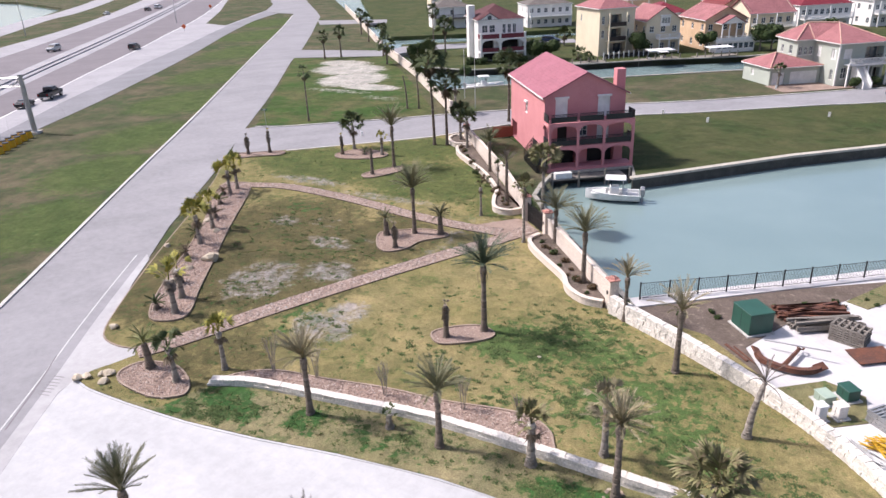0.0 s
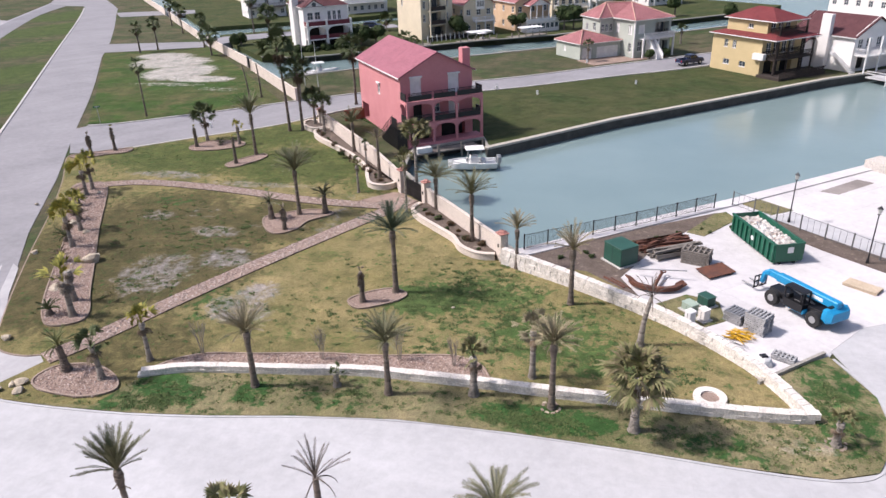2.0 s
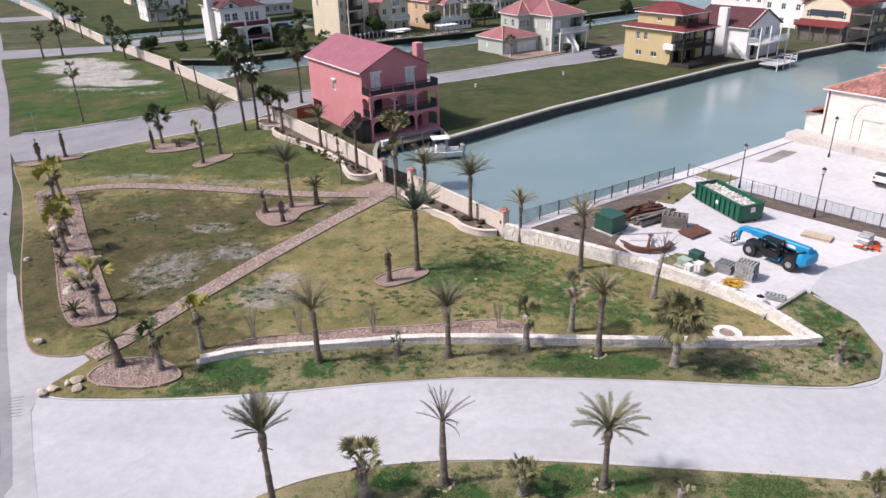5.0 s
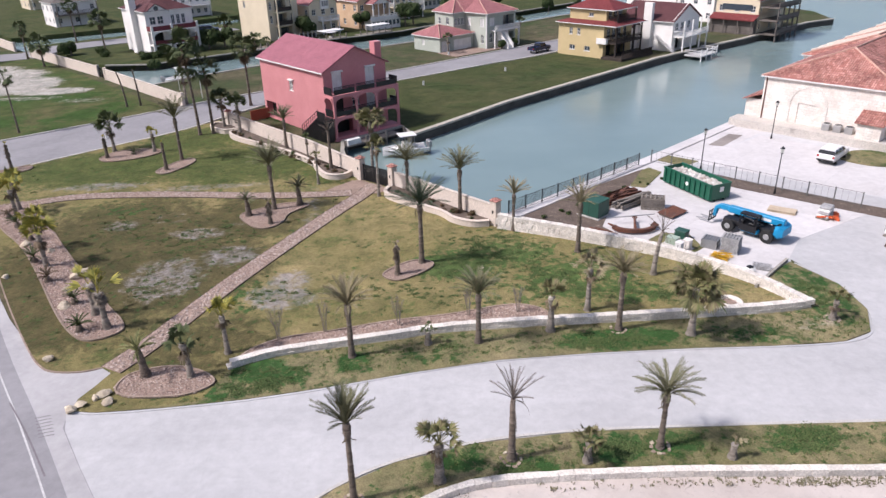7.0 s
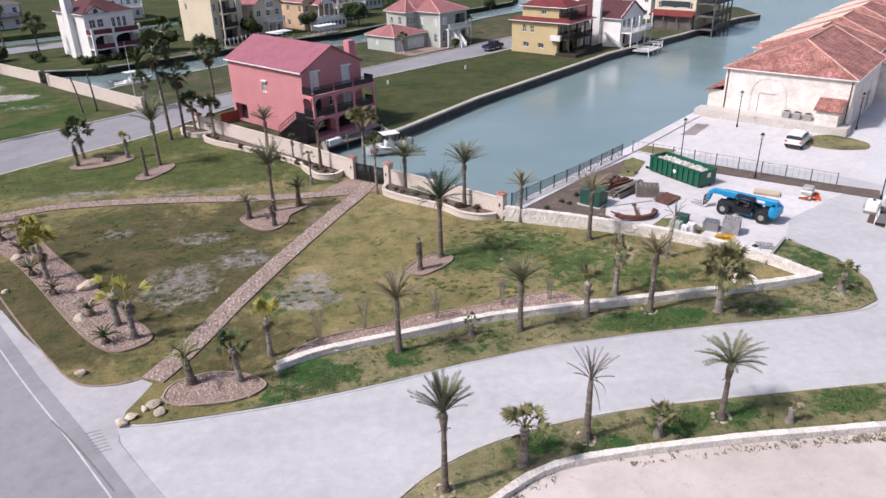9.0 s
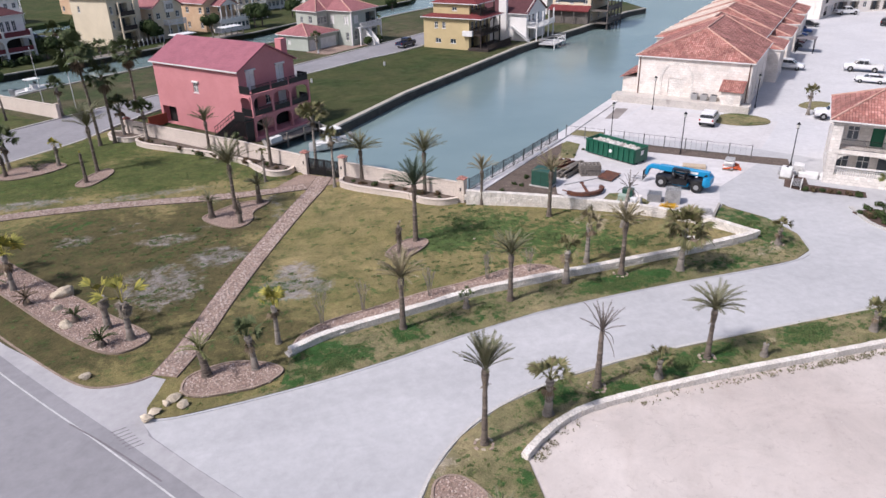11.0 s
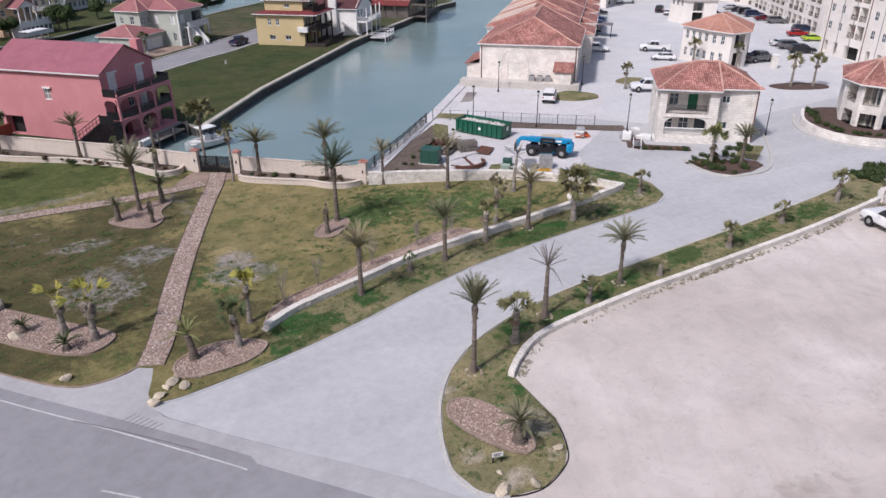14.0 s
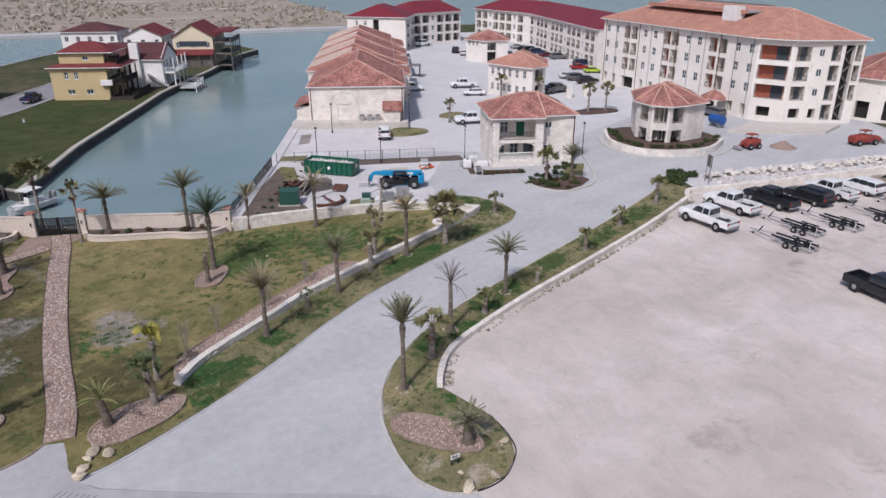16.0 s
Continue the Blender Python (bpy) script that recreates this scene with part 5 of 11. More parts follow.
def palm(x, y, h, kind, seed, label, z=0.08, lean=(0, 0), leaf=None, size=1.0, n=None, bark=None, r=0.2, droop=0.5, low=30, low_fan=12):
    t = thing("palm_tree", pose(x, y, z), label, "palm tree")
    rnd = random.Random(seed * 7 + 3)
    fat = 1.35 if kind in ("cycad",) else 1.0
    vs, fs, top = trunk_mesh(h, r * fat, r * (0.62 if kind != "cycad" else 0.95), lean, seed, {"date": 0.09, "fan": 0.09, "lattice": 0.14}.get(kind, 0.0))
    pyd("trunk", vs, fs, bark or (TRUNKG if kind in ("fan", "lattice") else TRUNK), t)
    if kind == "date":
        v, f = feather_crown(top, int((n or 34) * 1.3), 2.1 * size, seed, droop, (low, 88), 26, 0.019, 0.235, 0.5)
        pyd("crown", v, f, leaf or FROND_A, t, "arching feather fronds")
        v, f = feather_crown((top[0], top[1], top[2] - 0.1), 5, 1.25 * size, seed + 5, 1.3, (-75, -30), 16, 0.02, 0.2, 0.45)
        pyd("dead_fronds", v, f, FROND_DRY, t, "dry brown hanging fronds")
    elif kind == "deaddate":
        v, f = feather_crown(top, int((n or 13) * 1.5), 1.8 * size, seed, 0.35, (35, 88), 24, 0.014, 0.2, 0.42)
        v2, f2 = feather_crown(top, max(3, (n or 13) // 3), 1.7 * size, seed + 2, 0.9, (-70, 10), 22, 0.018, 0.14, 0.35)
        b = len(v)
        pyd("crown", v + v2, f + [tuple(i + b for i in q) for q in f2], FROND_DEAD, t, "sparse dry grey fronds")
    elif kind == "cycad":
        v, f = feather_crown(top, n or 28, 1.4 * size, seed, 0.7, (20, 85), 20, 0.026, 0.22, 0.55)
        pyd("crown", v, f, leaf or FROND_A, t, "short arching fronds")
    elif kind == "fan":
        v, f = fan_crown(top, n or 26, 0.85 * size, 0.72 * size, seed, (low_fan, 86), 13, twist=85 if leaf is FAN_Y else 50)
        pyd("crown", v, f, leaf or FAN_M, t, "fan leaves on long stalks")
        v, f = fan_crown((top[0], top[1], top[2] - 0.15), 6, 0.5 * size, 0.55 * size, seed + 9, (-80, -40), 9)
        pyd("dead_fronds", v, f, SKIRT, t, "brown dead leaf skirt")
    elif kind == "tallfan":
        v, f = fan_crown(top, n or 36, 0.95 * size, 0.85 * size, seed, (-40, 80), 11)
        pyd("crown", v, f, leaf or FAN_D, t, "round crown of dark fan leaves")
        v, f = fan_crown((top[0], top[1], top[2] - 0.5), 18, 0.5 * size, 0.75 * size, seed + 9, (-88, -60), 8)
        pyd("dead_fronds", v, f, SKIRT, t, "hanging brown leaf skirt")
    elif kind == "lattice":
        v, f = [], []
        for k in range(4):
            v2, f2 = fan_crown((top[0], top[1], top[2] - 0.05 - 0.2 * k), 14, 0.12, 0.42 * size, seed + k, (-55, 25), 6, 40)
            b = len(v)
            v, f = v + v2, f + [tuple(i + b for i in q) for q in f2]
        pyd("dead_fronds", v, f, STUMPG, t, "knob of cut grey leaf stubs")
        v, f = fan_crown(top, n or 7, 0.85 * size, 0.85 * size, seed + 1, (38, 88), 11, 38)
        pyd("crown", v, f, leaf or FAN_Y, t, "a few yellow-green upright leaves")
    elif kind == "stump":
        v, f = [], []
        for k in range(4):
            v2, f2 = fan_crown((top[0], top[1], h * (1.02 - 0.13 * k)), 9, 0.06, 0.62 * size, seed + k, (-86, -64), 7, 40, (0.0, 0.1))
            b = len(v)
            v, f = v + v2, f + [tuple(i + b for i in q) for q in f2]
        pyd("dead_fronds", v, f, STUMPG, t, "grey-brown dead leaf bases folded down")
        v, f = fan_crown(top, 4, 0.2 * size, 0.4 * size, seed + 1, (55, 88), 7, 35)
        pyd("crown", v, f, leaf or FAN_Y, t, "a few thin upright leaves")
    return t


PALMS = [
    # along the low park wall
    (-3.55, 37.0, 3.9, "date", 1, "feather palm with sun-bleached straw-green fronds on the verge", dict(leaf=FROND_MIX)),
    (4.88, 37.7, 3.7, "date", 2, "feather palm with drooping green fronds on the verge", dict()),
    (9.95, 38.5, 2.7, "fan", 3, "ragged upright fan palm half dead on the verge", dict(n=17, leaf=FAN_M, low_fan=30, size=1.05, r=0.24, bark=TRUNKG)),
    (14.6, 38.1, 4.4, "date", 4, "feather palm with full green crown beside the low wall", dict(leaf=FROND_MIX, size=0.9, droop=0.55)),
    (19.2, 36.9, 3.6, "fan", 5, "stout fan palm with a broad green crown on the verge", dict(size=1.42, n=58, r=0.24, low_fan=-30, leaf=FAN_M)),
    (29.6, 37.6, 1.5, "fan", 6, "small young fan palm on the verge corner", dict(size=0.8, n=14)),
    (1.5, 37.9, 1.0, "fan", 7, "tiny stunted fan palm by the low wall", dict(size=0.55, n=8, leaf=FAN_D)),
    (13.2, 40.9, 3.4, "fan", 8, "yellowing fan palm with dry drooping leaves on the lawn", dict(leaf=FROND_MIX, n=20, size=1.05, low_fan=15)),
    # lawn
    (1.8, 50.1, 5.2, "date", 9, "tall feather palm with a blue-green crown in a mulch bed", dict(size=1.3, n=46, r=0.22, leaf=FROND_B, droop=0.4, low=18)),
    (-0.25, 48.2, 2.6, "stump", 10, "dead trunk wrapped in brown leaf bases beside a tall palm", dict(leaf=STUMPG)),
    (15.0, 50.5, 4.4, "date", 11, "feather palm with thin dry crown by the yard wall", dict(leaf=FROND_MIX, n=22, size=1.0)),
    (19.8, 45.7, 3.6, "deaddate", 12, "nearly bare leaning palm with a smooth grey trunk", dict(lean=(0.12, 0.05), n=7, bark=TRUNKG, size=0.9)),
    (10.4, 55.6, 3.5, "date", 13, "small feather palm with dry crown at the wall end", dict(leaf=FROND_MIX, n=18, size=0.85, r=0.16)),
    (-11.8, 38.4, 2.9, "fan", 14, "slim palm with bright yellow leaves on the lawn", dict(leaf=FAN_Y, n=16, size=0.95, r=0.17, low_fan=32)),
    (-13.6, 35.9, 2.5, "fan", 15, "leaning fan palm in the oval gravel bed", dict(lean=(-0.08, 0.03), n=16, leaf=FAN_D)),
    (-16.5, 36.3, 1.9, "cycad", 16, "short palm with upright yellow-green fronds in the oval bed", dict(lean=(-0.1, 0.03), leaf=FAN_G, n=18, r=0.2)),
    (-21.0, 42.6, 2.9, "lattice", 17, "palm with checkered grey trunk and a few yellow leaves", dict(size=1.25, n=9, r=0.24)),
    (-22.5, 44.7, 2.6, "lattice", 18, "checkered grey palm trunk with sparse yellow leaves in gravel", dict(size=1.0, n=5, r=0.24)),
    (-29.6, 53.5, 3.0, "fan", 19, "yellow-green fan palm in the long gravel bed", dict(leaf=FAN_Y, n=24, size=1.35, low_fan=28)),
    (-31.4, 57.0, 2.8, "fan", 20, "yellow-green fan palm in the long gravel bed", dict(leaf=FAN_Y, n=18, size=1.15, low_fan=28)),
    (-37.5, 65.8, 2.8, "fan", 21, "yellowing fan palm at the end of the gravel bed", dict(leaf=FAN_Y, n=17, size=1.15, low_fan=28)),
    (-37.9, 67.4, 3.0, "fan", 22, "yellowing fan palm at the end of the gravel bed", dict(leaf=FAN_Y, n=17, size=1.15, low_fan=28)),
    (-12.0, 63.9, 4.6, "date", 23, "tall feather palm with grey-green crown in a mulch bed", dict(size=1.3, n=46)),
    (-9.6, 64.7, 1.9, "cycad", 24, "squat green feather palm in a mulch bed", dict(n=30, size=1.0)),
    (-14.3, 62.5, 1.7, "cycad", 25, "squat green feather palm in a mulch bed", dict(n=24, size=0.85)),
    (-11.9, 60.2, 2.2, "stump", 26, "ragged grey dead trunk in a mulch bed", dict(leaf=STUMPG)),
    (-25.3, 81.6, 5.2, "date", 27, "tall feather palm with thin grey-green crown", dict(size=1.4, leaf=FROND_A, n=40)),
    (-26.2, 78.1, 3.3, "stump", 28, "slender bare trunk with a tuft of leaves", dict(size=0.6)),
    (-34.9, 86.8, 3.2, "fan", 29, "dark green fan palm in a roadside bed", dict(leaf=FAN_D, n=38, size=1.5)),
    (-34.8, 83.9, 2.6, "stump", 30, "brown bare palm trunk in a roadside bed", dict()),
    (-29.6, 85.6, 2.4, "fan", 31, "small yellow-green fan palm in a roadside bed", dict(leaf=FAN_Y, n=10, size=0.8)),
    (-32.0, 85.0, 0.3, "cycad", 32, "low dark clump of fronds in a roadside bed", dict(n=14, size=0.7, leaf=FAN_D)),
    (-44.8, 81.0, 3.1, "stump", 33, "ragged brown palm trunk at the road corner", dict(size=0.9)),
    (-47.0, 79.2, 2.5, "stump", 34, "forked ragged brown palm trunk at the road corner", dict(size=1.1, leaf=STUMPG)),
    (-8.2, 70.7, 3.0, "fan", 35, "slim small fan palm beside the path", dict(n=9, size=0.6, r=0.13)),
    (-1.7, 66.1, 5.3, "fan", 36, "slim fan palm with a brown skirt by the gate", dict(n=22, size=0.95, r=0.14)),
    # planters
    (1.3, 66.2, 3.2, "date", 37, "feather palm in the canal-side planter", dict(size=1.15, n=40, droop=0.65)),
    (6.0, 59.6, 4.3, "date", 38, "feather palm in the canal-side planter", dict(size=1.15, n=38)),
    (-13.0, 83.3, 3.6, "date", 39, "feather palm in the long stucco planter", dict(size=0.95)),
    (-7.0, 74.4, 4.4, "deaddate", 40, "thin dying palm with hanging brown fronds in the planter", dict(n=12, size=0.8)),
    (-10.0, 78.9, 2.3, "fan", 48, "small thin fan palm in the long stucco planter", dict(n=10, size=0.6, leaf=FAN_D, r=0.12)),
    (-20.0, 91.4, 3.7, "fan", 41, "dark fan palm in the long planter", dict(leaf=FAN_D, n=34, size=1.3)),
    (-22.8, 95.0, 3.6, "fan", 42, "dark fan palm in the small planter", dict(leaf=FAN_D, n=34, size=1.35)),
    (-2.3, 72.5, 6.1, "fan", 49, "broad fan palm on the canal bank behind the gate", dict(n=44, size=1.35, r=0.18)),
    # tall fan palms
    (-25.6, 92.6, 11.4, "tallfan", 43, "very tall slim fan palm with brown skirt", dict(size=1.75, n=46, lean=(-0.05, 0.02))),
    (-23.9, 93.1, 8.4, "tallfan", 44, "tall slim fan palm with brown skirt", dict(size=1.45, n=42)),
    (-21.4, 108.5, 8.6, "tallfan", 45, "tall slim fan palm beside the side road", dict(size=1.6, n=42)),
    (-51.5, 98.0, 7.8, "tallfan", 46, "tall slim fan palm with a sparse brown crown", dict(size=0.8, n=18, leaf=FAN_D, r=0.13)),
    (-40.9, 111.0, 5.4, "bare", 47, "bare leaning dead palm trunk in the vacant lot", dict(lean=(-0.12, 0.03), r=0.15)),
    (-39.0, 111.6, 5.6, "bare", 50, "bare upright dead palm trunk in the vacant lot", dict(lean=(-0.04, 0.0), r=0.15)),
    (-31.6, 110.6, 4.2, "fan", 51, "fan palm at the end of the white wall", dict(leaf=FAN_D, n=28, size=1.2)),
    (-69.2, 149.4, 4.6, "tallfan", 52, "bushy fan palm at the end of the white wall", dict(size=1.6, n=44)),
    (-77, 160, 6.5, "tallfan", 53, "fan palm along the white wall", dict(size=1.2)),
    (-89.1, 152.3, 5.4, "tallfan", 54, "fan palm beside the cross street", dict(size=1.1)),
    (-86.5, 155.5, 6.2, "tallfan", 55, "fan palm beside the cross street", dict(size=1.1)),
    (-96, 182, 6.0, "tallfan", 56, "fan palm along the far wall", dict(size=1.3)),
    (-108, 196, 6.0, "tallfan", 57, "fan palm along the far wall", dict(size=1.3)),
    (-62.3, 164.9, 7.0, "tallfan", 58, "tall fan palm beside the white house", dict(size=1.6, n=42)),
    (-75, 182, 8.5, "tallfan", 59, "tall fan palm behind the canal wall", dict(size=1.3)),
    (-40.4, 188.2, 2.6, "fan", 77, "round green fan palm on the canal lawn", dict(n=40, size=1.6, leaf=FAN_D, low_fan=-20)),
    (-29.8, 167.2, 1.2, "fan", 78, "low green fan palm by the tall cream house", dict(n=36, size=1.4, leaf=FAN_D, low_fan=-10)),
    (-26.6, 164.6, 0.9, "fan", 79, "low green fan palm by the tall cream house", dict(n=30, size=1.1, leaf=FAN_D, low_fan=-10)),
    # median
    (-3.06, 24.3, 4.8, "date", 60, "slim feather palm with upright grey-green fronds on the median", dict(size=0.95, n=40, r=0.17, droop=0.3, low=38)),
    (1.25, 25.2, 2.4, "fan", 61, "ragged fan palm with a checkered grey trunk on the median", dict(n=20, size=1.05, r=0.24, low_fan=20, leaf=FAN_M, bark=TRUNKG)),
    (5.14, 26.35, 3.9, "deaddate", 62, "dead feather palm with a few dry fronds on the median", dict(n=13, size=1.0)),
    (9.05, 25.75, 1.35, "fan", 63, "small fan palm with a thick grey trunk on the median", dict(n=23, size=0.75, r=0.2)),
    (13.15, 26.35, 3.5, "date", 64, "feather palm with dense green crown on the median", dict(size=1.0, r=0.17, droop=0.75)),
    (16.6, 25.2, 0.9, "fan", 65, "stunted half-dead fan palm on the median", dict(n=6, size=0.5, r=0.19, leaf=FROND_MIX)),
    (25.4, 24.8, 1.5, "fan", 66, "small fan palm on the median", dict(n=22, size=0.75, r=0.2)),
    (33.8, 24.8, 1.3, "fan", 67, "small fan palm on the median", dict(n=21, size=0.7, r=0.2)),
    (43.0, 24.3, 2.2, "fan", 68, "small fan palm at the median's far end", dict(n=16, size=0.9, r=0.22)),
    (-5.2, 17.8, 1.3, "cycad", 69, "short thick-trunked palm in the island gravel bed", dict(size=1.15, n=34, r=0.24)),
    # development
    (42.6, 38.2, 3.0, "fan", 70, "bright green fan palm in the gatehouse bed", dict(n=30, size=1.3, leaf=FAN_G)),
    (45.7, 36.3, 3.0, "date", 71, "dark feather palm in the gatehouse bed", dict(size=0.95, leaf=FROND_A)),
    (85.5, 52.5, 4.0, "fan", 72, "fan palm on the traffic island", dict(size=1.1)),
    (88.4, 50.4, 4.0, "fan", 73, "fan palm on the traffic island", dict(size=1.1)),
    (64.0, 68.0, 3.0, "fan", 74, "fan palm by the far gatehouse", dict(size=0.9)),
    (88.0, 72.5, 3.6, "fan", 75, "fan palm by the far gatehouse", dict(size=1.0)),
    (91.5, 66.0, 3.4, "fan", 76, "fan palm by the far gatehouse", dict(size=1.0)),
]
for x, y, h, k, s, lb, kw in PALMS:
    palm(x, y, h, k, s, lb, 0.45 if 36 < s < 43 or s == 48 else 0.06, **kw)


# ---- buildings ----
def wall_bm(L, H, ops, z0=0.0, depth=0.18):
    """A wall along +x, outside towards -y, with openings (x0, x1, za, zb, d) recessed d metres."""
    bm = bmesh.new()
    ops = [tuple(round(v, 3) for v in o[:5]) for o in ops]
    L, H = round(L, 3), round(H, 3)
    xs = sorted({0.0, L, *[o[0] for o in ops], *[o[1] for o in ops]})
    zs = sorted({z0, H, *[o[2] for o in ops], *[o[3] for o in ops]})
    cache = {}

    def V(x, y, z):
        k = (round(x, 4), round(y, 4), round(z, 4))
        if k not in cache:
            cache[k] = bm.verts.new(k)
        return cache[k]

    for xa, xb in zip(xs, xs[1:]):
        for za, zb in zip(zs, zs[1:]):
            cx, cz = (xa + xb) / 2, (za + zb) / 2
            if not any(o[0] < cx < o[1] and o[2] < cz < o[3] for o in ops):
                bm.faces.new((V(xa, 0, za), V(xb, 0, za), V(xb, 0, zb), V(xa, 0, zb)))
    for a, b, c, d, dep in [o[:5] for o in ops]:
        bm.faces.new([bm.verts.new(p) for p in ((a, 0, c), (a, 0, d), (a, dep, d), (a, dep, c))])
        bm.faces.new([bm.verts.new(p) for p in ((b, 0, d), (b, 0, c), (b, dep, c), (b, dep, d))])
        bm.faces.new([bm.verts.new(p) for p in ((a, 0, d), (b, 0, d), (b, dep, d), (a, dep, d))])
        bm.faces.new([bm.verts.new(p) for p in ((b, 0, c), (a, 0, c), (a, dep, c), (b, dep, c))])
    # the wall's back, so that it has thickness
    t = depth + max([0.05] + [o[4] for o in ops])
    bm.faces.new([bm.verts.new(p) for p in ((L, t, z0), (0, t, z0), (0, t, H), (L, t, H))])
    bm.faces.new([bm.verts.new(p) for p in ((0, 0, H), (L, 0, H), (L, t, H), (0, t, H))])
    bmesh.ops.remove_doubles(bm, verts=bm.verts, dist=0.0005)
    return bm


MESHES = {}


def shared(key, make, material):
    if key not in MESHES:
        MESHES[key] = mesh_of(key[0], make(), material)
    return MESHES[key]


def child(name, me, parent, m):
    o = new(name, me)
    o.parent = parent
    o.matrix_basis = m
    return o


def lattice(xs, zs, gaps, y0, y1):
    """A flat frame of one piece: the cells between the cuts xs and zs, but for the gaps, y0 to y1 deep."""
    bm = bmesh.new()
    V = {}
    for y in (y0, y1):
        for i, x in enumerate(xs):
            for k, z in enumerate(zs):
                V[i, k, y] = bm.verts.new((x, y, z))
    full = lambda i, k: 0 <= i < len(xs) - 1 and 0 <= k < len(zs) - 1 and (i, k) not in gaps
    for i in range(len(xs) - 1):
        for k in range(len(zs) - 1):
            if not full(i, k):
                continue
            c = [(i, k), (i + 1, k), (i + 1, k + 1), (i, k + 1)]
            bm.faces.new([V[a, b, y0] for a, b in c])
            bm.faces.new([V[a, b, y1] for a, b in c[::-1]])
            for (a, b), n in (((0, 1), (i, k - 1)), ((1, 2), (i + 1, k)), ((2, 3), (i, k + 1)), ((3, 0), (i - 1, k))):
                if not full(*n):
                    bm.faces.new([V[(*c[b], y0)], V[(*c[a], y0)], V[(*c[a], y1)], V[(*c[b], y1)]])
    bmesh.ops.delete(bm, geom=[v for v in bm.verts if not v.link_faces], context="VERTS")
    return bm


def bars_of(w, h, z0, n, bar, rail, y0, y1, low=True):
    """A railing of one piece: a top rail, n bars and, if low, a bottom rail."""
    xs = []
    for i in range(n + 1):
        c = w * i / n
        xs += [max(0.0, c - bar / 2), min(w, c + bar / 2)]
    zs = [z0, z0 + rail, h - rail, h] if low else [z0, h - rail, h]
    mid = 1 if low else 0
    return lattice(xs, zs, {(i, mid) for i in range(1, len(xs) - 2, 2)}, y0, y1)


def window_at(parent, base, x, z, w, h, dep, glass, frame=WHITE, bars=True, sill=True):
    """A framed window in the opening with its low left corner at (x, z) of the wall at base."""
    def mk():
        f = 0.07
        xs = [0, f, w / 2 - 0.03, w / 2 + 0.03, w - f, w] if bars else [0, f, w - f, w]
        zs = [0, f, h / 2 - 0.03, h / 2 + 0.03, h - f, h] if bars and h > 1.2 else [0, f, h - f, h]
        return lattice(xs, zs, {(i, k) for i in range(1, len(xs) - 1, 2) for k in range(1, len(zs) - 1, 2)}, dep - 0.06, dep)
    k = (round(w, 2), round(h, 2), round(dep, 2))
    o = child("window", shared(("window", *k, frame.name, bars), mk, frame), parent, base @ pose(x, 0, z))
    child("pane", shared(("pane", *k, glass.name), lambda: bx(0.02, dep - 0.01, 0.02, w - 0.02, dep + 0.03, h - 0.02), glass), o, pose(0, 0, 0))
    if sill:
        child("sill", shared(("sill", round(w, 2), frame.name), lambda: bx(-0.06, -0.05, -0.08, w + 0.06, 0.02, 0.0), frame), o, pose(0, 0, 0))
    return o


def balcony_at(parent, base, x, z, w, h, dep, back, rail=BLACK, rh=1.05):
    """A recessed balcony: a back wall with a door and a railing in front."""
    o = child("balcony", shared(("balcony_back", w, h, dep, back.name), lambda: bx(0.01, dep - 0.02, 0.01, w - 0.01, dep + 0.05, h - 0.01), back), parent, base @ pose(x, 0, z))
    child("balcony_door", shared(("balcony_door", w, h, dep), lambda: bx(w * 0.5, dep - 0.07, 0.05, w * 0.88, dep - 0.025, min(2.15, h - 0.1)), GLASS), o, pose(0, 0, 0))
    child("railing", shared(("railing", w, rh, rail.name), lambda: bars_of(w - 0.04, rh, 0.1, max(4, int(w / 0.16)), 0.028, 0.05, 0.07, 0.1), rail), o, pose(0.02, 0, 0))
    return o


def poly_roof(poly, z, rise, over, ends, material, parent, ridge=True, thick=0.16, soffit=WHITE):
    """A hipped roof: each eave corner runs to the nearer end of the ridge."""
    P = offset_line(poly, -over, True)
    bm = bmesh.new()
    E = [Vector((x, y, z + rise)) for x, y in ends]
    near = [min(range(len(E)), key=lambda k: (Vector(p) - E[k].xy).length) for p in P]
    lo = [bm.verts.new((*p, z)) for p in P]
    lw = [bm.verts.new((*p, z - thick)) for p in P]
    tv = [bm.verts.new(e) for e in E]
    n = len(P)
    for i in range(n):
        j = (i + 1) % n
        a, b = near[i], near[j]
        bm.faces.new((lo[i], lo[j], tv[a]) if a == b else (lo[i], lo[j], tv[b], tv[a]))
        bm.faces.new((lw[i], lw[j], lo[j], lo[i]))
    bm.faces.new(lw[::-1])
    r = part("roof", bm, material, parent)
    if ridge:
        b = bmesh.new()
        for i in range(n):
            rod(b, (*P[i], z + 0.03), E[near[i]] + Vector((0, 0, 0.03)), 0.11, None, 6)
        for a, c in zip(E, E[1:]):
            rod(b, a + Vector((0, 0, 0.03)), c + Vector((0, 0, 0.03)), 0.13, None, 6)
        part("ridge_tiles", b, RIDGE, r, "pale ridge tiles")
    g = strip(P, -0.02, -0.1, z - thick, z - 0.02, True)
    part("gutter", g, soffit, r)
    return r


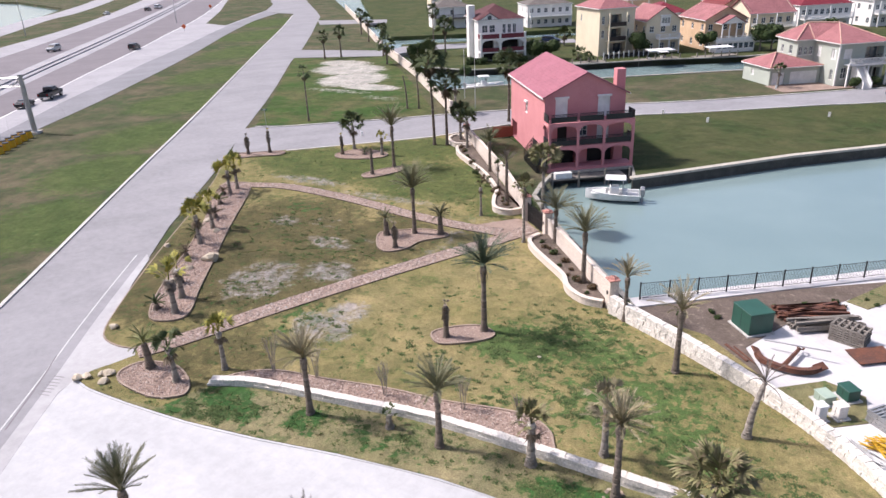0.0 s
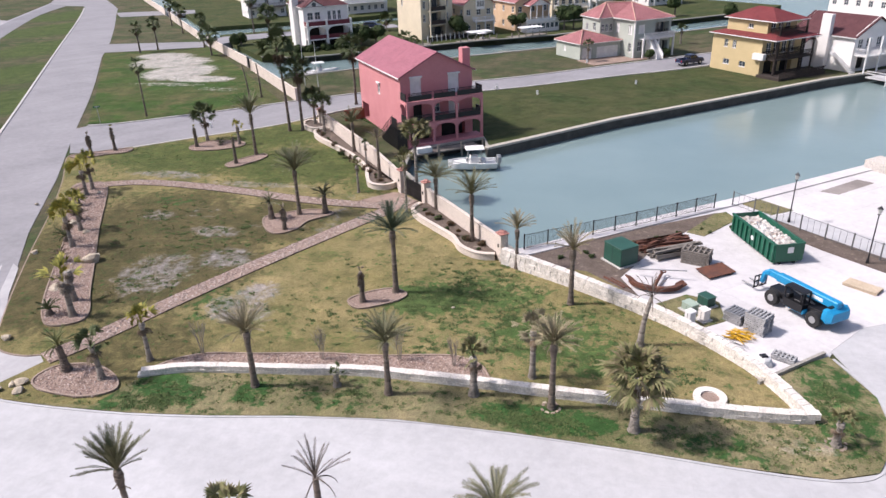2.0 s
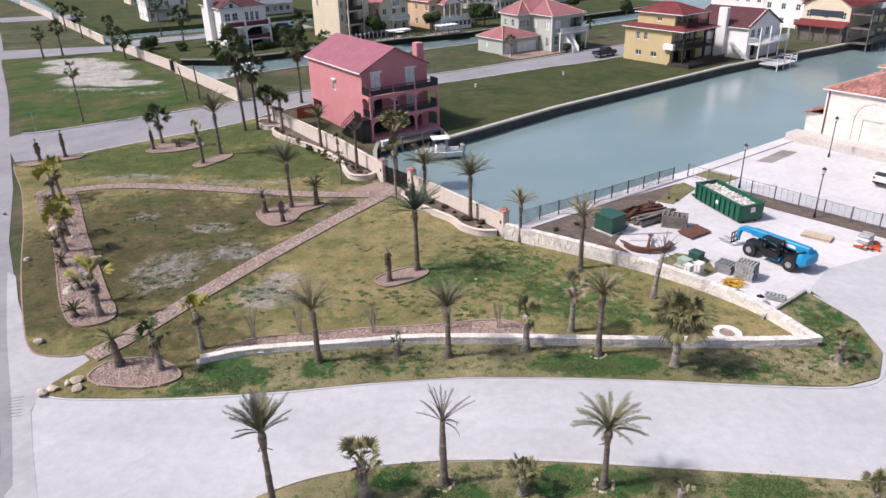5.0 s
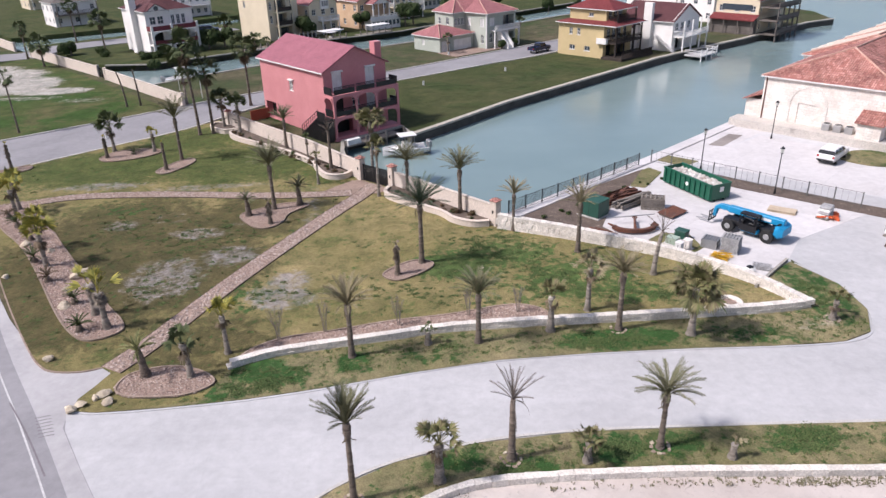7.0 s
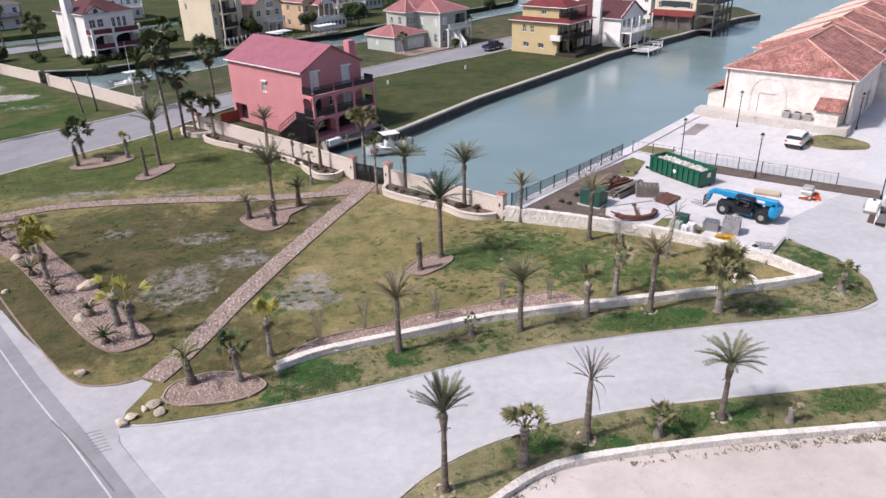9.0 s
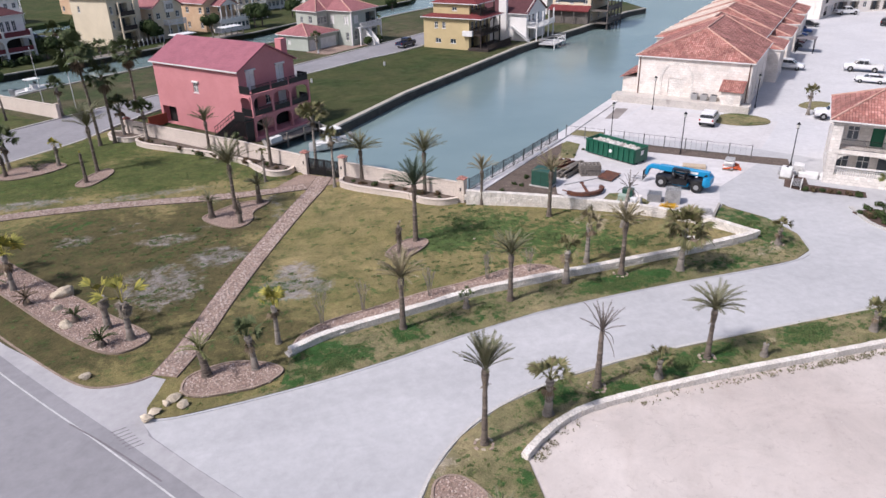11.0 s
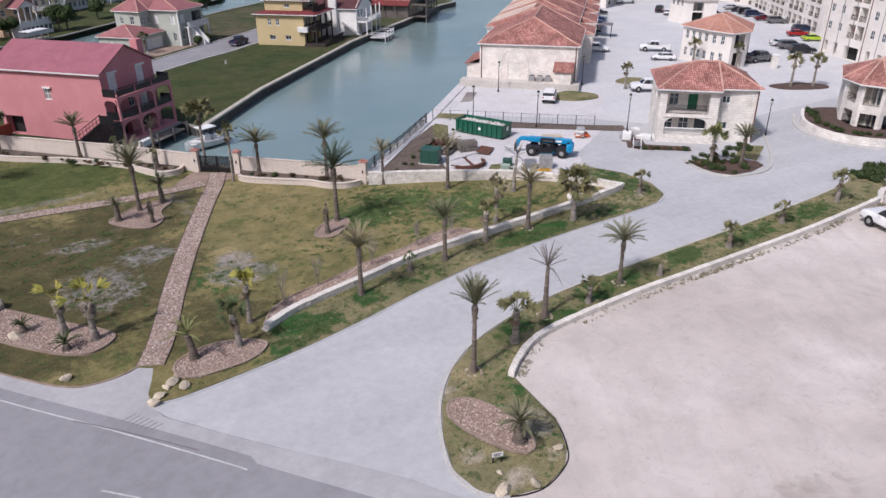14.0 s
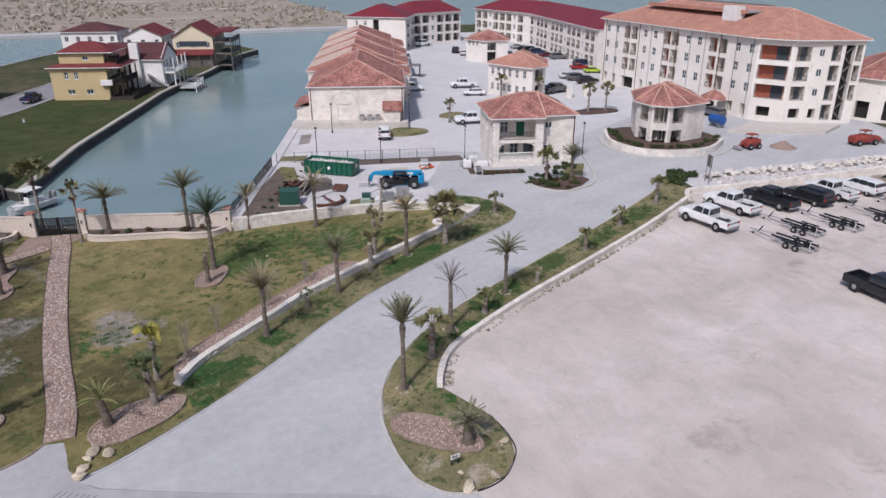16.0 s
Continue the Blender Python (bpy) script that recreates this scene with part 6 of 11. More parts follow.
def gable_roof(W, D, z, rise, over, material, parent, m, along="y", trim=WHITE):
    """A gabled roof over 0..W by 0..D with its ridge along y or x."""
    bm = bmesh.new()
    if along == "x":
        m = m @ pose(0, D, 0, 0, 0, -90)
        W, D = D, W
    o = over
    prof = [(-o, z - o * rise / (W / 2)), (W / 2, z + rise), (W + o, z - o * rise / (W / 2)), (W + o, z - 0.16 - o * rise / (W / 2)), (W / 2, z + rise - 0.18), (-o, z - 0.16 - o * rise / (W / 2))]
    rows = [[bm.verts.new((x, y, h)) for x, h in prof] for y in (-o, D + o)]
    for k in range(6):
        bm.faces.new((rows[0][k], rows[0][(k + 1) % 6], rows[1][(k + 1) % 6], rows[1][k]))
    for r in rows:
        bm.faces.new((r[0], r[1], r[4], r[5]))
        bm.faces.new((r[1], r[2], r[3], r[4]))
    bmesh.ops.recalc_face_normals(bm, faces=bm.faces)
    r = part("roof", bm, material, parent, "", False, m)
    b = bmesh.new()
    for x in (-o - 0.06, W + o):
        box(b, x, -o, z - 0.2 - o * rise / (W / 2), x + 0.06, D + o, z - 0.04 - o * rise / (W / 2))
    part("gutter", b, trim, r)
    return r


def edges_of(poly):
    for a, b in zip(poly, poly[1:] + poly[:1]):
        d = Vector(b) - Vector(a)
        yield pose(a[0], a[1], 0, 0, 0, math.degrees(math.atan2(d.y, d.x))), d.length


def gable_end(W, z, rise, material, parent, m):
    bm = bmesh.new()
    f = [bm.verts.new(p) for p in ((0, 0, z), (W, 0, z), (W / 2, 0, z + rise))]
    g = [bm.verts.new(p) for p in ((0, 0.2, z), (W, 0.2, z), (W / 2, 0.2, z + rise))]
    bm.faces.new(f)
    bm.faces.new(g[::-1])
    for i in range(3):
        bm.faces.new((f[i], g[i], g[(i + 1) % 3], f[(i + 1) % 3]))
    bmesh.ops.recalc_face_normals(bm, faces=bm.faces)
    return part("gable", bm, material, parent, "", False, m)


def rect(W, D):
    return [(0, 0), (W, 0), (W, D), (0, D)]


def walls(parent, poly, H, material, spec, z0=0.0, glass=GLASS, frame=WHITE, wallname="wall"):
    """Walls along a ccw outline; spec[i] lists ("w"|"b"|"d"|"h", x, z, w, h) for edge i."""
    for i, (m, L) in enumerate(edges_of(poly)):
        items = [s for s in spec.get(i, []) if s[1] + s[3] <= L and s[2] + s[4] <= H]
        dep = {"w": 0.14, "b": 1.3, "d": 0.16, "h": 1.0}
        ops = [(s[1], s[1] + s[3], s[2], s[2] + s[4], dep[s[0]]) for s in items]
        w = part(wallname, wall_bm(L, H, ops, z0), material, parent, "", False, m)
        for s in items:
            if s[0] == "w":
                window_at(parent, m, *s[1:5], 0.14, s[5] if len(s) > 5 else glass, frame)
            elif s[0] == "b":
                balcony_at(parent, m, *s[1:5], 1.3, s[5] if len(s) > 5 else GREYWALL)
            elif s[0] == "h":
                # black sheet closing the recess; its colour stands for the room's shade
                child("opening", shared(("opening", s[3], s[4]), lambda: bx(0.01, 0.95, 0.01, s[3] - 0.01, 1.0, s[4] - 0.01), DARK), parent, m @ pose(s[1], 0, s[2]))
            else:
                child("door", shared(("door", s[3], s[4], (s[5] if len(s) > 5 else WHITE).name), lambda: bx(0.02, 0.1, 0.0, s[3] - 0.02, 0.16, s[4] - 0.02), s[5] if len(s) > 5 else WHITE), parent, m @ pose(s[1], 0, s[2]))


def grid_windows(L, H, cols, floors, w=1.0, h=1.3, sill=0.9, storey=3.0, margin=1.0, kind="w", z0=0.0):
    out = []
    for f in range(floors):
        for c in range(cols):
            x = margin + (L - 2 * margin - w) * (c / max(1, cols - 1) if cols > 1 else 0.5)
            out.append((kind, x, z0 + f * storey + sill, w, h))
    return out


def deck(parent, x0, y0, x1, y1, z, posts, material, rail=WHITE, top=None, front=True):
    """A raised deck: floor, posts, and a baluster railing round its open sides; an optional roof edge."""
    f = part("deck_floor", bx(x0, y0, z - 0.22, x1, y1, z), material, parent)
    n = len(posts)
    pm = None
    for (px_, py_) in posts:
        zt = top or z + 1.05
        part("post", bx(px_ - 0.11, py_ - 0.11, 0, px_ + 0.11, py_ + 0.11, zt), material if rail is not WHITE else WHITE, parent)
    for (ax, ay), (bx_, by_) in (((x0, y0), (x1, y0)), ((x0, y1), (x0, y0)), ((x1, y0), (x1, y1))):
        L = math.hypot(bx_ - ax, by_ - ay)
        part("deck_railing", bars_of(L, 1.05, 0.08, max(2, int(L / 0.22)), 0.05, 0.08, -0.03, 0.03), rail, f, "", False, pose(ax, ay, z, 0, 0, math.degrees(math.atan2(by_ - ay, bx_ - ax))))
    return f


# --- the pink three-storey house ---
def arch_panel(x0, x1, zbase, ztop, y, thick=0.22, drop=0.75):
    """The wall above an arch between two posts."""
    bm = bmesh.new()
    n, c = 12, (x0 + x1) / 2
    rows = []
    for i in range(n + 1):
        x = x0 + (x1 - x0) * i / n
        u = (x - c) / ((x1 - x0) / 2)
        zl = ztop - drop + (drop - 0.12) * math.sqrt(max(0, 1 - abs(u) ** 2.4))
        rows.append([bm.verts.new((x, y, zl)), bm.verts.new((x, y, ztop)), bm.verts.new((x, y + thick, ztop)), bm.verts.new((x, y + thick, zl))])
    for a, b in zip(rows, rows[1:]):
        for k in range(4):
            bm.faces.new((a[k], a[(k + 1) % 4], b[(k + 1) % 4], b[k]))
    bm.faces.new(rows[0])
    bm.faces.new(rows[-1][::-1])
    bmesh.ops.recalc_face_normals(bm, faces=bm.faces)
    return bm


ph = thing("pink_house", pose(-8.2, 88.4, 0, 0, 0, 36.87), "three-storey pink stucco house with arched balconies and rose roof", "house")
PW, PD, PE = 9.9, 16.3, 8.65
# the DARK door is a black panel painting a shaded doorway
walls(ph, rect(PW, PD), PE, PINK, {
    0: [("w", 1.3, 5.9, 1.5, 2.3, WHITE), ("w", 6.5, 5.9, 1.5, 2.3, WHITE), ("d", 1.6, 2.95, 1.2, 2.1, DARK), ("w", 6.5, 3.0, 1.5, 2.1, WHITE), ("w", 4.2, 3.6, 1.1, 1.4), ("h", 1.0, 0.1, 3.0, 2.2), ("h", 5.4, 0.1, 3.4, 2.2)],
    1: [("w", 3, 6.3, 1.0, 1.4), ("w", 9, 6.3, 1.0, 1.4)], 3: [("w", 7.6, 5.0, 0.95, 1.35, GLASSL), ("h", 0.5, 0.1, 2.8, 2.4)]})
part("shutter_hood", bx(5.75 + 1.9, -0.25, 6.35, 5.75 + 3.05, 0.0, 6.55), WHITE, ph, "", False, pose(0, PD, 0, 0, 0, -90))
for x in (1.2, 6.4):
    part("shutter_hood", bx(x, -0.22, 8.2, x + 1.7, 0.02, 8.42, 0.02), WHITE, ph, "white roller shutter box")
for side, yy in ((0, 0.0), (2, PD - 0.2)):
    gable_end(PW, PE, 2.5, PINK, ph, pose(0, yy, 0))
gable_roof(PW, PD, PE + 0.05, 2.5, 0.35, PINKROOF, ph, pose(0, 0, 0), "y")
part("chimney", bx(PW - 0.75, 1.2, 6, PW + 0.35, 2.3, 11.0, 0.03), PINK, ph)
BD = 1.95
for z in (0.35, 2.95, 5.75):
    part("balcony_floor", bx(-0.05, -BD, z - 0.25, PW + 0.55, 0.0, z), PINK, ph)
posts_x = [0.12, 3.55, 6.75, PW + 0.4]
for x in posts_x:
    part("balcony_post", bx(x - 0.15, -BD - 0.02, -0.8, x + 0.15, -BD + 0.26, 5.55), PINK, ph)
for (a, b) in zip(posts_x, posts_x[1:]):
    for zt in (2.7, 5.5):
        part("arch", arch_panel(a + 0.15, b - 0.15, 0, zt, -BD), PINK, ph)
    for zf, mt in ((5.75, BLACK), (2.95, BLACK)):
        g = bmesh.new()
        box(g, a + 0.15, -BD + 0.08, zf + 0.95, b - 0.15, -BD + 0.16, zf + 1.03)
        box(g, a + 0.15, -BD + 0.1, zf + 0.08, b - 0.15, -BD + 0.14, zf + 0.72)
        box(g, a + 0.15, -BD + 0.09, zf + 0.8, b - 0.15, -BD + 0.15, zf + 0.86)
        part("balcony_railing", g, BLACK, ph, "black mesh balcony railing")
for xs_ in (-0.05, PW + 0.5):
    for zf in (5.75, 2.95):
        part("balcony_railing", bx(xs_ - 0.04, -BD + 0.2, zf + 0.08, xs_ + 0.04, -0.02, zf + 1.0), BLACK, ph)
    part("arch", arch_panel(-BD + 0.2, -0.02, 0, 2.7, 0), PINK, ph, "", False, pose(xs_ + 0.1, 0, 0, 0, 0, 90))
    part("arch", arch_panel(-BD + 0.2, -0.02, 0, 5.5, 0), PINK, ph, "", False, pose(xs_ + 0.1, 0, 0, 0, 0, 90))
part("plinth", bx(-0.2, -BD - 0.25, -1.6, PW + 0.6, 0, 0.1), PINK, ph)
st = bmesh.new()
for i in range(14):
    box(st, -1.35, 3.9 - i * 0.3, 0.2 + i * 0.2, -0.05, 4.25 - i * 0.3, 0.26 + i * 0.2)
for x in (-1.35, -0.1):
    for i in range(14):
        box(st, x, 3.95 - i * 0.3, 0.0 + i * 0.2, x + 0.06, 4.27 - i * 0.3, 0.25 + i * 0.2)
part("outer_stair", st, BLACK, ph, "black timber outer stair")
sr = bmesh.new()
rod(sr, (-1.35, 4.2, 1.2), (-1.35, -0.2, 4.0), 0.05, None, 4)
rod(sr, (-1.35, 4.2, 0.75), (-1.35, -0.2, 3.55), 0.04, None, 4)
for i in range(8):
    rod(sr, (-1.35, 4.1 - i * 0.58, 0.2 + i * 0.38), (-1.35, 4.1 - i * 0.58, 1.25 + i * 0.38), 0.04, None, 4)
part("stair_railing", sr, BLACK, ph)
part("stair_landing", bx(-1.45, -BD, 2.7, 0.0, 0.1, 2.92), BLACK, ph)
for i in range(26):
    y = -BD + i * 0.215
    part("screen_slat", bx(-1.46, y, 0.0, -1.41, y + 0.13, min(3.0, 3.0 - (y + 0.1) * 0.675)), BLACK, ph, "black stair screen slat")
part("landing_railing", bx(-1.46, -BD, 2.92, -1.4, -0.1, 3.9), BLACK, ph)
part("lattice_screen", bx(-1.4, -BD + 0.1, 0.0, -0.1, -BD + 0.16, 2.6), BLACK, ph)
part("yard_fence", bx(-3.0, PD - 1.0, 0, 0.0, PD - 0.9, 1.5), REDPANEL, ph, "low dark red fence")
dk = thing("dock", pose(-8.2, 88.4, 0, 0, 0, 36.87), "grey timber boat dock below the pink house", "dock")
part("dock_deck", bx(-0.6, -4.4, -0.35, 8.6, -BD - 0.3, -0.2), DECK, dk)
for x in (0.8, 4.0, 7.2, 10.2):
    part("mooring_pile", rod(bmesh.new(), (x - 1.0, -4.3, -3.0), (x - 1.0, -4.3, 0.6), 0.14), DECK, dk)
db = bmesh.new()
box(db, 0.2, -4.2, -0.2, 2.2, -3.5, 0.45)
part("dock_locker", db, WHITE, dk, "white dock locker")


def boat(m, L=7.0):
    t = thing("motor_boat", m, "white centre-console motor boat with a hard top, moored", "boat")
    bm = bmesh.new()
    n, prev, rows = 12, None, []
    for i in range(n + 1):
        u = i / n
        w = 1.2 * (1 - max(0, (u - 0.45) / 0.55) ** 2.2)
        w = max(w, 0.02)
        zt = 0.75 + 0.35 * u * u
        x = -L / 2 + L * u
        rows.append([bm.verts.new(p) for p in ((x, -w, zt), (x, -w * 0.82, zt), (x, -w * 0.75, zt - 0.35), (x, w * 0.75, zt - 0.35), (x, w * 0.82, zt), (x, w, zt), (x, w * 0.72, 0.05), (x, 0, -0.35 + 0.35 * u ** 3), (x, -w * 0.72, 0.05))])
    for a, b in zip(rows, rows[1:]):
        for k in range(9):
            bm.faces.new((a[k], b[k], b[(k + 1) % 9], a[(k + 1) % 9]))
    bm.faces.new(rows[0])
    bmesh.ops.recalc_face_normals(bm, faces=bm.faces)
    part("hull", bm, WHITE, t)
    part("foredeck", bx(0.7, -0.85, 0.7, 2.3, 0.85, 0.82, 0.05), WHITE, t)
    part("cockpit_floor", bx(-L / 2 + 0.2, -0.9, 0.42, 0.7, 0.9, 0.5), WHITE, t)
    part("console", bx(-0.7, -0.45, 0.4, 0.3, 0.45, 1.5, 0.08), WHITE, t)
    part("windscreen", bx(0.1, -0.42, 1.5, 0.2, 0.42, 1.95), CARGLASS, t)
    part("hard_top", bx(-1.4, -0.9, 2.35, 0.8, 0.9, 2.45, 0.03), WHITE, t)
    for x in (-1.1, 0.5):
        for y in (-0.7, 0.7):
            part("top_post", rod(bmesh.new(), (x, y, 0.6), (x, y * 0.95, 2.36), 0.03), STEEL, t)
    part("seat", bx(-1.6, -0.5, 0.4, -1.0, 0.5, 1.05, 0.06), WHITE, t)
    for y in (-0.35, 0.35):
        ob = part("outboard_motor", bx(-L / 2 - 0.55, y - 0.2, 0.5, -L / 2 - 0.05, y + 0.2, 1.35, 0.08), STEEL, t)
        part("motor_leg", bx(-L / 2 - 0.4, y - 0.07, -0.5, -L / 2 - 0.2, y + 0.07, 0.5), STEEL, ob)
    return t


boat(pose(1.6, 83.7, -1.05, 0, 0, 195), 5.8)


# --- the long stone row along the canal ---
def stone_row():
    t = thing("stone_row_building", pose(48.3, 85.3, 0, 0, 0, -49.8), "long pale limestone building row with red tile roofs", "building")
    W, D = 15.6, 18.0
    poly = rect(W, D)
    walls(t, poly, 6.5, LIME, {0: [("d", 4.6, 1.0, 2.2, 2.6, LIMEW)], 1: [("w", 3, 1.4, 1.1, 1.9), ("w", 7, 1.4, 1.1, 1.9), ("h", 11, 0.4, 2.4, 2.6)]})
    poly_roof(poly, 6.5, 3.3, 0.45, [(W / 2, 6.8), (W / 2, D + 4)], TILE, t)
    a = bmesh.new()
    for i in range(24):
        a0, a1 = math.pi * i / 24, math.pi * (i + 1) / 24
        for r0, r1 in ((2.05, 2.4),):
            q = [(5.7 - r * math.cos(x), y, 3.5 + r * math.sin(x)) for y in (-0.07, 0.02) for r in (r0, r1) for x in (a0, a1)]
            v = [a.verts.new(p) for p in q]
            for f in ((0, 1, 3, 2), (4, 6, 7, 5), (0, 4, 5, 1), (2, 3, 7, 6)):
                a.faces.new([v[k] for k in f])
    bmesh.ops.recalc_face_normals(a, faces=a.faces)
    for x in (3.3, 7.75):
        box(a, x, -0.07, 1.0, x + 0.35, 0.02, 3.5)
    part("blind_arch", a, LIMEW, t, "raised stone arch moulding")
    part("downpipe", bx(0.25, -0.12, 0.9, 0.37, 0.0, 6.4), RUST, t)
    part("downpipe", bx(W - 0.35, -0.12, 0.9, W - 0.23, 0.0, 6.4), RUST, t)
    # lean-to on the canal side and the porch
    part("lean_to", bx(-2.2, 0.6, 0.3, 0.0, 8.5, 3.2), LIME, t)
    lr = bmesh.new()
    v = [lr.verts.new(p) for p in ((-2.6, 0.2, 3.15), (0, 0.2, 4.2), (0, 9, 4.2), (-2.6, 9, 3.15), (-2.6, 0.2, 3.0), (0, 0.2, 4.0), (0, 9, 4.0), (-2.6, 9, 3.0))]
    for f in ((0, 3, 2, 1), (4, 5, 6, 7), (0, 1, 5, 4), (3, 7, 6, 2), (0, 4, 7, 3)):
        lr.faces.new([v[k] for k in f])
    bmesh.ops.recalc_face_normals(lr, faces=lr.faces)
    part("lean_to_roof", lr, TILE, t)
    part("porch", bx(12.3, -2.2, 0.0, 14.9, 0.0, 3.0), LIME, t)
    part("porch_door", bx(13.0, -2.24, 0.9, 14.1, -2.19, 2.8), LIMEW, t)
    pr = bmesh.new()
    v = [pr.verts.new(p) for p in ((12.0, -2.5, 2.95), (15.2, -2.5, 2.95), (15.2, 0, 4.0), (12.0, 0, 4.0), (12.0, -2.5, 2.8), (15.2, -2.5, 2.8), (15.2, 0, 3.85), (12.0, 0, 3.85))]
    for f in ((0, 1, 2, 3), (4, 7, 6, 5), (0, 4, 5, 1), (1, 5, 6, 2), (3, 7, 4, 0)):
        pr.faces.new([v[k] for k in f])
    part("porch_roof", pr, TILE, t)
    # plinth towards the parking
    part("plinth", bx(-2.8, -2.6, -0.3, 16.2, 0.0, 1.0), PLINTH, t)
    # the row going on behind
    y = D
    for k, (w0, w1, dd, h) in enumerate(((-1.8, 14.2, 14, 6.4), (-1.8, 14.2, 16, 6.4), (-1.8, 14.2, 16, 6.4), (-1.8, 14.0, 18, 6.4))):
        p = [(w0, y + 0.05), (w1, y + 0.05), (w1, y + dd), (w0, y + dd)]
        walls(t, p, h, LIME, {1: grid_windows(dd, h, 4, 1, 1.2, 1.8, 1.2), 3: grid_windows(dd, h, 4, 1, 1.2, 1.8, 1.2)})
        c = (w0 + w1) / 2
        poly_roof(p, h, 3.0, 0.4, [(c, y + 3.5), (c, y + dd - 3.5)], TILE, t)
        for s in (0.27, 0.5, 0.73):
            part("roof_rib", rod(bmesh.new(), (w0 - 0.35, y + dd * s, h + 0.08), (c, y + dd * s, h + 3.02), 0.14, None, 6), STUCCO, t, "pale mortar rib on the roof slope")
        # street-side wing
        q = [(w1, y + 2), (w1 + 3.0, y + 2), (w1 + 3.0, y + dd - 3), (w1, y + dd - 3)]
        walls(t, q, 5.2, LIME, {1: grid_windows(dd - 5, 5, 3, 1, 1.3, 2.0, 1.0)})
        poly_roof(q, 5.2, 1.3, 0.4, [(w1 - 1, y + 4), (w1 - 1, y + dd - 5)], TILE, t)
        y += dd
    return t


stone_row()
for x in (8.6, 9.9, 11.2):
    u = thing("air_conditioner", pose(48.3, 85.3, 0, 0, 0, -49.8) @ pose(x, -0.75, 1.0), "grey outdoor air-conditioning unit on the plinth", "air conditioner", "air conditioners at the stone building")
    part("casing", bx(-0.45, -0.4, 0, 0.45, 0.4, 0.85, 0.03), STEEL, u)
    part("fan_grille", rod(bmesh.new(), (0, 0, 0.85), (0, 0, 0.9), 0.36, None, 16), BLACK, u)


# --- gatehouses ---
def gatehouse_a():
    t = thing("gatehouse", pose(45.2, 48.1, 0, 0, 0, -47), "two-storey pale stone gatehouse with red tile roof and balcony", "gatehouse")
    # stair wing, set back, without balconies
    walls(t, [(6.9, 0.75), (11.7, 0.75), (11.7, 9.6), (6.9, 9.6)], 6.55, LIMEW, {0: [("w", 0.7, 4.8, 0.95, 0.85), ("w", 0.6, 1.6, 1.1, 0.9)], 1: [("w", 2, 4.5, 0.9, 1.2), ("w", 6, 4.5, 0.9, 1.2)], 2: []})
    walls(t, [(0.3, 1.6), (7.0, 1.6), (7.0, 9.6), (0.3, 9.6)], 6.55, LIMEW,
          {0: [("w", 1.3, 4.15, 1.1, 1.9), ("d", 3.5, 3.65, 1.15, 2.4, GREENDOOR), ("w", 0.8, 1.2, 1.2, 1.6), ("w", 2.7, 1.2, 1.2, 1.6), ("d", 4.6, 1.0, 1.3, 2.0, GLASS)], 3: [("w", 2, 4.2, 0.9, 1.5), ("w", 5, 4.2, 0.9, 1.5), ("w", 3, 1.2, 0.9, 1.5)]})
    # loggia: corner piers, floors, arch, balustrade
    for x0, x1 in ((0.2, 1.1), (6.0, 7.1)):
        part("pier", bx(x0, -0.55, -0.2, x1, 0.35, 6.5, 0.03), LIMEW, t)
    part("loggia_floor", bx(0.3, -0.5, 3.25, 7.0, 1.6, 3.6), LIMEW, t)
    part("arch", arch_panel(1.1, 6.0, 0, 3.3, -0.5, 0.35, 0.75), LIMEW, t)
    part("loggia_base", bx(0.3, -0.52, -0.2, 7.0, 1.6, 0.95), LIMEW, t)
    part("lintel", bx(0.3, -0.45, 6.05, 7.0, 0.2, 6.5), LIMEW, t)
    part("ledge", bx(0.15, -0.6, 3.2, 7.15, -0.5, 3.32), LIMEW, t)
    b = bmesh.new()
    box(b, 1.1, -0.4, 1.75, 6.0, -0.2, 1.85)
    bal = part("balustrade", b, WHITE, t, "white turned balustrade")
    for k in range(24):
        x = 1.2 + k * 4.7 / 23
        child("baluster", shared(("gate_baluster",), lambda: rod(bmesh.new(), (0, 0, 0.95), (0, 0, 1.76), 0.055, 0.04, 6), WHITE), bal, pose(x, -0.3, 0))
    part("railing", bars_of(4.9, 4.65, 3.6, 36, 0.022, 0.05, -0.34, -0.31), BLACK, t, "thin black balcony railing", False, pose(1.1, 0, 0))
    part("downpipe", bx(11.55, 0.6, 0.2, 11.68, 0.73, 6.4), RUST, t)
    poly_roof([(0.2, -0.55), (7.1, -0.55), (7.1, 0.75), (11.7, 0.75), (11.7, 9.6), (0.2, 9.6)], 6.6, 2.3, 0.5, [(4.4, 4.6), (7.4, 5.2)], TILE, t)
    return t


gatehouse_a()
G2 = [(76.6, 41.0), (69.9, 37.6), (68.0, 34.6), (68.6, 32.1), (71.2, 30.5), (74.8, 29.0), (82.0, 33.6)]


def polyhouse(name, poly, H, label, spec, ends, rise, roof=TILE, wall=LIMEW, over=0.5):
    t = thing(name, pose(0, 0, 0), label, "gatehouse")
    walls(t, poly, H, wall, spec)
    poly_roof(poly, H, rise, over, ends, roof, t)
    return t


def bay(L):
    m = (L - 1.9) / 2 if L > 2.4 else 0.3
    w = L - 2 * m
    return [("b", m, 3.55, w, 2.3), ("b", m, 0.8, w, 1.75)]


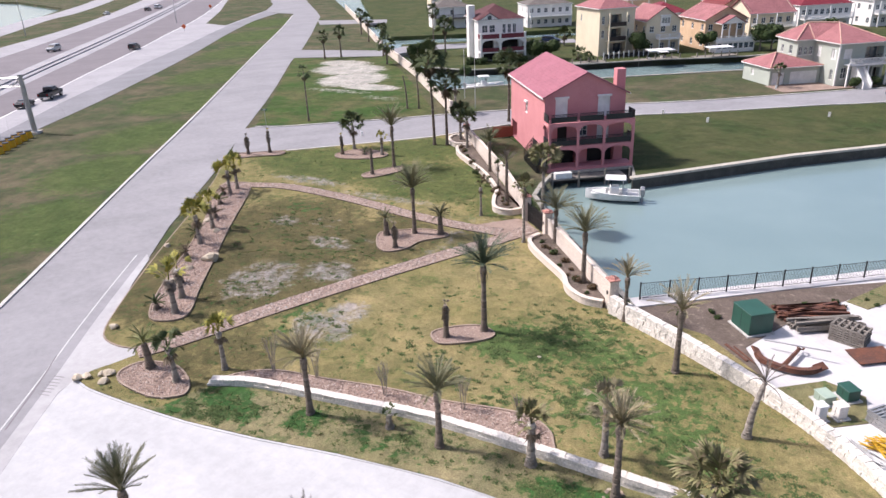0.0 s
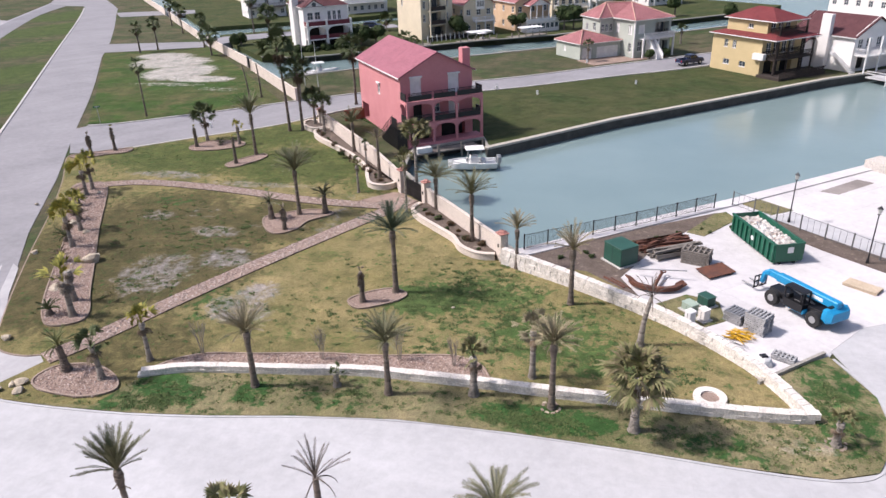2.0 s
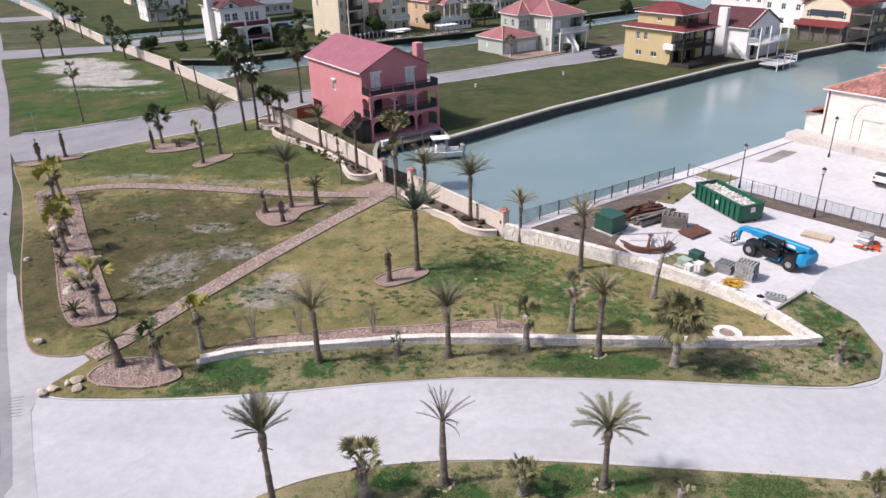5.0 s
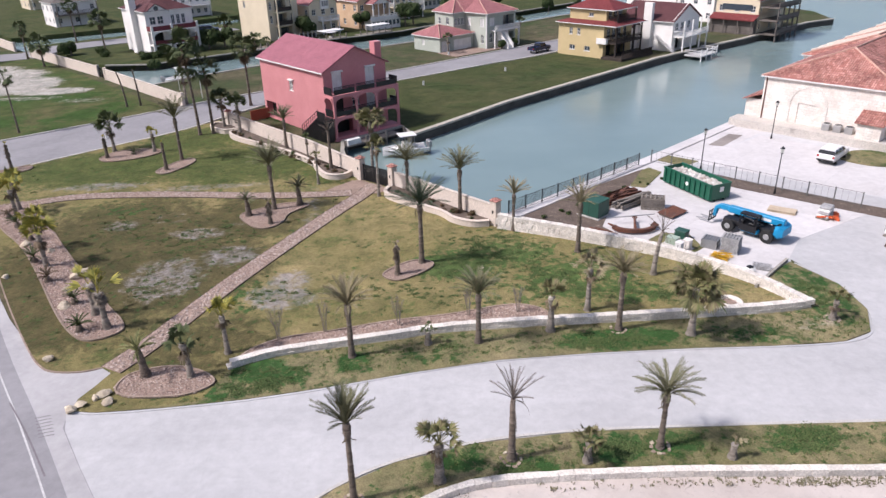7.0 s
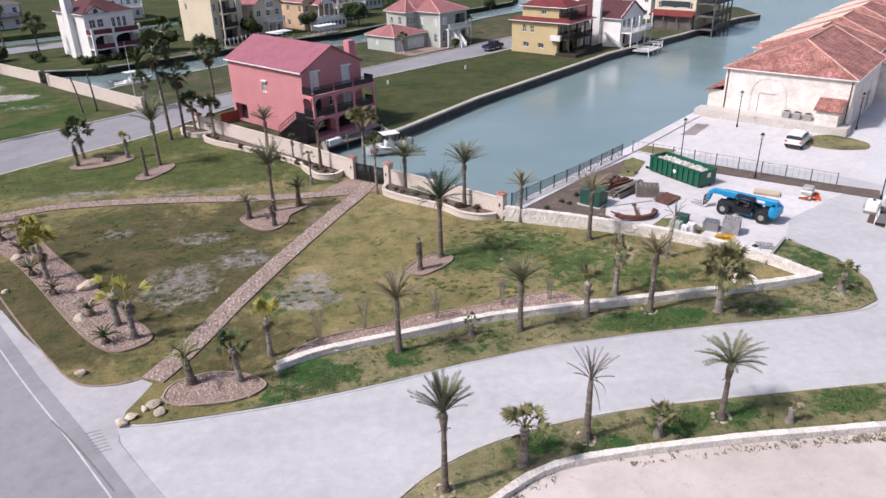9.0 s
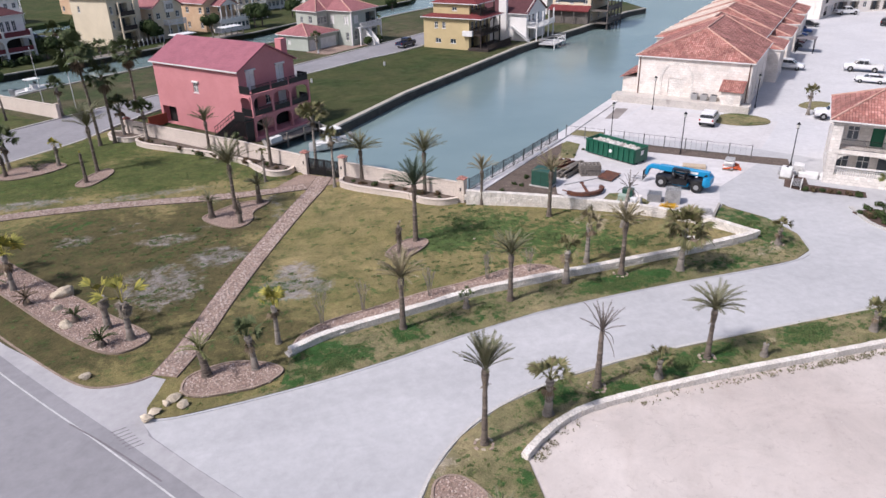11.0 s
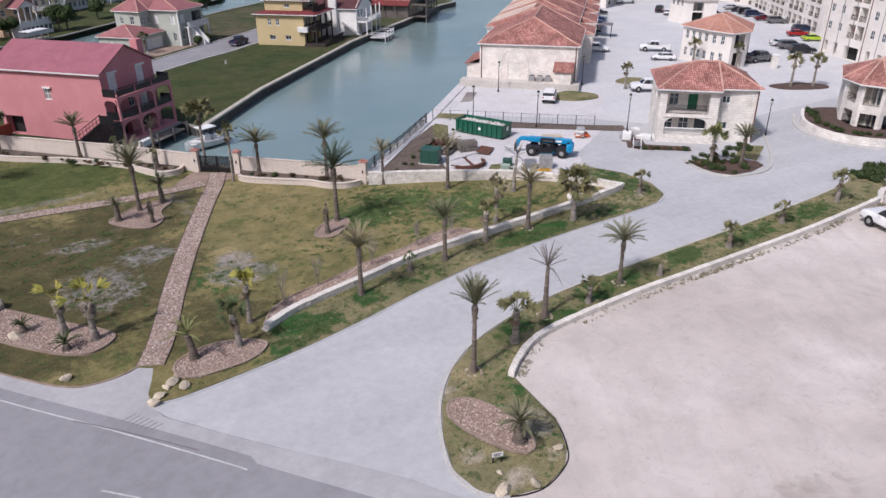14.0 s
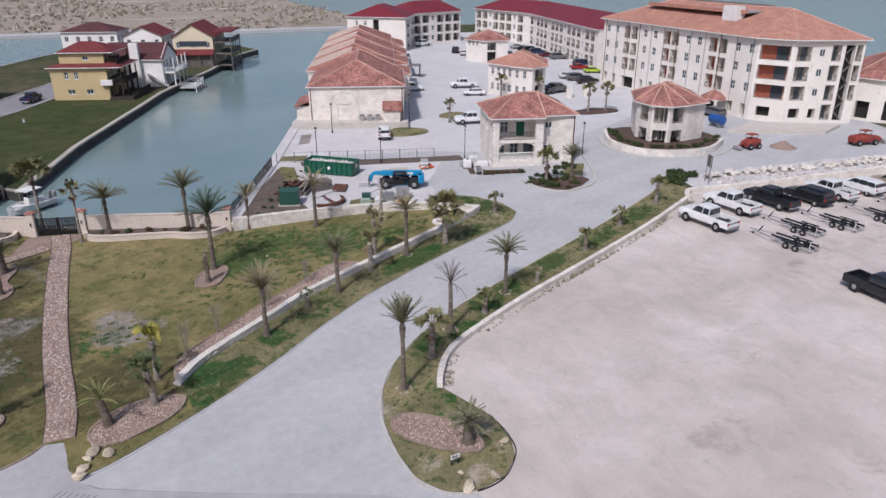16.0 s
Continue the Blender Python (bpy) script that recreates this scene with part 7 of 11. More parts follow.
_g2 = polyhouse("gatehouse", G2, 6.2, "two-storey pale gatehouse with angled balcony front and tile roof",
                {0: [("w", 1.5, 4.2, 0.9, 1.3), ("w", 4.5, 4.2, 0.9, 1.3), ("w", 1.5, 1.2, 0.9, 1.3), ("w", 4.5, 1.2, 0.9, 1.3)], 1: bay(3.5), 2: bay(2.58), 3: bay(3.0), 4: []}, [(73.6, 35.4), (74.6, 35.0)], 2.4)
G3 = [(91.2, 77.6), (90.0, 71.2), (89.9, 66.6), (93.9, 65.9), (101.5, 70.0), (100.0, 78.5)]
_w5 = [("w", 0.8 + 1.55 * k, 4.0, 0.75, 1.5) for k in range(4)] + [("w", 0.8 + 1.55 * k, 1.0, 0.75, 1.5) for k in range(4)]
polyhouse("gatehouse", G3, 6.2, "two-storey pale gatehouse with small windows and tile roof",
          {0: _w5, 1: [("w", 0.7, 4.0, 0.75, 1.5), ("w", 2.4, 4.0, 0.75, 1.5), ("w", 0.7, 1.0, 0.75, 1.5), ("w", 2.4, 1.0, 0.75, 1.5)], 2: [("b", 0.8, 3.5, 2.4, 2.3), ("h", 0.8, 0.1, 2.4, 2.6)]}, [(95, 72.5), (97, 73)], 2.3, TILEP, APT)
polyhouse("gatehouse", [(130.5, 109.5), (129.0, 103.5), (134.0, 98.5), (142, 104), (138, 113)], 5.6, "far two-storey pale gatehouse with tile roof",
          {0: _w5[:4], 1: [("h", 1.5, 0.1, 2.4, 2.6), ("b", 1.5, 3.0, 2.4, 2.0)]}, [(134.5, 105), (136, 106)], 2.2, TILE, APT)
# curved retaining wall and shrubs bed in front of the angled gatehouse
slab("gatehouse_terrace", smooth_line([(71.5, 42.6), (66.5, 40.0), (64.0, 36.8), (63.4, 33.2), (65.2, 29.6), (69.6, 26.6), (75.5, 26.6), (79, 31), (76, 40)], 3, True), -0.3, 0.8, MULCH, "raised mulch bed round the angled gatehouse", "planting bed")
_tw = thing("wall_terrace", pose(0, 0, 0), "curved pale stone retaining wall", "stone wall", "", "structure")
part("wall_face", strip(smooth_line([(71.2, 42.9), (66.2, 40.2), (63.6, 36.9), (63.0, 33.1), (64.9, 29.3), (69.4, 26.2), (75.8, 26.1)], 5), -0.2, 0.2, -0.3, 0.95), LIMEW, _tw)
tagged(part("kerb_terrace", strip(smooth_line([(70.4, 43.6), (65.4, 40.7), (62.6, 37.2), (62.0, 33.0), (64.0, 28.6), (69.0, 24.8), (76, 24.2)], 5), -0.2, 0.2, -0.3, 0.14), KERB), "curved pale kerb round the terrace", "kerb", "", "structure")
GBED = [(41.1, 40.4), (40.8, 36.7), (41.9, 34.8), (44.5, 34.2), (47.2, 34.5), (47.9, 35.9), (44.9, 38.3), (43.5, 40.1)]
slab("gatehouse_bed", GBED, -0.3, 0.12, MULCH, "dark mulch bed before the gatehouse", "planting bed")
slab("gatehouse_grass", [(48.4, 36.0), (53.6, 38.2), (52.0, 40.2), (47.6, 38.2)], -0.3, 0.1, VERGE, "small grass corner beside the gatehouse", "ground")
slab("gatehouse_side_bed", [(41.2, 46.6), (45.4, 42.6), (46.4, 43.6), (43.0, 47.4), (45.4, 50.4), (44.2, 51.6), (40.6, 48.2)], -0.3, 0.1, MULCH, "brown mulch strip beside the gatehouse", "planting bed")
tagged(part("kerb_gatehouse", strip(smooth_line([(42.0, 41.4), (40.6, 38.2), (40.7, 35.6), (42.2, 34.2), (46.8, 33.6), (54.0, 37.8), (60, 42.4)], 4), -0.18, 0.12, -0.3, 0.16), KERB), "pale kerb of the gatehouse bed", "kerb", "", "structure")
slab("traffic_island", smooth_line([(83.6, 55.0), (83.2, 52.4), (85.6, 50.2), (89.4, 48.4), (91.0, 50.2), (88.4, 53.6)], 4, True), -0.3, 0.16, MULCH, "brown mulched traffic island", "traffic island")
slab("grass_island_a", smooth_line([(50.4, 70.6), (52.0, 67.6), (55.8, 66.6), (57.5, 68.6), (56.0, 72.0), (53.4, 72.6)], 4, True), -0.3, 0.14, VERGE, "small dry grass island in the car park", "traffic island")
slab("grass_island_b", smooth_line([(66.6, 72.2), (67.2, 68.8), (70.2, 66.8), (72.4, 69.0), (70.6, 73.0)], 4, True), -0.3, 0.14, VERGE, "small dry grass island in the car park", "traffic island")


# --- the apartment blocks ---
def apartment():
    t = thing("apartment_building", pose(0, 0, 0), "five-storey white apartment block with tile roof, partly unfinished", "apartment building")
    P = [(119.0, 65.2), (96.4, 27.7), (96.3, 22.0), (103.2, 12.7), (119, 22), (136, 56)]
    H = 13.7
    L0 = (Vector(P[0]) - Vector(P[1])).length
    spec = {0: []}
    st_ = 3.2
    x = 1.2
    pat = ["w", "w", "B", "w", "w", "B", "w", "w", "B", "w", "w"]
    widths = {"w": 1.1, "B": 4.4}
    gap = (L0 - 2.0 - sum(widths[p] for p in pat)) / (len(pat) - 1)
    for p in pat:
        for f in range(4):
            z = 0.5 + f * st_
            if p == "w":
                spec[0].append(("w", x, z + 0.9, 1.1, 1.5) if f else ("h", x, z, 1.1, 2.0))
            elif f:
                spec[0].append(("b", x, z + 0.1, 2.0, 2.5, REDPANEL))
                spec[0].append(("b", x + 2.4, z + 0.1, 2.0, 2.5, GREYWALL))
            else:
                spec[0].append(("h", x + 0.2, 0.05, 4.0, 2.4))
        x += widths[p] + gap
    spec[1] = [("b", 0.4, 0.6 + f * st_, 4.8, 2.4, REDPANEL) for f in range(1, 4)] + [("h", 1.2, 0.8, 2.2, 1.7)]
    spec[2] = [("b", 0.5, 0.6 + f * st_, 2.4, 2.4, GREYWALL) for f in range(1, 4)] + [("h", 0.8, 0.8, 1.8, 1.7)]
    spec[2] += [("w", 4.2, 1.4 + f * st_, 0.9, 1.2) for f in range(1, 4)] + [("h", 4.1, 0.8, 1.2, 1.7)] + [("b", 6.2, 0.6 + f * st_, 1.6, 2.6, GREYWALL) for f in range(0, 4)] + [("h", 8.4, 0.4, 1.6, 12.4)] + [("b", 10.2, 0.6 + f * st_, 1.0, 2.6, GREYWALL) for f in range(1, 4)]
    walls(t, P, H, APT, spec)
    for k in range(12):
        m, L = list(edges_of(P))[0]
        part("downpipe", bx(1.0 + k * 3.8, -0.1, 0.2, 1.1 + k * 3.8, 0.0, H - 0.2), RUST if k % 3 == 0 else STEEL, t, "", False, m)
    m2, L2 = list(edges_of(P))[2]
    sb = bmesh.new()
    for k in range(8):
        a, b = (8.5, 9.9) if k % 2 else (9.9, 8.5)
        rod(sb, (a, 0.5, 0.6 + k * 1.5), (b, 0.5, 2.1 + k * 1.5), 0.12, None, 4)
    part("stair_flights", sb, GREYH, t, "dark open stair flights", False, m2)
    poly_roof(P, H, 4.0, 0.8, [(122.5, 52.0), (107.8, 25.5)], TILEP, t)
    # flat well in the roof with a parapet and plant box
    d = math.degrees(math.atan2(27.7 - 65.2, 96.4 - 119.0))
    M = pose(122.0, 54.0, 17.0, 0, 0, d)
    part("roof_parapet", bx(0, -3.4, -0.3, 27, -3.0, 0.35), TILEP, t, "", False, M)
    part("roof_parapet", bx(0, 3.0, -0.3, 27, 3.4, 1.0), GREYH, t, "dark slatted roof parapet", False, M)
    part("roof_well", bx(0, -3.0, -0.2, 27, 3.0, 0.1), HWYC, t, "flat grey roof deck", False, M)
    part("roof_plant_box", bx(22.5, -4.4, -1.6, 25.8, -2.4, 0.9), WHITE, t, "white roof hatch box", False, M)
    # entrance canopy
    m0, _ = list(edges_of(P))[0]
    part("canopy", bx(L0 - 9.0, -3.2, 2.5, L0 - 4.6, 0, 2.7), APT, t, "", False, m0)
    cr = bmesh.new()
    rod(cr, (L0 - 6.8, -1.6, 2.7), (L0 - 6.8, -1.6, 4.2), 3.1, 0.1, 4)
    part("canopy_roof", cr, TILE, t, "", False, m0 @ pose(0, 0, 0))
    for xx in (L0 - 8.8, L0 - 5.0):
        part("canopy_post", bx(xx, -3.1, 0, xx + 0.4, -2.7, 2.5), APT, t, "", False, m0)
    return t


apartment()


def low_wing():
    t = thing("apartment_wing", pose(0, 0, 0), "lower white wing with arched openings and tile roof", "building")
    P = [(107.2, 14.0), (106.4, 9.5), (110, -12), (126, -8), (122, 18)]
    walls(t, P, 7.2, APT, {0: [("h", 1.2, 0.3, 2.2, 3.0)], 1: [("h", 1.0, 0.3, 2.4, 3.4), ("h", 4.6, 0.3, 2.4, 3.4), ("w", 2.6, 5.2, 0.8, 0.9), ("w", 8, 5.2, 0.8, 0.9), ("h", 9, 0.3, 2.4, 3.4)]})
    poly_roof(P, 7.2, 4.5, 0.6, [(115, 8), (116, -2)], TILE, t)
    return t


low_wing()


def maroon_block(P, H, ends, label, spec, rise=3.2):
    t = thing("apartment_building", pose(0, 0, 0), label, "apartment building")
    walls(t, P, H, APT, spec)
    poly_roof(P, H, rise, 0.7, ends, MAROON, t, False)
    return t


def storeys(L, n, st_=3.0, kinds="wbwwb", z0=0.3, step=3.6):
    out, x, i = [], 1.0, 0
    while x + 2.6 < L:
        k = kinds[i % len(kinds)]
        for f in range(n):
            z = z0 + f * st_
            out.append(("w", x, z + 0.9, 1.0, 1.4) if k == "w" else ("b", x - 0.3, z + 0.1, 2.6, 2.3))
        x += step if k == "b" else step * 0.72
        i += 1
    return out


_B1 = [(129.0, 151.5), (136.2, 135.0), (150, 142.5), (146, 158)]
maroon_block(_B1, 9.6, [(137, 146.5), (143, 148.5)], "white apartment block with a dark maroon roof at the canal end",
             {0: [("w", 2.5, 1.2 + 3 * f, 0.8, 1.3) for f in range(3)] + [("w", 5.2, 1.2 + 3 * f, 0.8, 1.3) for f in range(3)] + [("h", 8.0, 0.2, 1.8, 8.6)], 1: storeys(15, 3)})
_B2 = [(149.5, 143.0), (168.5, 137.5), (175, 152), (155, 160)]
maroon_block(_B2, 9.6, [(157, 149), (168, 146)], "white balconied apartment wing with a dark maroon roof", {0: storeys(19.8, 3, kinds="bbwb", step=3.4)})
_B3 = [(182, 140.5), (172.5, 113.5), (135.5, 73.5), (147, 63), (190, 108), (198, 136)]
maroon_block(_B3, 9.6, [(187, 132), (181, 112), (146, 74)], "long white balconied apartment block with a maroon roof",
             {0: storeys(28.6, 3, kinds="bbwb", step=3.4), 1: storeys(54.5, 3, kinds="bwbb", step=3.5)})


# --- canal houses ---
def canal_house(name, x, y, rz, W, D, H, wall, roof, label, floors=2, rise=2.2, style="hip", cols=(3, 3), deckside=True, dcol=WHITE, storey=None, ridge="y"):
    t = thing(name, pose(x, y, -0.1, 0, 0, rz), label, "house")
    s = storey or H / floors
    spec = {0: [], 1: [], 2: [], 3: []}
    for i, L in ((0, W), (1, D), (2, W), (3, D)):
        spec[i] = grid_windows(L, H, cols[i % 2], floors, 1.1, 1.35, 0.9, s, 0.8)
    walls(t, rect(W, D), H, wall, spec)
    if style == "hip":
        e = [(W / 2, min(D, W) * 0.45), (W / 2, D - min(D, W) * 0.45)] if D > W else [(W * 0.42, D / 2), (W * 0.58, D / 2)]
        poly_roof(rect(W, D), H, rise, 0.5, e, roof, t, False)
    else:
        gable_roof(W, D, H, rise, 0.45, roof, t, pose(0, 0, 0), ridge)
        if ridge == "y":
            for yy in (0.0, D - 0.2):
                gable_end(W, H, rise, wall, t, pose(0, yy, 0))
        else:
            for xx in (0.2, W):
                gable_end(D, H, rise, wall, t, pose(xx, 0, 0, 0, 0, 90))
    if deckside:
        for f in range(1, floors + 0):
            deck(t, 0.4, -2.0, W - 0.4, -0.02, f * s, [(0.6, -1.9), (W / 2, -1.9), (W - 0.6, -1.9)], wall if dcol is WHITE else dcol, dcol, (floors - 0.05) * s if f == floors - 1 else None)
    return t


def yellow_house():
    t = thing("yellow_house", pose(34.9, 142.2, 0, 0, 0, -49.5), "ochre stucco canal house with stacked dark red roofs and timber decks", "house")
    W, D = 10.6, 10.0
    walls(t, rect(W, D), 6.3, YELH, {0: [("w", 2.6, 4.1, 0.8, 1.3), ("w", 4.4, 4.1, 0.8, 1.3), ("w", 2.8, 1.2, 1.3, 0.9), ("w", 6.3, 1.2, 1.3, 0.9)], 1: [("w", 1.0, 3.6, 1.2, 1.9), ("w", 2.8, 3.6, 1.2, 1.9), ("w", 4.8, 3.6, 1.2, 1.9), ("w", 6.8, 3.6, 1.2, 1.9), ("h", 1, 0.2, 3, 2.3), ("h", 5, 0.2, 3, 2.3)]})
    sk = [(0, 0), (W + 2.6, 0), (W + 2.6, D), (0, D)]
    poly_roof(sk, 6.35, 1.5, 0.7, [(4.5, 5), (8.5, 5)], REDROOF, t, False)
    up = [(1.6, 1.4), (W - 0.6, 1.4), (W - 0.6, D - 1.4), (1.6, D - 1.4)]
    walls(t, up, 9.0, YELH, {0: [("w", 4.4, 7.5, 1.1, 0.7)], 1: [("w", 0.8, 7.0, 1.2, 1.6), ("w", 2.6, 7.0, 1.2, 1.6), ("w", 4.4, 7.0, 1.2, 1.6)]}, 6.4)
    poly_roof([(1.6, 1.4), (W + 1.0, 1.4), (W + 1.0, D - 1.4), (1.6, D - 1.4)], 9.0, 1.7, 0.6, [(4.6, 5), (7.6, 5)], REDROOF, t, False)
    for z in (3.1,):
        deck(t, W + 0.02, 0.2, W + 2.6, D - 0.2, z, [(W + 2.45, 0.4), (W + 2.45, 3.4), (W + 2.45, 6.6), (W + 2.45, D - 0.4)], BROWNW, BROWNW, 6.2)
    part("balcony", bx(W - 1.2, -0.7, 2.9, W + 1.0, 0.0, 3.9), WHITE, t, "small white balcony")
    deck(t, W + 0.02, 1.6, W + 1.8, D - 1.6, 6.75, [(W + 1.7, 1.8), (W + 1.7, D - 1.8)], BROWNW, BROWNW, 8.9)
    part("ground_deck", bx(W + 0.05, -0.6, -0.6, W + 4.6, D + 1.0, 0.5), BROWNW, t, "brown timber deck over the bulkhead")
    fence_rail = part("deck_fence", bx(W + 4.52, -0.6, 1.3, W + 4.58, D + 1.0, 1.4), BROWNW, t)
    pk = mesh_of("picket", bx(W + 4.5, 0, 0.5, W + 4.6, 0.2, 1.4), BROWNW)
    for k in range(30):
        child("picket", pk, fence_rail, pose(0, -0.6 + k * 0.38, 0))
    return t


yellow_house()


def white_gable_house():
    t = thing("white_house", pose(49.4, 148.0, 0, 0, 0, -49.5), "white stucco gabled house with chimney and dark brown-red roof", "house")
    W, D = 12.0, 11.0
    walls(t, rect(W, D), 6.0, WHITES, {0: [("w", 1.2, 1.0, 0.8, 0.8), ("w", 2.2, 4.0, 0.5, 0.9)], 1: [("w", 1, 3.6, 1.3, 1.8), ("w", 3.2, 3.6, 1.3, 1.8), ("w", 6, 3.6, 1.3, 1.8), ("h", 1.5, 0.2, 3, 2.4)]})
    gable_roof(W, D, 6.0, 2.8, 0.4, DKROOF, t, pose(0, 0, 0), "x")
    for xx in (0.2, W):
        gable_end(D, 6.0, 2.8, WHITES, t, pose(xx, 0, 0, 0, 0, 90))
    part("chimney", bx(5.8, -0.9, 0, 7.6, 0.0, 9.2, 0.03), WHITES, t)
    for z in (3.0,):
        deck(t, W + 0.02, 0.3, W + 2.4, D - 0.3, z, [(W + 2.2, 0.5), (W + 2.2, 4), (W + 2.2, 7.5), (W + 2.2, D - 0.5)], WHITES, WHITE, 6.0)
    sr = bmesh.new()
    for i in range(15):
        box(sr, W - 3.5 + i * 0.3, -1.2, 2.9 - i * 0.2, W - 3.1 + i * 0.3, -0.02, 3.0 - i * 0.2)
    part("outer_stair", sr, WHITE, t)
    part("stair_rail", rod(rod(bmesh.new(), (W - 3.4, -1.2, 4.0), (W + 1.0, -1.2, 1.1), 0.05), (W - 3.4, -1.2, 3.5), (W + 1.0, -1.2, 0.6), 0.04), WHITE, t)
    gable_roof(5.5, 3.0, 4.6, 0.8, 0.3, DKROOF, t, pose(-1.0, -2.6, 0), "x")
    part("side_wing", bx(-0.8, -2.4, 0, 4.3, 0.0, 4.6), WHITES, t)
    return t


white_gable_house()
d2 = thing("dock", pose(59.3, 136.9, 0, 0, 0, 40), "small white canal dock with posts", "dock")
part("dock_deck", bx(0, -3.6, -0.5, 7.0, 0, -0.3), LINEW, d2)
for x in (0.2, 2.4, 4.7, 6.8):
    part("mooring_pile", rod(bmesh.new(), (x, -3.5, -3.5), (x, -3.5, 1.0), 0.12), WHITE, d2)
for z in (0.2, 0.6):
    part("dock_rail", bx(0.2, -3.55, z, 6.8, -3.45, z + 0.1), WHITE, d2)
for x in (0.1, 6.8):
    for z in (0.2, 0.6):
        part("dock_rail", bx(x, -3.4, z, x + 0.1, 0, z + 0.1), WHITE, d2)


def mint_house():
    base = pose(14.8, 153.8, 0, 0, 0, 37)
    t = thing("mint_house", base, "large mint-grey stucco house with rose hip roof and white stair", "house")
    P = [(0, 0), (3.4, 0), (3.4, -6.6), (12.2, -6.6), (12.2, 6.0), (0, 6.0)]
    walls(t, P, 7.2, MINT, {0: [("w", 0.35, 4.5, 0.7, 1.5), ("w", 1.35, 4.5, 0.7, 1.5), ("w", 2.35, 4.5, 0.7, 1.5)],
                            1: [("w", 0.8, 4.4, 1.0, 1.7, WHITE), ("w", 4.6, 4.4, 1.2, 1.7, WHITE), ("w", 4.9, 1.0, 0.8, 1.7)],
                            2: [("w", 0.9, 4.6, 1.5, 1.6, WHITE), ("w", 0.9, 1.2, 1.0, 1.9), ("h", 2.9, 0.6, 1.1, 2.4), ("h", 5.2, 0.6, 1.5, 2.4), ("h", 7.0, 0.6, 1.3, 2.2), ("b", 4.9, 4.0, 3.4, 2.4)],
                            3: grid_windows(12.6, 7, 3, 2, 1.1, 1.4, 0.9, 3.4), 5: [("w", 1.2, 4.6, 0.7, 1.3), ("w", 3.6, 4.6, 0.9, 1.5)]})
    poly_roof(P, 7.2, 2.5, 0.6, [(3.4, 3.0), (7.8, 0.6)], ROSEROOF, t)
    part("balcony", bx(4.6, -8.0, 3.5, 8.6 + 3.6, -6.62, 3.75), WHITE, t, "white upper balcony floor")
    part("balcony_railing", bars_of(7.6, 4.75, 3.75, 34, 0.08, 0.1, -8.0, -7.92), WHITE, t, "white balcony balustrade", False, pose(4.6, 0, 0))
    for x in (4.75, 8.4, 12.05):
        part("column", bx(x - 0.14, -7.95, 0, x + 0.14, -7.67, 3.5), WHITE, t)
    part("corner_trim", bx(3.3, -6.7, 0.0, 3.55, -6.45, 7.1), WHITE, t, "white corner quoin")
    part("front_stair", steps_bm(6.0, 7.4, -10.6, 0.25, 14, 0.0), WHITE, t)
    for x in (5.88, 7.4):
        part("stair_wall", steps_bm(x, x + 0.14, -10.6, 0.25, 14, 0.95), WHITE, t, "sloping white stair wall")
    g = thing("garage", base, "mint-grey garage wing with white doors and rose roof", "garage")
    Q = [(-6.3, -2.6), (3.3, -2.6), (3.3, -0.1), (-0.1, -0.1), (-0.1, 5.4), (-6.6, 5.4)]
    walls(g, Q, 3.1, MINT, {0: [("d", 0.5, 0.0, 2.3, 2.2), ("d", 3.9, 0.0, 5.2, 2.2)], 5: [("w", 2.5, 1.2, 0.8, 1.0, WHITE)]})
    poly_roof(Q, 3.1, 1.9, 0.5, [(-3.3, 1.2), (-2.9, 1.6)], ROSEROOF, g)
    slab("driveway", [(10.8, 147.6), (14.3, 142.6), (28.2, 153.0), (27.0, 153.2), (21.4, 150.4), (19.0, 153.4)], -0.3, 0.05, BEDBASE, "pinkish paver driveway of the mint house", "driveway")


def steps_bm(x0, x1, y0, run, n, lift):
    """A flight of n steps rising along +y, of one piece, its side profile raised by lift."""
    prof = [(y0, 0.0)]
    for i in range(n):
        prof += [(y0 + i * run, (i + 1) * 0.24 + lift), (y0 + (i + 1) * run, (i + 1) * 0.24 + lift)]
    prof.append((y0 + n * run, 0.0))
    bm = bmesh.new()
    a, b = [[bm.verts.new((x, y, z)) for y, z in prof] for x in (x0, x1)]
    bm.faces.new(a)
    bm.faces.new(b[::-1])
    for k in range(len(prof)):
        q = (k + 1) % len(prof)
        bm.faces.new((a[k], b[k], b[q], a[q]))
    bmesh.ops.recalc_face_normals(bm, faces=bm.faces)
    return bm


mint_house()


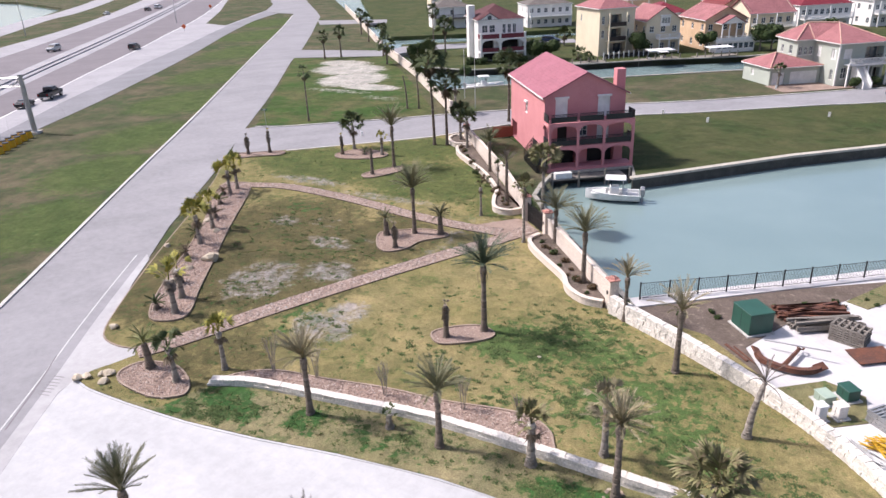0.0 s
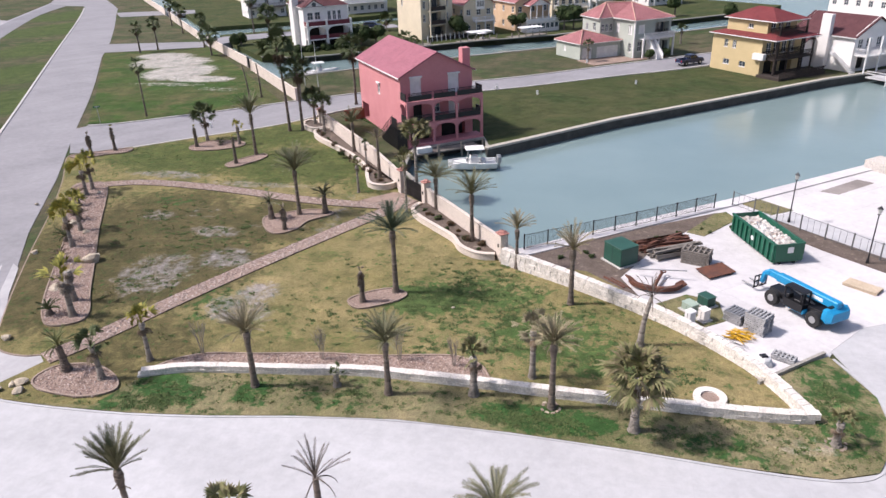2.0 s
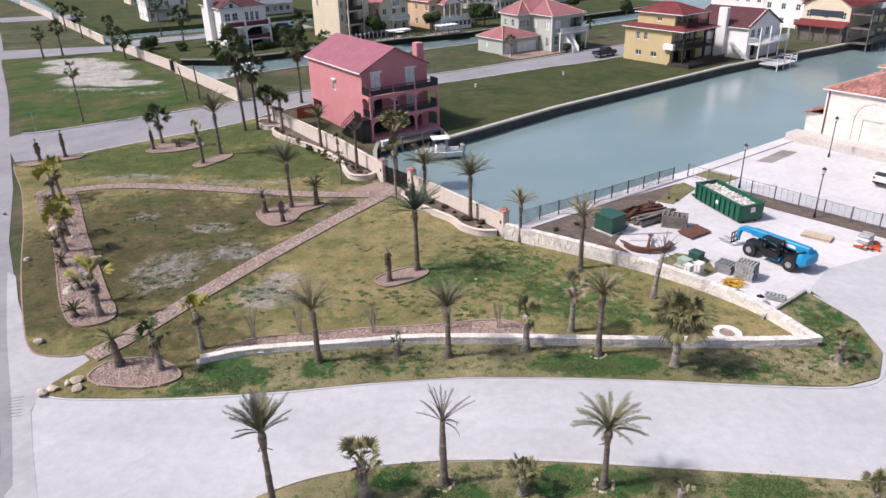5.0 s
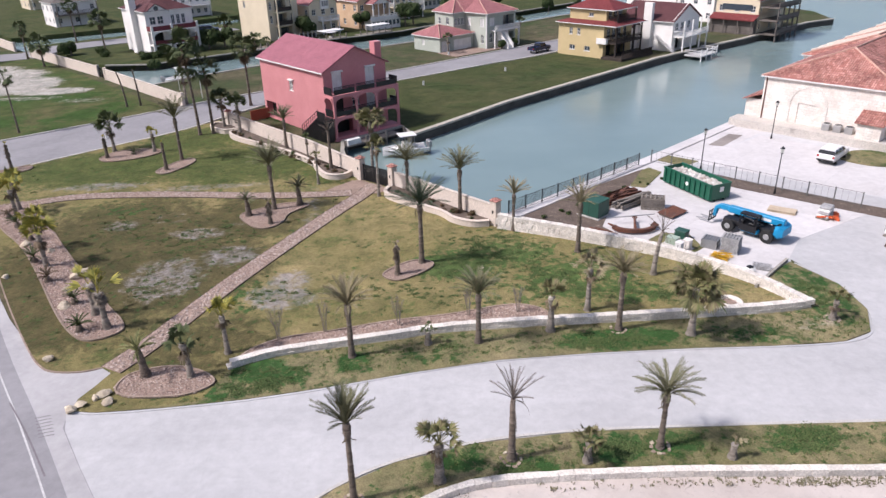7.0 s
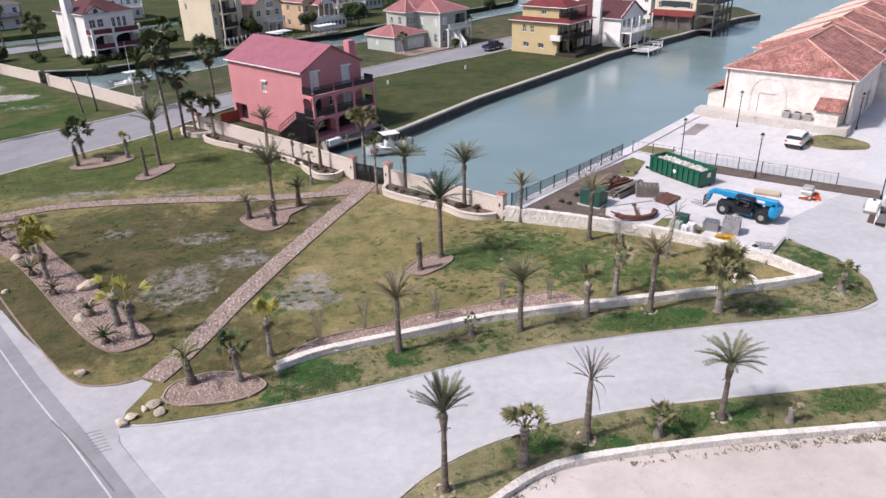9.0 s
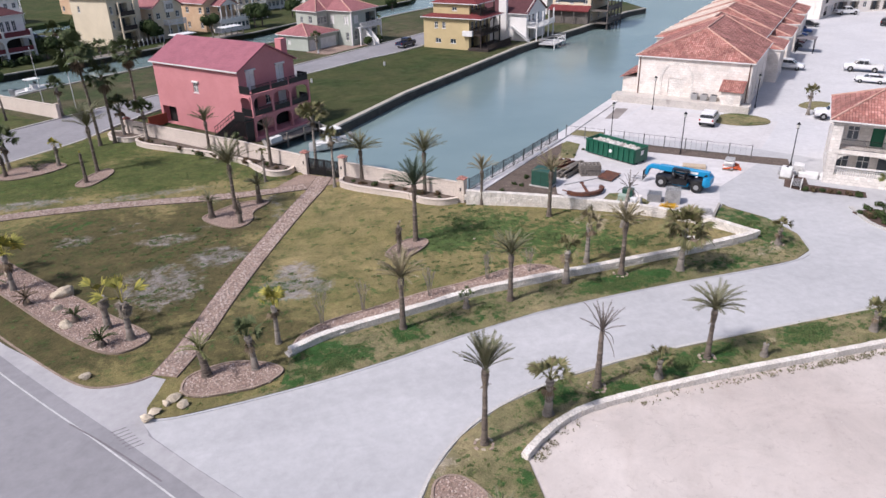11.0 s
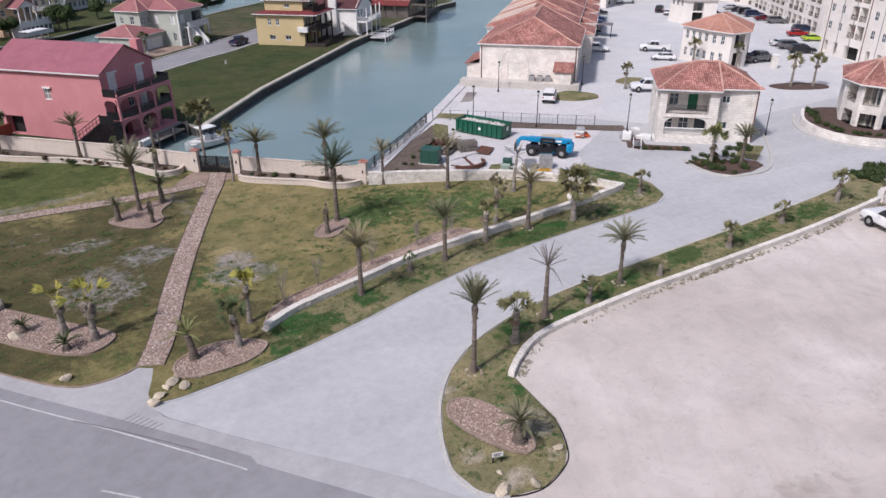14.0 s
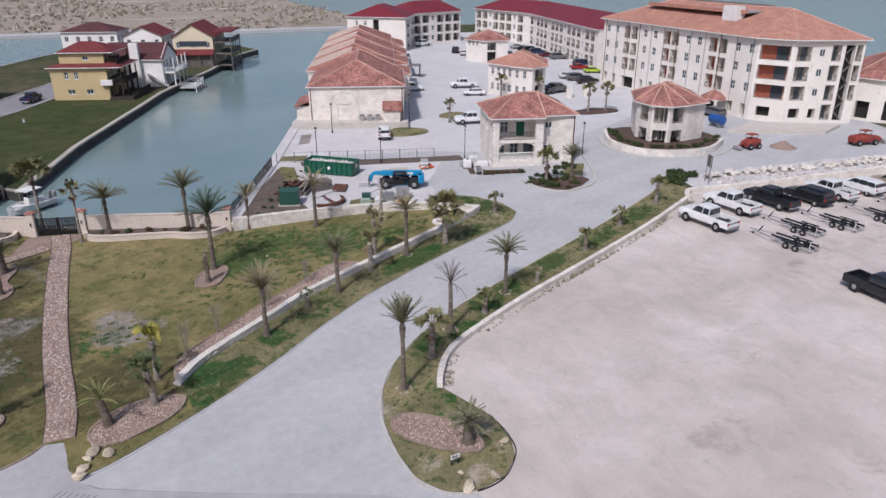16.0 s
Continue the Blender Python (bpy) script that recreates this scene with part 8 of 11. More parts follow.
def white_arch_house():
    t = thing("white_house", pose(-50.5, 158.8, 0, 0, 0, 38), "white stucco house with arched maroon balconies and maroon roof", "house")
    walls(t, rect(10.5, 13), 9.0, WHITES, {0: [("w", 0.9, 6.2, 1.3, 1.6), ("w", 2.6, 6.2, 1.3, 1.6), ("w", 5.6, 5.9, 0.8, 2.0), ("w", 6.8, 5.9, 0.8, 2.0), ("w", 8.0, 5.9, 0.8, 2.0), ("h", 0.8, 2.4, 2.8, 2.1), ("h", 5.4, 2.4, 4.0, 2.1), ("h", 1.2, 0.1, 3.4, 1.8), ("h", 5.6, 0.1, 3.6, 1.8)], 3: [("w", 3, 6.4, 0.9, 1.5), ("w", 8, 6.4, 0.9, 1.5), ("w", 5, 2.6, 0.9, 1.5)], 1: [("w", 3, 6.4, 0.9, 1.5), ("w", 8, 6.4, 0.9, 1.5)]})
    poly_roof(rect(10.5, 13), 9.0, 2.8, 0.5, [(5.2, 5), (5.3, 8)], DKROOF, t, False)
    gable_end(4.6, 9.0, 1.5, WHITES, t, pose(0.3, -0.2, 0))
    gable_roof(4.8, 4.5, 9.0, 1.5, 0.25, DKROOF, t, pose(0.2, -0.1, 0), "y")
    part("gable_window", rod(bmesh.new(), (2.6, -0.26, 9.45), (2.6, -0.2, 9.45), 0.5, None, 14), GLASS, t, "round-topped gable window")
    part("chimney", bx(-1.2, 4.6, 0, 0.3, 6.8, 11.8, 0.03), WHITES, t, "broad white chimney")
    px_ = [0.2, 4.6, 10.3]
    for x in px_:
        part("post", bx(x - 0.22, -2.2, -0.5, x + 0.22, -1.8, 6.3), WHITES, t)
    for a_, b_ in zip(px_, px_[1:]):
        part("arch", arch_panel(a_ + 0.22, b_ - 0.22, 0, 4.9, -2.15, 0.22, 1.0), WHITES, t)
        part("balcony_railing", bx(a_ + 0.24, -2.1, 5.1, b_ - 0.24, -1.98, 6.05), MARPANEL, t, "maroon balcony parapet")
        part("balcony_railing", bx(a_ + 0.24, -2.1, 2.2, b_ - 0.24, -1.98, 3.1), MARPANEL, t, "maroon balcony parapet")
    for z in (2.0, 4.8):
        part("balcony_floor", bx(0, -2.2, z, 10.5, 0, z + 0.25), WHITES, t)
    for x in (-0.05, 10.45):
        part("balcony_railing", bx(x - 0.06, -1.8, 5.1, x + 0.06, -0.02, 6.05), MARPANEL, t)


white_arch_house()
HOUSES = [
    ("yellow_gable_house", -18.0, 179.8, 38, 8.2, 11, 7.4, CREAMH, ROSEROOF, "cream-yellow gabled canal house with white balcony", dict(style="gable", rise=2.8, deckside=False)),
    ("peach_house", -6.4, 187.6, 38, 10.0, 12, 7.0, PEACH, ROSEROOF, "peach canal house with white glazed porch", dict(style="gable", rise=2.6, deckside=False)),
    ("cream_house", 1.5, 202.5, 38, 11.5, 10, 7.0, CREAMH, ROSEROOF, "cream canal house with rose roof behind dark trees", dict(style="gable", rise=3.0, ridge="x", cols=(5, 3))),
    ("white_house", 11, 224, 38, 15, 11, 6.8, WHITES, MAROON, "white house with dark rose roof and large windows", dict(rise=3.0, cols=(8, 3))),
    ("white_house", 28, 240, 38, 12, 11, 6.8, WHITES, DKROOF, "white house with a dark plum roof", dict(rise=3.0, cols=(5, 3))),
    ("peach_house", -8, 215, 38, 12, 11, 6.8, PEACH, REDROOF, "peach house with a broad red roof", dict(style="gable", rise=3.2, cols=(5, 3))),
    ("white_house", -22, 203, 38, 10, 11, 6.4, WHITES, MAROON, "white house with a maroon roof in the second row", dict(rise=2.4)),
    ("cream_house", -10, 236, 38, 11, 11, 6.4, CREAMH, ROSEROOF, "cream house with rose roof in the second row", dict(rise=2.6)),
    ("white_house", -64, 222, 38, 14, 11, 6.6, WHITES, GREYH, "long white canal house with arched openings", dict(rise=2.2, cols=(6, 3))),
    ("grey_house", -92, 213, 38, 12, 10, 6.4, WHITES, GREYH, "pale grey canal house with boat deck", dict(rise=2.2, dcol=GREYH)),
    ("peach_house", -38, 240, 38, 12, 11, 6.6, PEACH, ROSEROOF, "peach canal house in the far row", dict(rise=2.6)),
    ("white_house", -12, 262, 38, 12, 11, 6.6, WHITES, REDROOF, "white canal house in the far row", dict(rise=2.6)),
    ("cream_house", -120, 262, 38, 12, 11, 6.6, CREAMH, ROSEROOF, "cream canal house in the far row", dict(rise=2.6)),
    ("white_house", 69, 203, -50, 15, 10, 7.0, WHITES, DKROOF, "white two-storey house with brown roof near the bay", dict(rise=2.2, cols=(5, 3), deckside=False)),
    ("tan_house", 77.0, 163.5, -50, 10, 14, 7.6, CREAMH, REDROOF, "tan gabled house with red roof and dark timber decks", dict(style="gable", rise=3.0, deckside=False)),
    ("white_house", 76, 184, -50, 10, 12, 6.6, WHITES, REDROOF, "white house with red-brown roof behind the tan house", dict(style="gable", rise=2.4, deckside=False)),
]
for nm, x, y, rz, W, D, H, wl, rf, lb, kw in HOUSES:
    hs = canal_house(nm, x, y, rz, W, D, H, wl, rf, lb, **kw)
    if nm == "tan_house":
        lo = bmesh.new()
        v = [lo.verts.new(p) for p in ((-0.3, -2.6, 3.3), (W + 0.3, -2.6, 3.3), (W + 0.3, -0.02, 4.3), (-0.3, -0.02, 4.3), (-0.3, -2.6, 3.1), (W + 0.3, -2.6, 3.1), (W + 0.3, -0.02, 4.1), (-0.3, -0.02, 4.1))]
        for f in ((0, 1, 2, 3), (4, 7, 6, 5), (0, 4, 5, 1), (1, 5, 6, 2), (3, 7, 4, 0)):
            lo.faces.new([v[k] for k in f])
        part("lean_roof", lo, REDROOF, hs, "red lean-to porch roof")
        part("porch_wall", bx(0.0, -1.6, 0.0, W, -0.02, 3.3), GREYH, hs, "grey timber porch wall")
        part("long_window", bx(1.5, -0.06, 5.0, W - 1.5, -0.02, 6.3), GLASS, hs, "long dark window band")
        for k in range(4):
            part("porch_post", bx(0.1 + k * 3.2, -2.5, 0.0, 0.3 + k * 3.2, -2.3, 3.2), GREYH, hs)
    if nm == "yellow_gable_house":
        deck(hs, 2.4, -1.8, 7.6, -0.02, 3.3, [(2.6, -1.7), (5.0, -1.7), (7.4, -1.7)], WHITES, WHITE)
        part("bay_window", bx(3.2, -0.7, 5.9, 5.4, -0.02, 8.2, 0.05), WHITES, hs, "white box bay in the gable")
        part("bay_roof", bx(3.0, -0.9, 8.2, 5.6, -0.02, 8.35), WHITES, hs)
        for k in range(3):
            part("bay_pane", bx(3.35 + k * 0.66, -0.73, 6.6, 3.9 + k * 0.66, -0.7, 7.8), GLASSL, hs)
    if nm == "peach_house" and y < 200:
        gable_roof(5.6, 3.0, 6.3, 1.5, 0.3, ROSEROOF, hs, pose(2.4, -3.2, 0), "y")
        gable_end(5.6, 6.3, 1.5, WHITES, hs, pose(2.4, -3.1, 0))
        for k in range(4):
            part("porch_column", bx(2.5 + k * 1.75, -3.1, 2.6, 2.72 + k * 1.75, -2.88, 6.3), WHITE, hs, "white porch column")
        part("porch_beam", bx(2.4, -3.15, 6.05, 8.0, -2.85, 6.3), WHITE, hs)
dh = thing("timber_deck", pose(84.6, 154.9, 0, 0, 0, 40), "dark stacked timber decks of the tan canal house", "deck")
for z in (0.3, 3.2, 6.0):
    part("deck_floor", bx(-1, -3.2, z - 0.2, 11, 1.0, z), GREYH, dh)
    part("deck_railing", bx(-1, -3.2, z + 0.2, 11, -3.1, z + 1.0), GREYH, dh)
for x in (-0.8, 2.1, 5.0, 7.9, 10.8):
    part("post", bx(x, -3.2, -2.5, x + 0.25, -2.95, 6.8), GREYH, dh)
part("deck_roof", bx(-1.3, -3.6, 8.4, 11.3, 1.0, 8.7), REDROOF, dh)


# tall cream house with stacked iron balconies on its canal face
ch = thing("cream_house", pose(-26.9, 172.8, -0.1, 0, 0, 46), "tall cream stucco canal house with stacked iron balconies", "house")
walls(ch, rect(9.0, 11.0), 10.4, CREAMH, {0: [("b", 2.2, 0.4, 4.6, 2.3), ("b", 2.2, 3.5, 3.4, 2.4), ("b", 2.2, 6.6, 3.4, 2.4), ("w", 6.8, 4.0, 0.9, 1.7), ("w", 6.8, 7.0, 0.9, 1.7), ("w", 0.6, 4.0, 0.7, 1.7), ("w", 0.6, 7.0, 0.7, 1.7)], 3: [("w", 2.0, 7.2, 0.7, 1.4), ("w", 11, 4.4, 0.8, 1.2)], 1: grid_windows(11.0, 10.0, 3, 3, 1.0, 1.4, 0.9, 3.2)})
poly_roof(rect(9.0, 11.0), 10.4, 2.4, 0.6, [(4.5, 4.5), (4.5, 6.8)], ROSEROOF, ch, False)
for z in (3.2, 6.3):
    part("balcony_floor", bx(1.6, -1.5, z, 6.4, 0.0, z + 0.2), CREAMH, ch)
    part("balcony_railing", bx(1.7, -1.45, z + 0.2, 6.3, -1.4, z + 1.15), BROWNW, ch, "dark iron balcony railing")
for x in (1.8, 6.2):
    part("balcony_post", bx(x - 0.14, -1.5, 0, x + 0.14, -1.2, 9.4), CREAMH, ch)
cf = thing("deck_fence", pose(-26.9, 172.8, -0.1, 0, 0, 46), "dark picket fence with pale posts before the cream house", "fence")
part("rail", bx(-1.0, -4.1, 0.9, 10.5, -4.0, 1.0), BROWNW, cf)
part("infill", bx(-1.0, -4.08, 0.1, 10.5, -4.03, 0.85), BROWNW, cf, "dark close pickets")
for k in range(10):
    part("post", bx(-1.0 + k * 1.27, -4.2, -0.2, -0.8 + k * 1.27, -4.0, 1.5), WHITE, cf)
# white glazed porch of the peach house and white deck canopies over the docks
pp = thing("glazed_porch", pose(-6.4, 187.6, -0.1, 0, 0, 38), "white glazed canal porch with a broad roof deck", "porch")
part("porch_wall", bx(0.3, -5.0, 0.0, 9.7, -2.2, 2.4), WHITES, pp)
for k in range(7):
    part("porch_window", bx(0.7 + k * 1.3, -5.03, 0.9, 1.6 + k * 1.3, -5.0, 2.0), GLASS, pp)
part("porch_roof", bx(0.0, -5.3, 2.4, 10.0, -2.0, 2.6), WHITES, pp)
for k in range(9):
    part("rail_post", bx(0.1 + k * 1.2, -5.25, 2.6, 0.2 + k * 1.2, -5.15, 3.6), WHITE, pp)
part("roof_rail", bx(0.1, -5.25, 3.5, 9.9, -5.15, 3.6), WHITE, pp)
part("roof_parapet", bx(0.1, -5.22, 2.6, 9.9, -5.18, 3.3), WHITE, pp)


# ---- vehicles ----
def loft(secs, bm=None):
    """A rounded body through cross-sections (x, half width, bottom, top, top half width)."""
    bm = bm or bmesh.new()
    rows = []
    for x, w, zb, zt, wt in secs:
        h = zt - zb
        ring = [(-w * 0.9, zb), (-w, zb + h * 0.18), (-w, zb + h * 0.62), (-wt, zt - h * 0.05), (-wt * 0.9, zt), (wt * 0.9, zt), (wt, zt - h * 0.05), (w, zb + h * 0.62), (w, zb + h * 0.18), (w * 0.9, zb)]
        rows.append([bm.verts.new((x, y, z)) for y, z in ring])
    n = len(rows[0])
    for a, b in zip(rows, rows[1:]):
        for k in range(n):
            bm.faces.new((a[k], b[k], b[(k + 1) % n], a[(k + 1) % n]))
    bm.faces.new(rows[0])
    bm.faces.new(rows[-1][::-1])
    bmesh.ops.recalc_face_normals(bm, faces=bm.faces)
    return bm


def wheels(t, xs, half, r, w=0.26):
    for x in xs:
        for s in (-1, 1):
            y = s * half
            ty = rod(bmesh.new(), (x, y - w / 2, r), (x, y + w / 2, r), r, None, 18)
            bmesh.ops.bevel(ty, geom=[e for e in ty.edges if e.is_manifold and abs(e.calc_face_angle(0)) > 1.0], offset=0.04, segments=1, affect="EDGES")
            wh = part("wheel", ty, RUBBER, t)
            part("rim", rod(bmesh.new(), (x, y + s * (w / 2 - 0.03), r), (x, y + s * (w / 2 + 0.015), r), r * 0.5, r * 0.42, 12), STEEL, wh)


def vehicle(kind, paint, m, label, group=""):
    t = thing({"pickup": "pickup_truck", "suv": "suv", "car": "car"}[kind], m, label, {"pickup": "pickup truck", "suv": "suv", "car": "car"}[kind], group)
    P = PAINTS[paint]
    if kind == "pickup":
        part("body", loft([(-0.75, 0.98, 0.5, 1.2, 0.94), (1.2, 0.98, 0.5, 1.22, 0.94), (1.5, 0.98, 0.5, 1.26, 0.9), (2.6, 0.97, 0.5, 1.2, 0.86), (2.9, 0.92, 0.55, 1.05, 0.8)]), P, t)
        b = bmesh.new()
        box(b, -2.9, -0.98, 0.55, -0.75, -0.84, 1.2, None, 0.03)
        box(b, -2.9, 0.84, 0.55, -0.75, 0.98, 1.2, None, 0.03)
        box(b, -2.95, -0.97, 0.55, -2.83, 0.97, 1.18, None, 0.03)
        part("cargo_bed", b, P, t)
        part("bed_floor", bx(-2.83, -0.84, 0.6, -0.76, 0.84, 0.82), BLACK, t, "dark bed liner")
        part("glass", loft([(-0.72, 0.86, 1.18, 1.74, 0.74), (0.75, 0.86, 1.2, 1.78, 0.74), (1.5, 0.84, 1.2, 1.26, 0.8)]), CARGLASS, t)
        part("roof", loft([(-0.7, 0.76, 1.72, 1.86, 0.66), (-0.2, 0.78, 1.74, 1.9, 0.68), (0.8, 0.76, 1.74, 1.87, 0.66), (0.98, 0.72, 1.7, 1.76, 0.66)]), P, t)
        for s in (-1, 1):
            for x, q in ((-0.72, -0.68), (0.05, 0.05), (1.42, 0.85)):
                part("pillar", rod(bmesh.new(), (x, s * 0.9, 1.2), (q, s * 0.76, 1.78), 0.05, None, 4), P, t)
        xs, hw, r, fx, rx = (-1.75, 1.85), 0.88, 0.46, 2.86, -2.95
        part("tailgate_band", bx(-2.97, -0.7, 0.95, -2.95, 0.7, 1.02), BLACK, t)
    elif kind == "suv":
        part("body", loft([(-2.45, 0.9, 0.5, 1.1, 0.86), (-2.3, 0.96, 0.42, 1.18, 0.92), (0.9, 0.97, 0.42, 1.16, 0.92), (1.2, 0.97, 0.42, 1.14, 0.88), (2.2, 0.94, 0.45, 1.05, 0.82), (2.45, 0.88, 0.5, 0.9, 0.74)]), P, t)
        part("glass", loft([(-2.3, 0.86, 1.12, 1.6, 0.72), (-2.0, 0.88, 1.14, 1.66, 0.72), (0.4, 0.88, 1.14, 1.68, 0.72), (1.2, 0.86, 1.12, 1.18, 0.8)]), CARGLASS, t)
        part("roof", loft([(-2.25, 0.72, 1.6, 1.7, 0.62), (-1.8, 0.77, 1.64, 1.78, 0.68), (0.2, 0.77, 1.66, 1.78, 0.68), (0.6, 0.72, 1.58, 1.66, 0.66)]), P, t)
        for s in (-1, 1):
            for x, q in ((-2.25, -2.1), (-1.3, -1.25), (-0.2, -0.2), (1.12, 0.5)):
                part("pillar", rod(bmesh.new(), (x, s * 0.9, 1.14), (q, s * 0.74, 1.68), 0.05, None, 4), P, t)
        xs, hw, r, fx, rx = (-1.45, 1.45), 0.83, 0.37, 2.4, -2.45
    else:
        part("body", loft([(-2.3, 0.82, 0.42, 0.92, 0.78), (-2.1, 0.88, 0.35, 1.0, 0.84), (-1.2, 0.9, 0.33, 1.02, 0.86), (0.8, 0.9, 0.33, 0.98, 0.86), (1.9, 0.87, 0.36, 0.86, 0.78), (2.25, 0.78, 0.42, 0.72, 0.66)]), P, t)
        part("glass", loft([(-1.7, 0.78, 0.98, 1.06, 0.72), (-0.9, 0.8, 0.98, 1.36, 0.66), (0.1, 0.8, 0.97, 1.38, 0.66), (0.95, 0.78, 0.96, 1.02, 0.72)]), CARGLASS, t)
        part("roof", loft([(-1.05, 0.68, 1.3, 1.38, 0.6), (-0.6, 0.7, 1.34, 1.45, 0.62), (0.1, 0.69, 1.34, 1.44, 0.6), (0.4, 0.66, 1.28, 1.34, 0.58)]), P, t)
        xs, hw, r, fx, rx = (-1.35, 1.4), 0.78, 0.32, 2.15, -2.28
    wheels(t, xs, hw, r)
    for s in (-1, 1):
        part("headlight", bx(fx - 0.12, s * 0.66 - 0.16, 0.82, fx + 0.03, s * 0.66 + 0.16, 0.98), LIGHTTOP, t)
        part("taillight", bx(rx - 0.02, s * 0.8 - 0.1, 0.85, rx + 0.06, s * 0.8 + 0.1, 1.08), TAIL, t)
        part("mirror", bx((fx - 2.0), s * 1.02 - 0.08, 1.12, fx - 1.85, s * 1.02 + 0.08, 1.28), P, t)
    part("front_bumper", bx(fx - 0.15, -0.88, 0.42, fx + 0.1, 0.88, 0.62, 0.03), CHROME if kind == "pickup" else BLACK, t)
    part("rear_bumper", bx(rx - 0.1, -0.88, 0.45, rx + 0.1, 0.88, 0.62, 0.03), CHROME if kind == "pickup" else BLACK, t)
    return t


PROTO = {}


def parked(kind, paint, x, y, rz, label, group="", s=1.0, z=0.02):
    """One more vehicle of a kind and colour; the first is built, the others copied."""
    m = pose(x, y, z, 0, 0, rz)
    if (kind, paint) in PROTO:
        t = copy_thing(PROTO[kind, paint], m)
        tagged(t, label, "", group)
    else:
        t = PROTO[kind, paint] = vehicle(kind, paint, m, label, group)
    t.scale = (s, s, s * (1.1 if kind == "pickup" else 1.0))
    return t


ROWG = "vehicles along the dirt lot wall"
parked("pickup", "white", 39.5, 17.5, 68, "lifted white crew-cab pickup parked on dirt", ROWG, 1.06)
parked("pickup", "white", 45.9, 16.8, 68, "white crew-cab pickup parked beside the stone wall", ROWG, 1.06)
parked("pickup", "black", 50.2, 13.6, 66, "black crew-cab pickup parked in the row", ROWG, 1.05)
parked("suv", "black", 54.0, 10.4, 64, "large black suv parked in the row", ROWG, 1.1)
parked("pickup", "white", 57.6, 8.6, 62, "white pickup with open dark bed parked in the row", ROWG)
parked("suv", "white", 61.6, 6.0, 62, "boxy white suv parked in the row", ROWG, 1.05)
parked("suv", "tan", 65.4, 3.0, 62, "brown-grey suv at the end of the row", ROWG, 1.05)
parked("pickup", "black", 30.4, 0.6, 240, "black pickup with cluttered bed on the open dirt", "", 1.0)
parked("car", "silver", 28.6, -3.4, 240, "silver car parked on the open dirt")
CPK = "cars in the development car park"
for k, p, x, y, rz, lb in (
        ("suv", "white", 49.4, 70.2, 40, "white suv in the first car park"), ("pickup", "white", 65.6, 64.6, 140, "white crew-cab pickup beside the gatehouse"),
        ("suv", "white", 84.6, 92.4, -52, "white hatchback parked by the stone row"), ("pickup", "white", 93.8, 85.4, 130, "white pickup in the middle car park"),
        ("car", "white", 87.8, 78.8, 130, "low white car in the middle car park"), ("suv", "navy", 83.0, 98.5, -52, "dark blue car by the stone row"),
        ("car", "blue", 112, 118, -52, "bright blue car by the stone row"), ("suv", "blue", 116, 121, -52, "blue suv by the stone row"), ("car", "silver", 108.5, 114, -52, "silver car by the stone row"),
        ("car", "maroon", 104, 111, -52, "dark red car by the stone row"), ("pickup", "white", 149, 138.5, -20, "white pickup before the maroon-roofed block"), ("suv", "black", 100, 108, -52, "black suv by the stone row"),
        ("suv", "black", 142, 121, 30, "black suv in the far car park"), ("car", "white", 139, 116, 30, "white car in the far car park"), ("suv", "grey", 95.6, 33.4, 60, "grey suv beside the apartment entrance"),
        ("suv", "black", 114.5, 66.2, -40, "black suv in the apartment car park"), ("car", "red", 133.0, 77.0, -40, "bright red car in the apartment car park"), ("car", "lime", 129.6, 71.8, -40, "lime green car in the apartment car park"),
        ("car", "white", 118.8, 72.8, -40, "white car in the apartment car park"), ("suv", "grey", 117.2, 70.0, -40, "grey suv in the apartment car park"), ("pickup", "grey", 100.2, 66.6, -20, "dark grey pickup behind a gate pier"),
        ("car", "maroon", 149, 94.5, -40, "dark red car before the long block"), ("suv", "black", 156, 103.6, -40, "black suv before the long block"), ("car", "black", 158.6, 107.5, -40, "black car before the long block"),
        ("suv", "navy", 153, 99.8, -40, "navy suv before the long block"), ("suv", "grey", 147, 90, -40, "grey suv before the long block"), ("car", "silver", 161, 111, -40, "silver car before the long block"),
        ("car", "black", 125.6, 128, -52, "black car near the far block"), ("car", "navy", 103.6, 68.6, -20, "navy car behind the far gatehouse"), ("suv", "black", 145.4, 106.6, -40, "black suv in the second far row"),
        ("car", "white", 150.4, 113, -40, "white car in the second far row"), ("car", "silver", 142.0, 102.6, -40, "silver car in the second far row"), ("suv", "navy", 139.0, 79.0, -40, "navy suv near the long block")):
    parked(k, p, x, y, rz, lb, CPK)
HW = "cars on the highway"
parked("pickup", "black", -114.0, 96.4, 121, "black pickup towing a trailer on the highway", HW, 1.1)
parked("car", "black", -111.0, 89.0, 121, "low black trailer load on the highway", HW)
parked("suv", "silver", -181.0, 143.5, -60, "silver suv on the far carriageway", HW, 1.1)
parked("suv", "black", -158.0, 153.0, 120, "dark suv on the near carriageway", HW)
parked("car", "silver", -273.5, 234, -58, "silver car far along the highway", HW)
parked("suv", "black", -268, 252.5, 122, "dark suv far along the highway", HW)
parked("suv", "white", -273, 263, 122, "white van far along the highway", HW, 1.2)
parked("suv", "navy", -45.1, 191.4, 10, "dark blue car parked on grass behind the canal")
parked("pickup", "navy", 31.6, 144.6, 38, "dark blue pickup parked by the ochre house", "", 0.92)


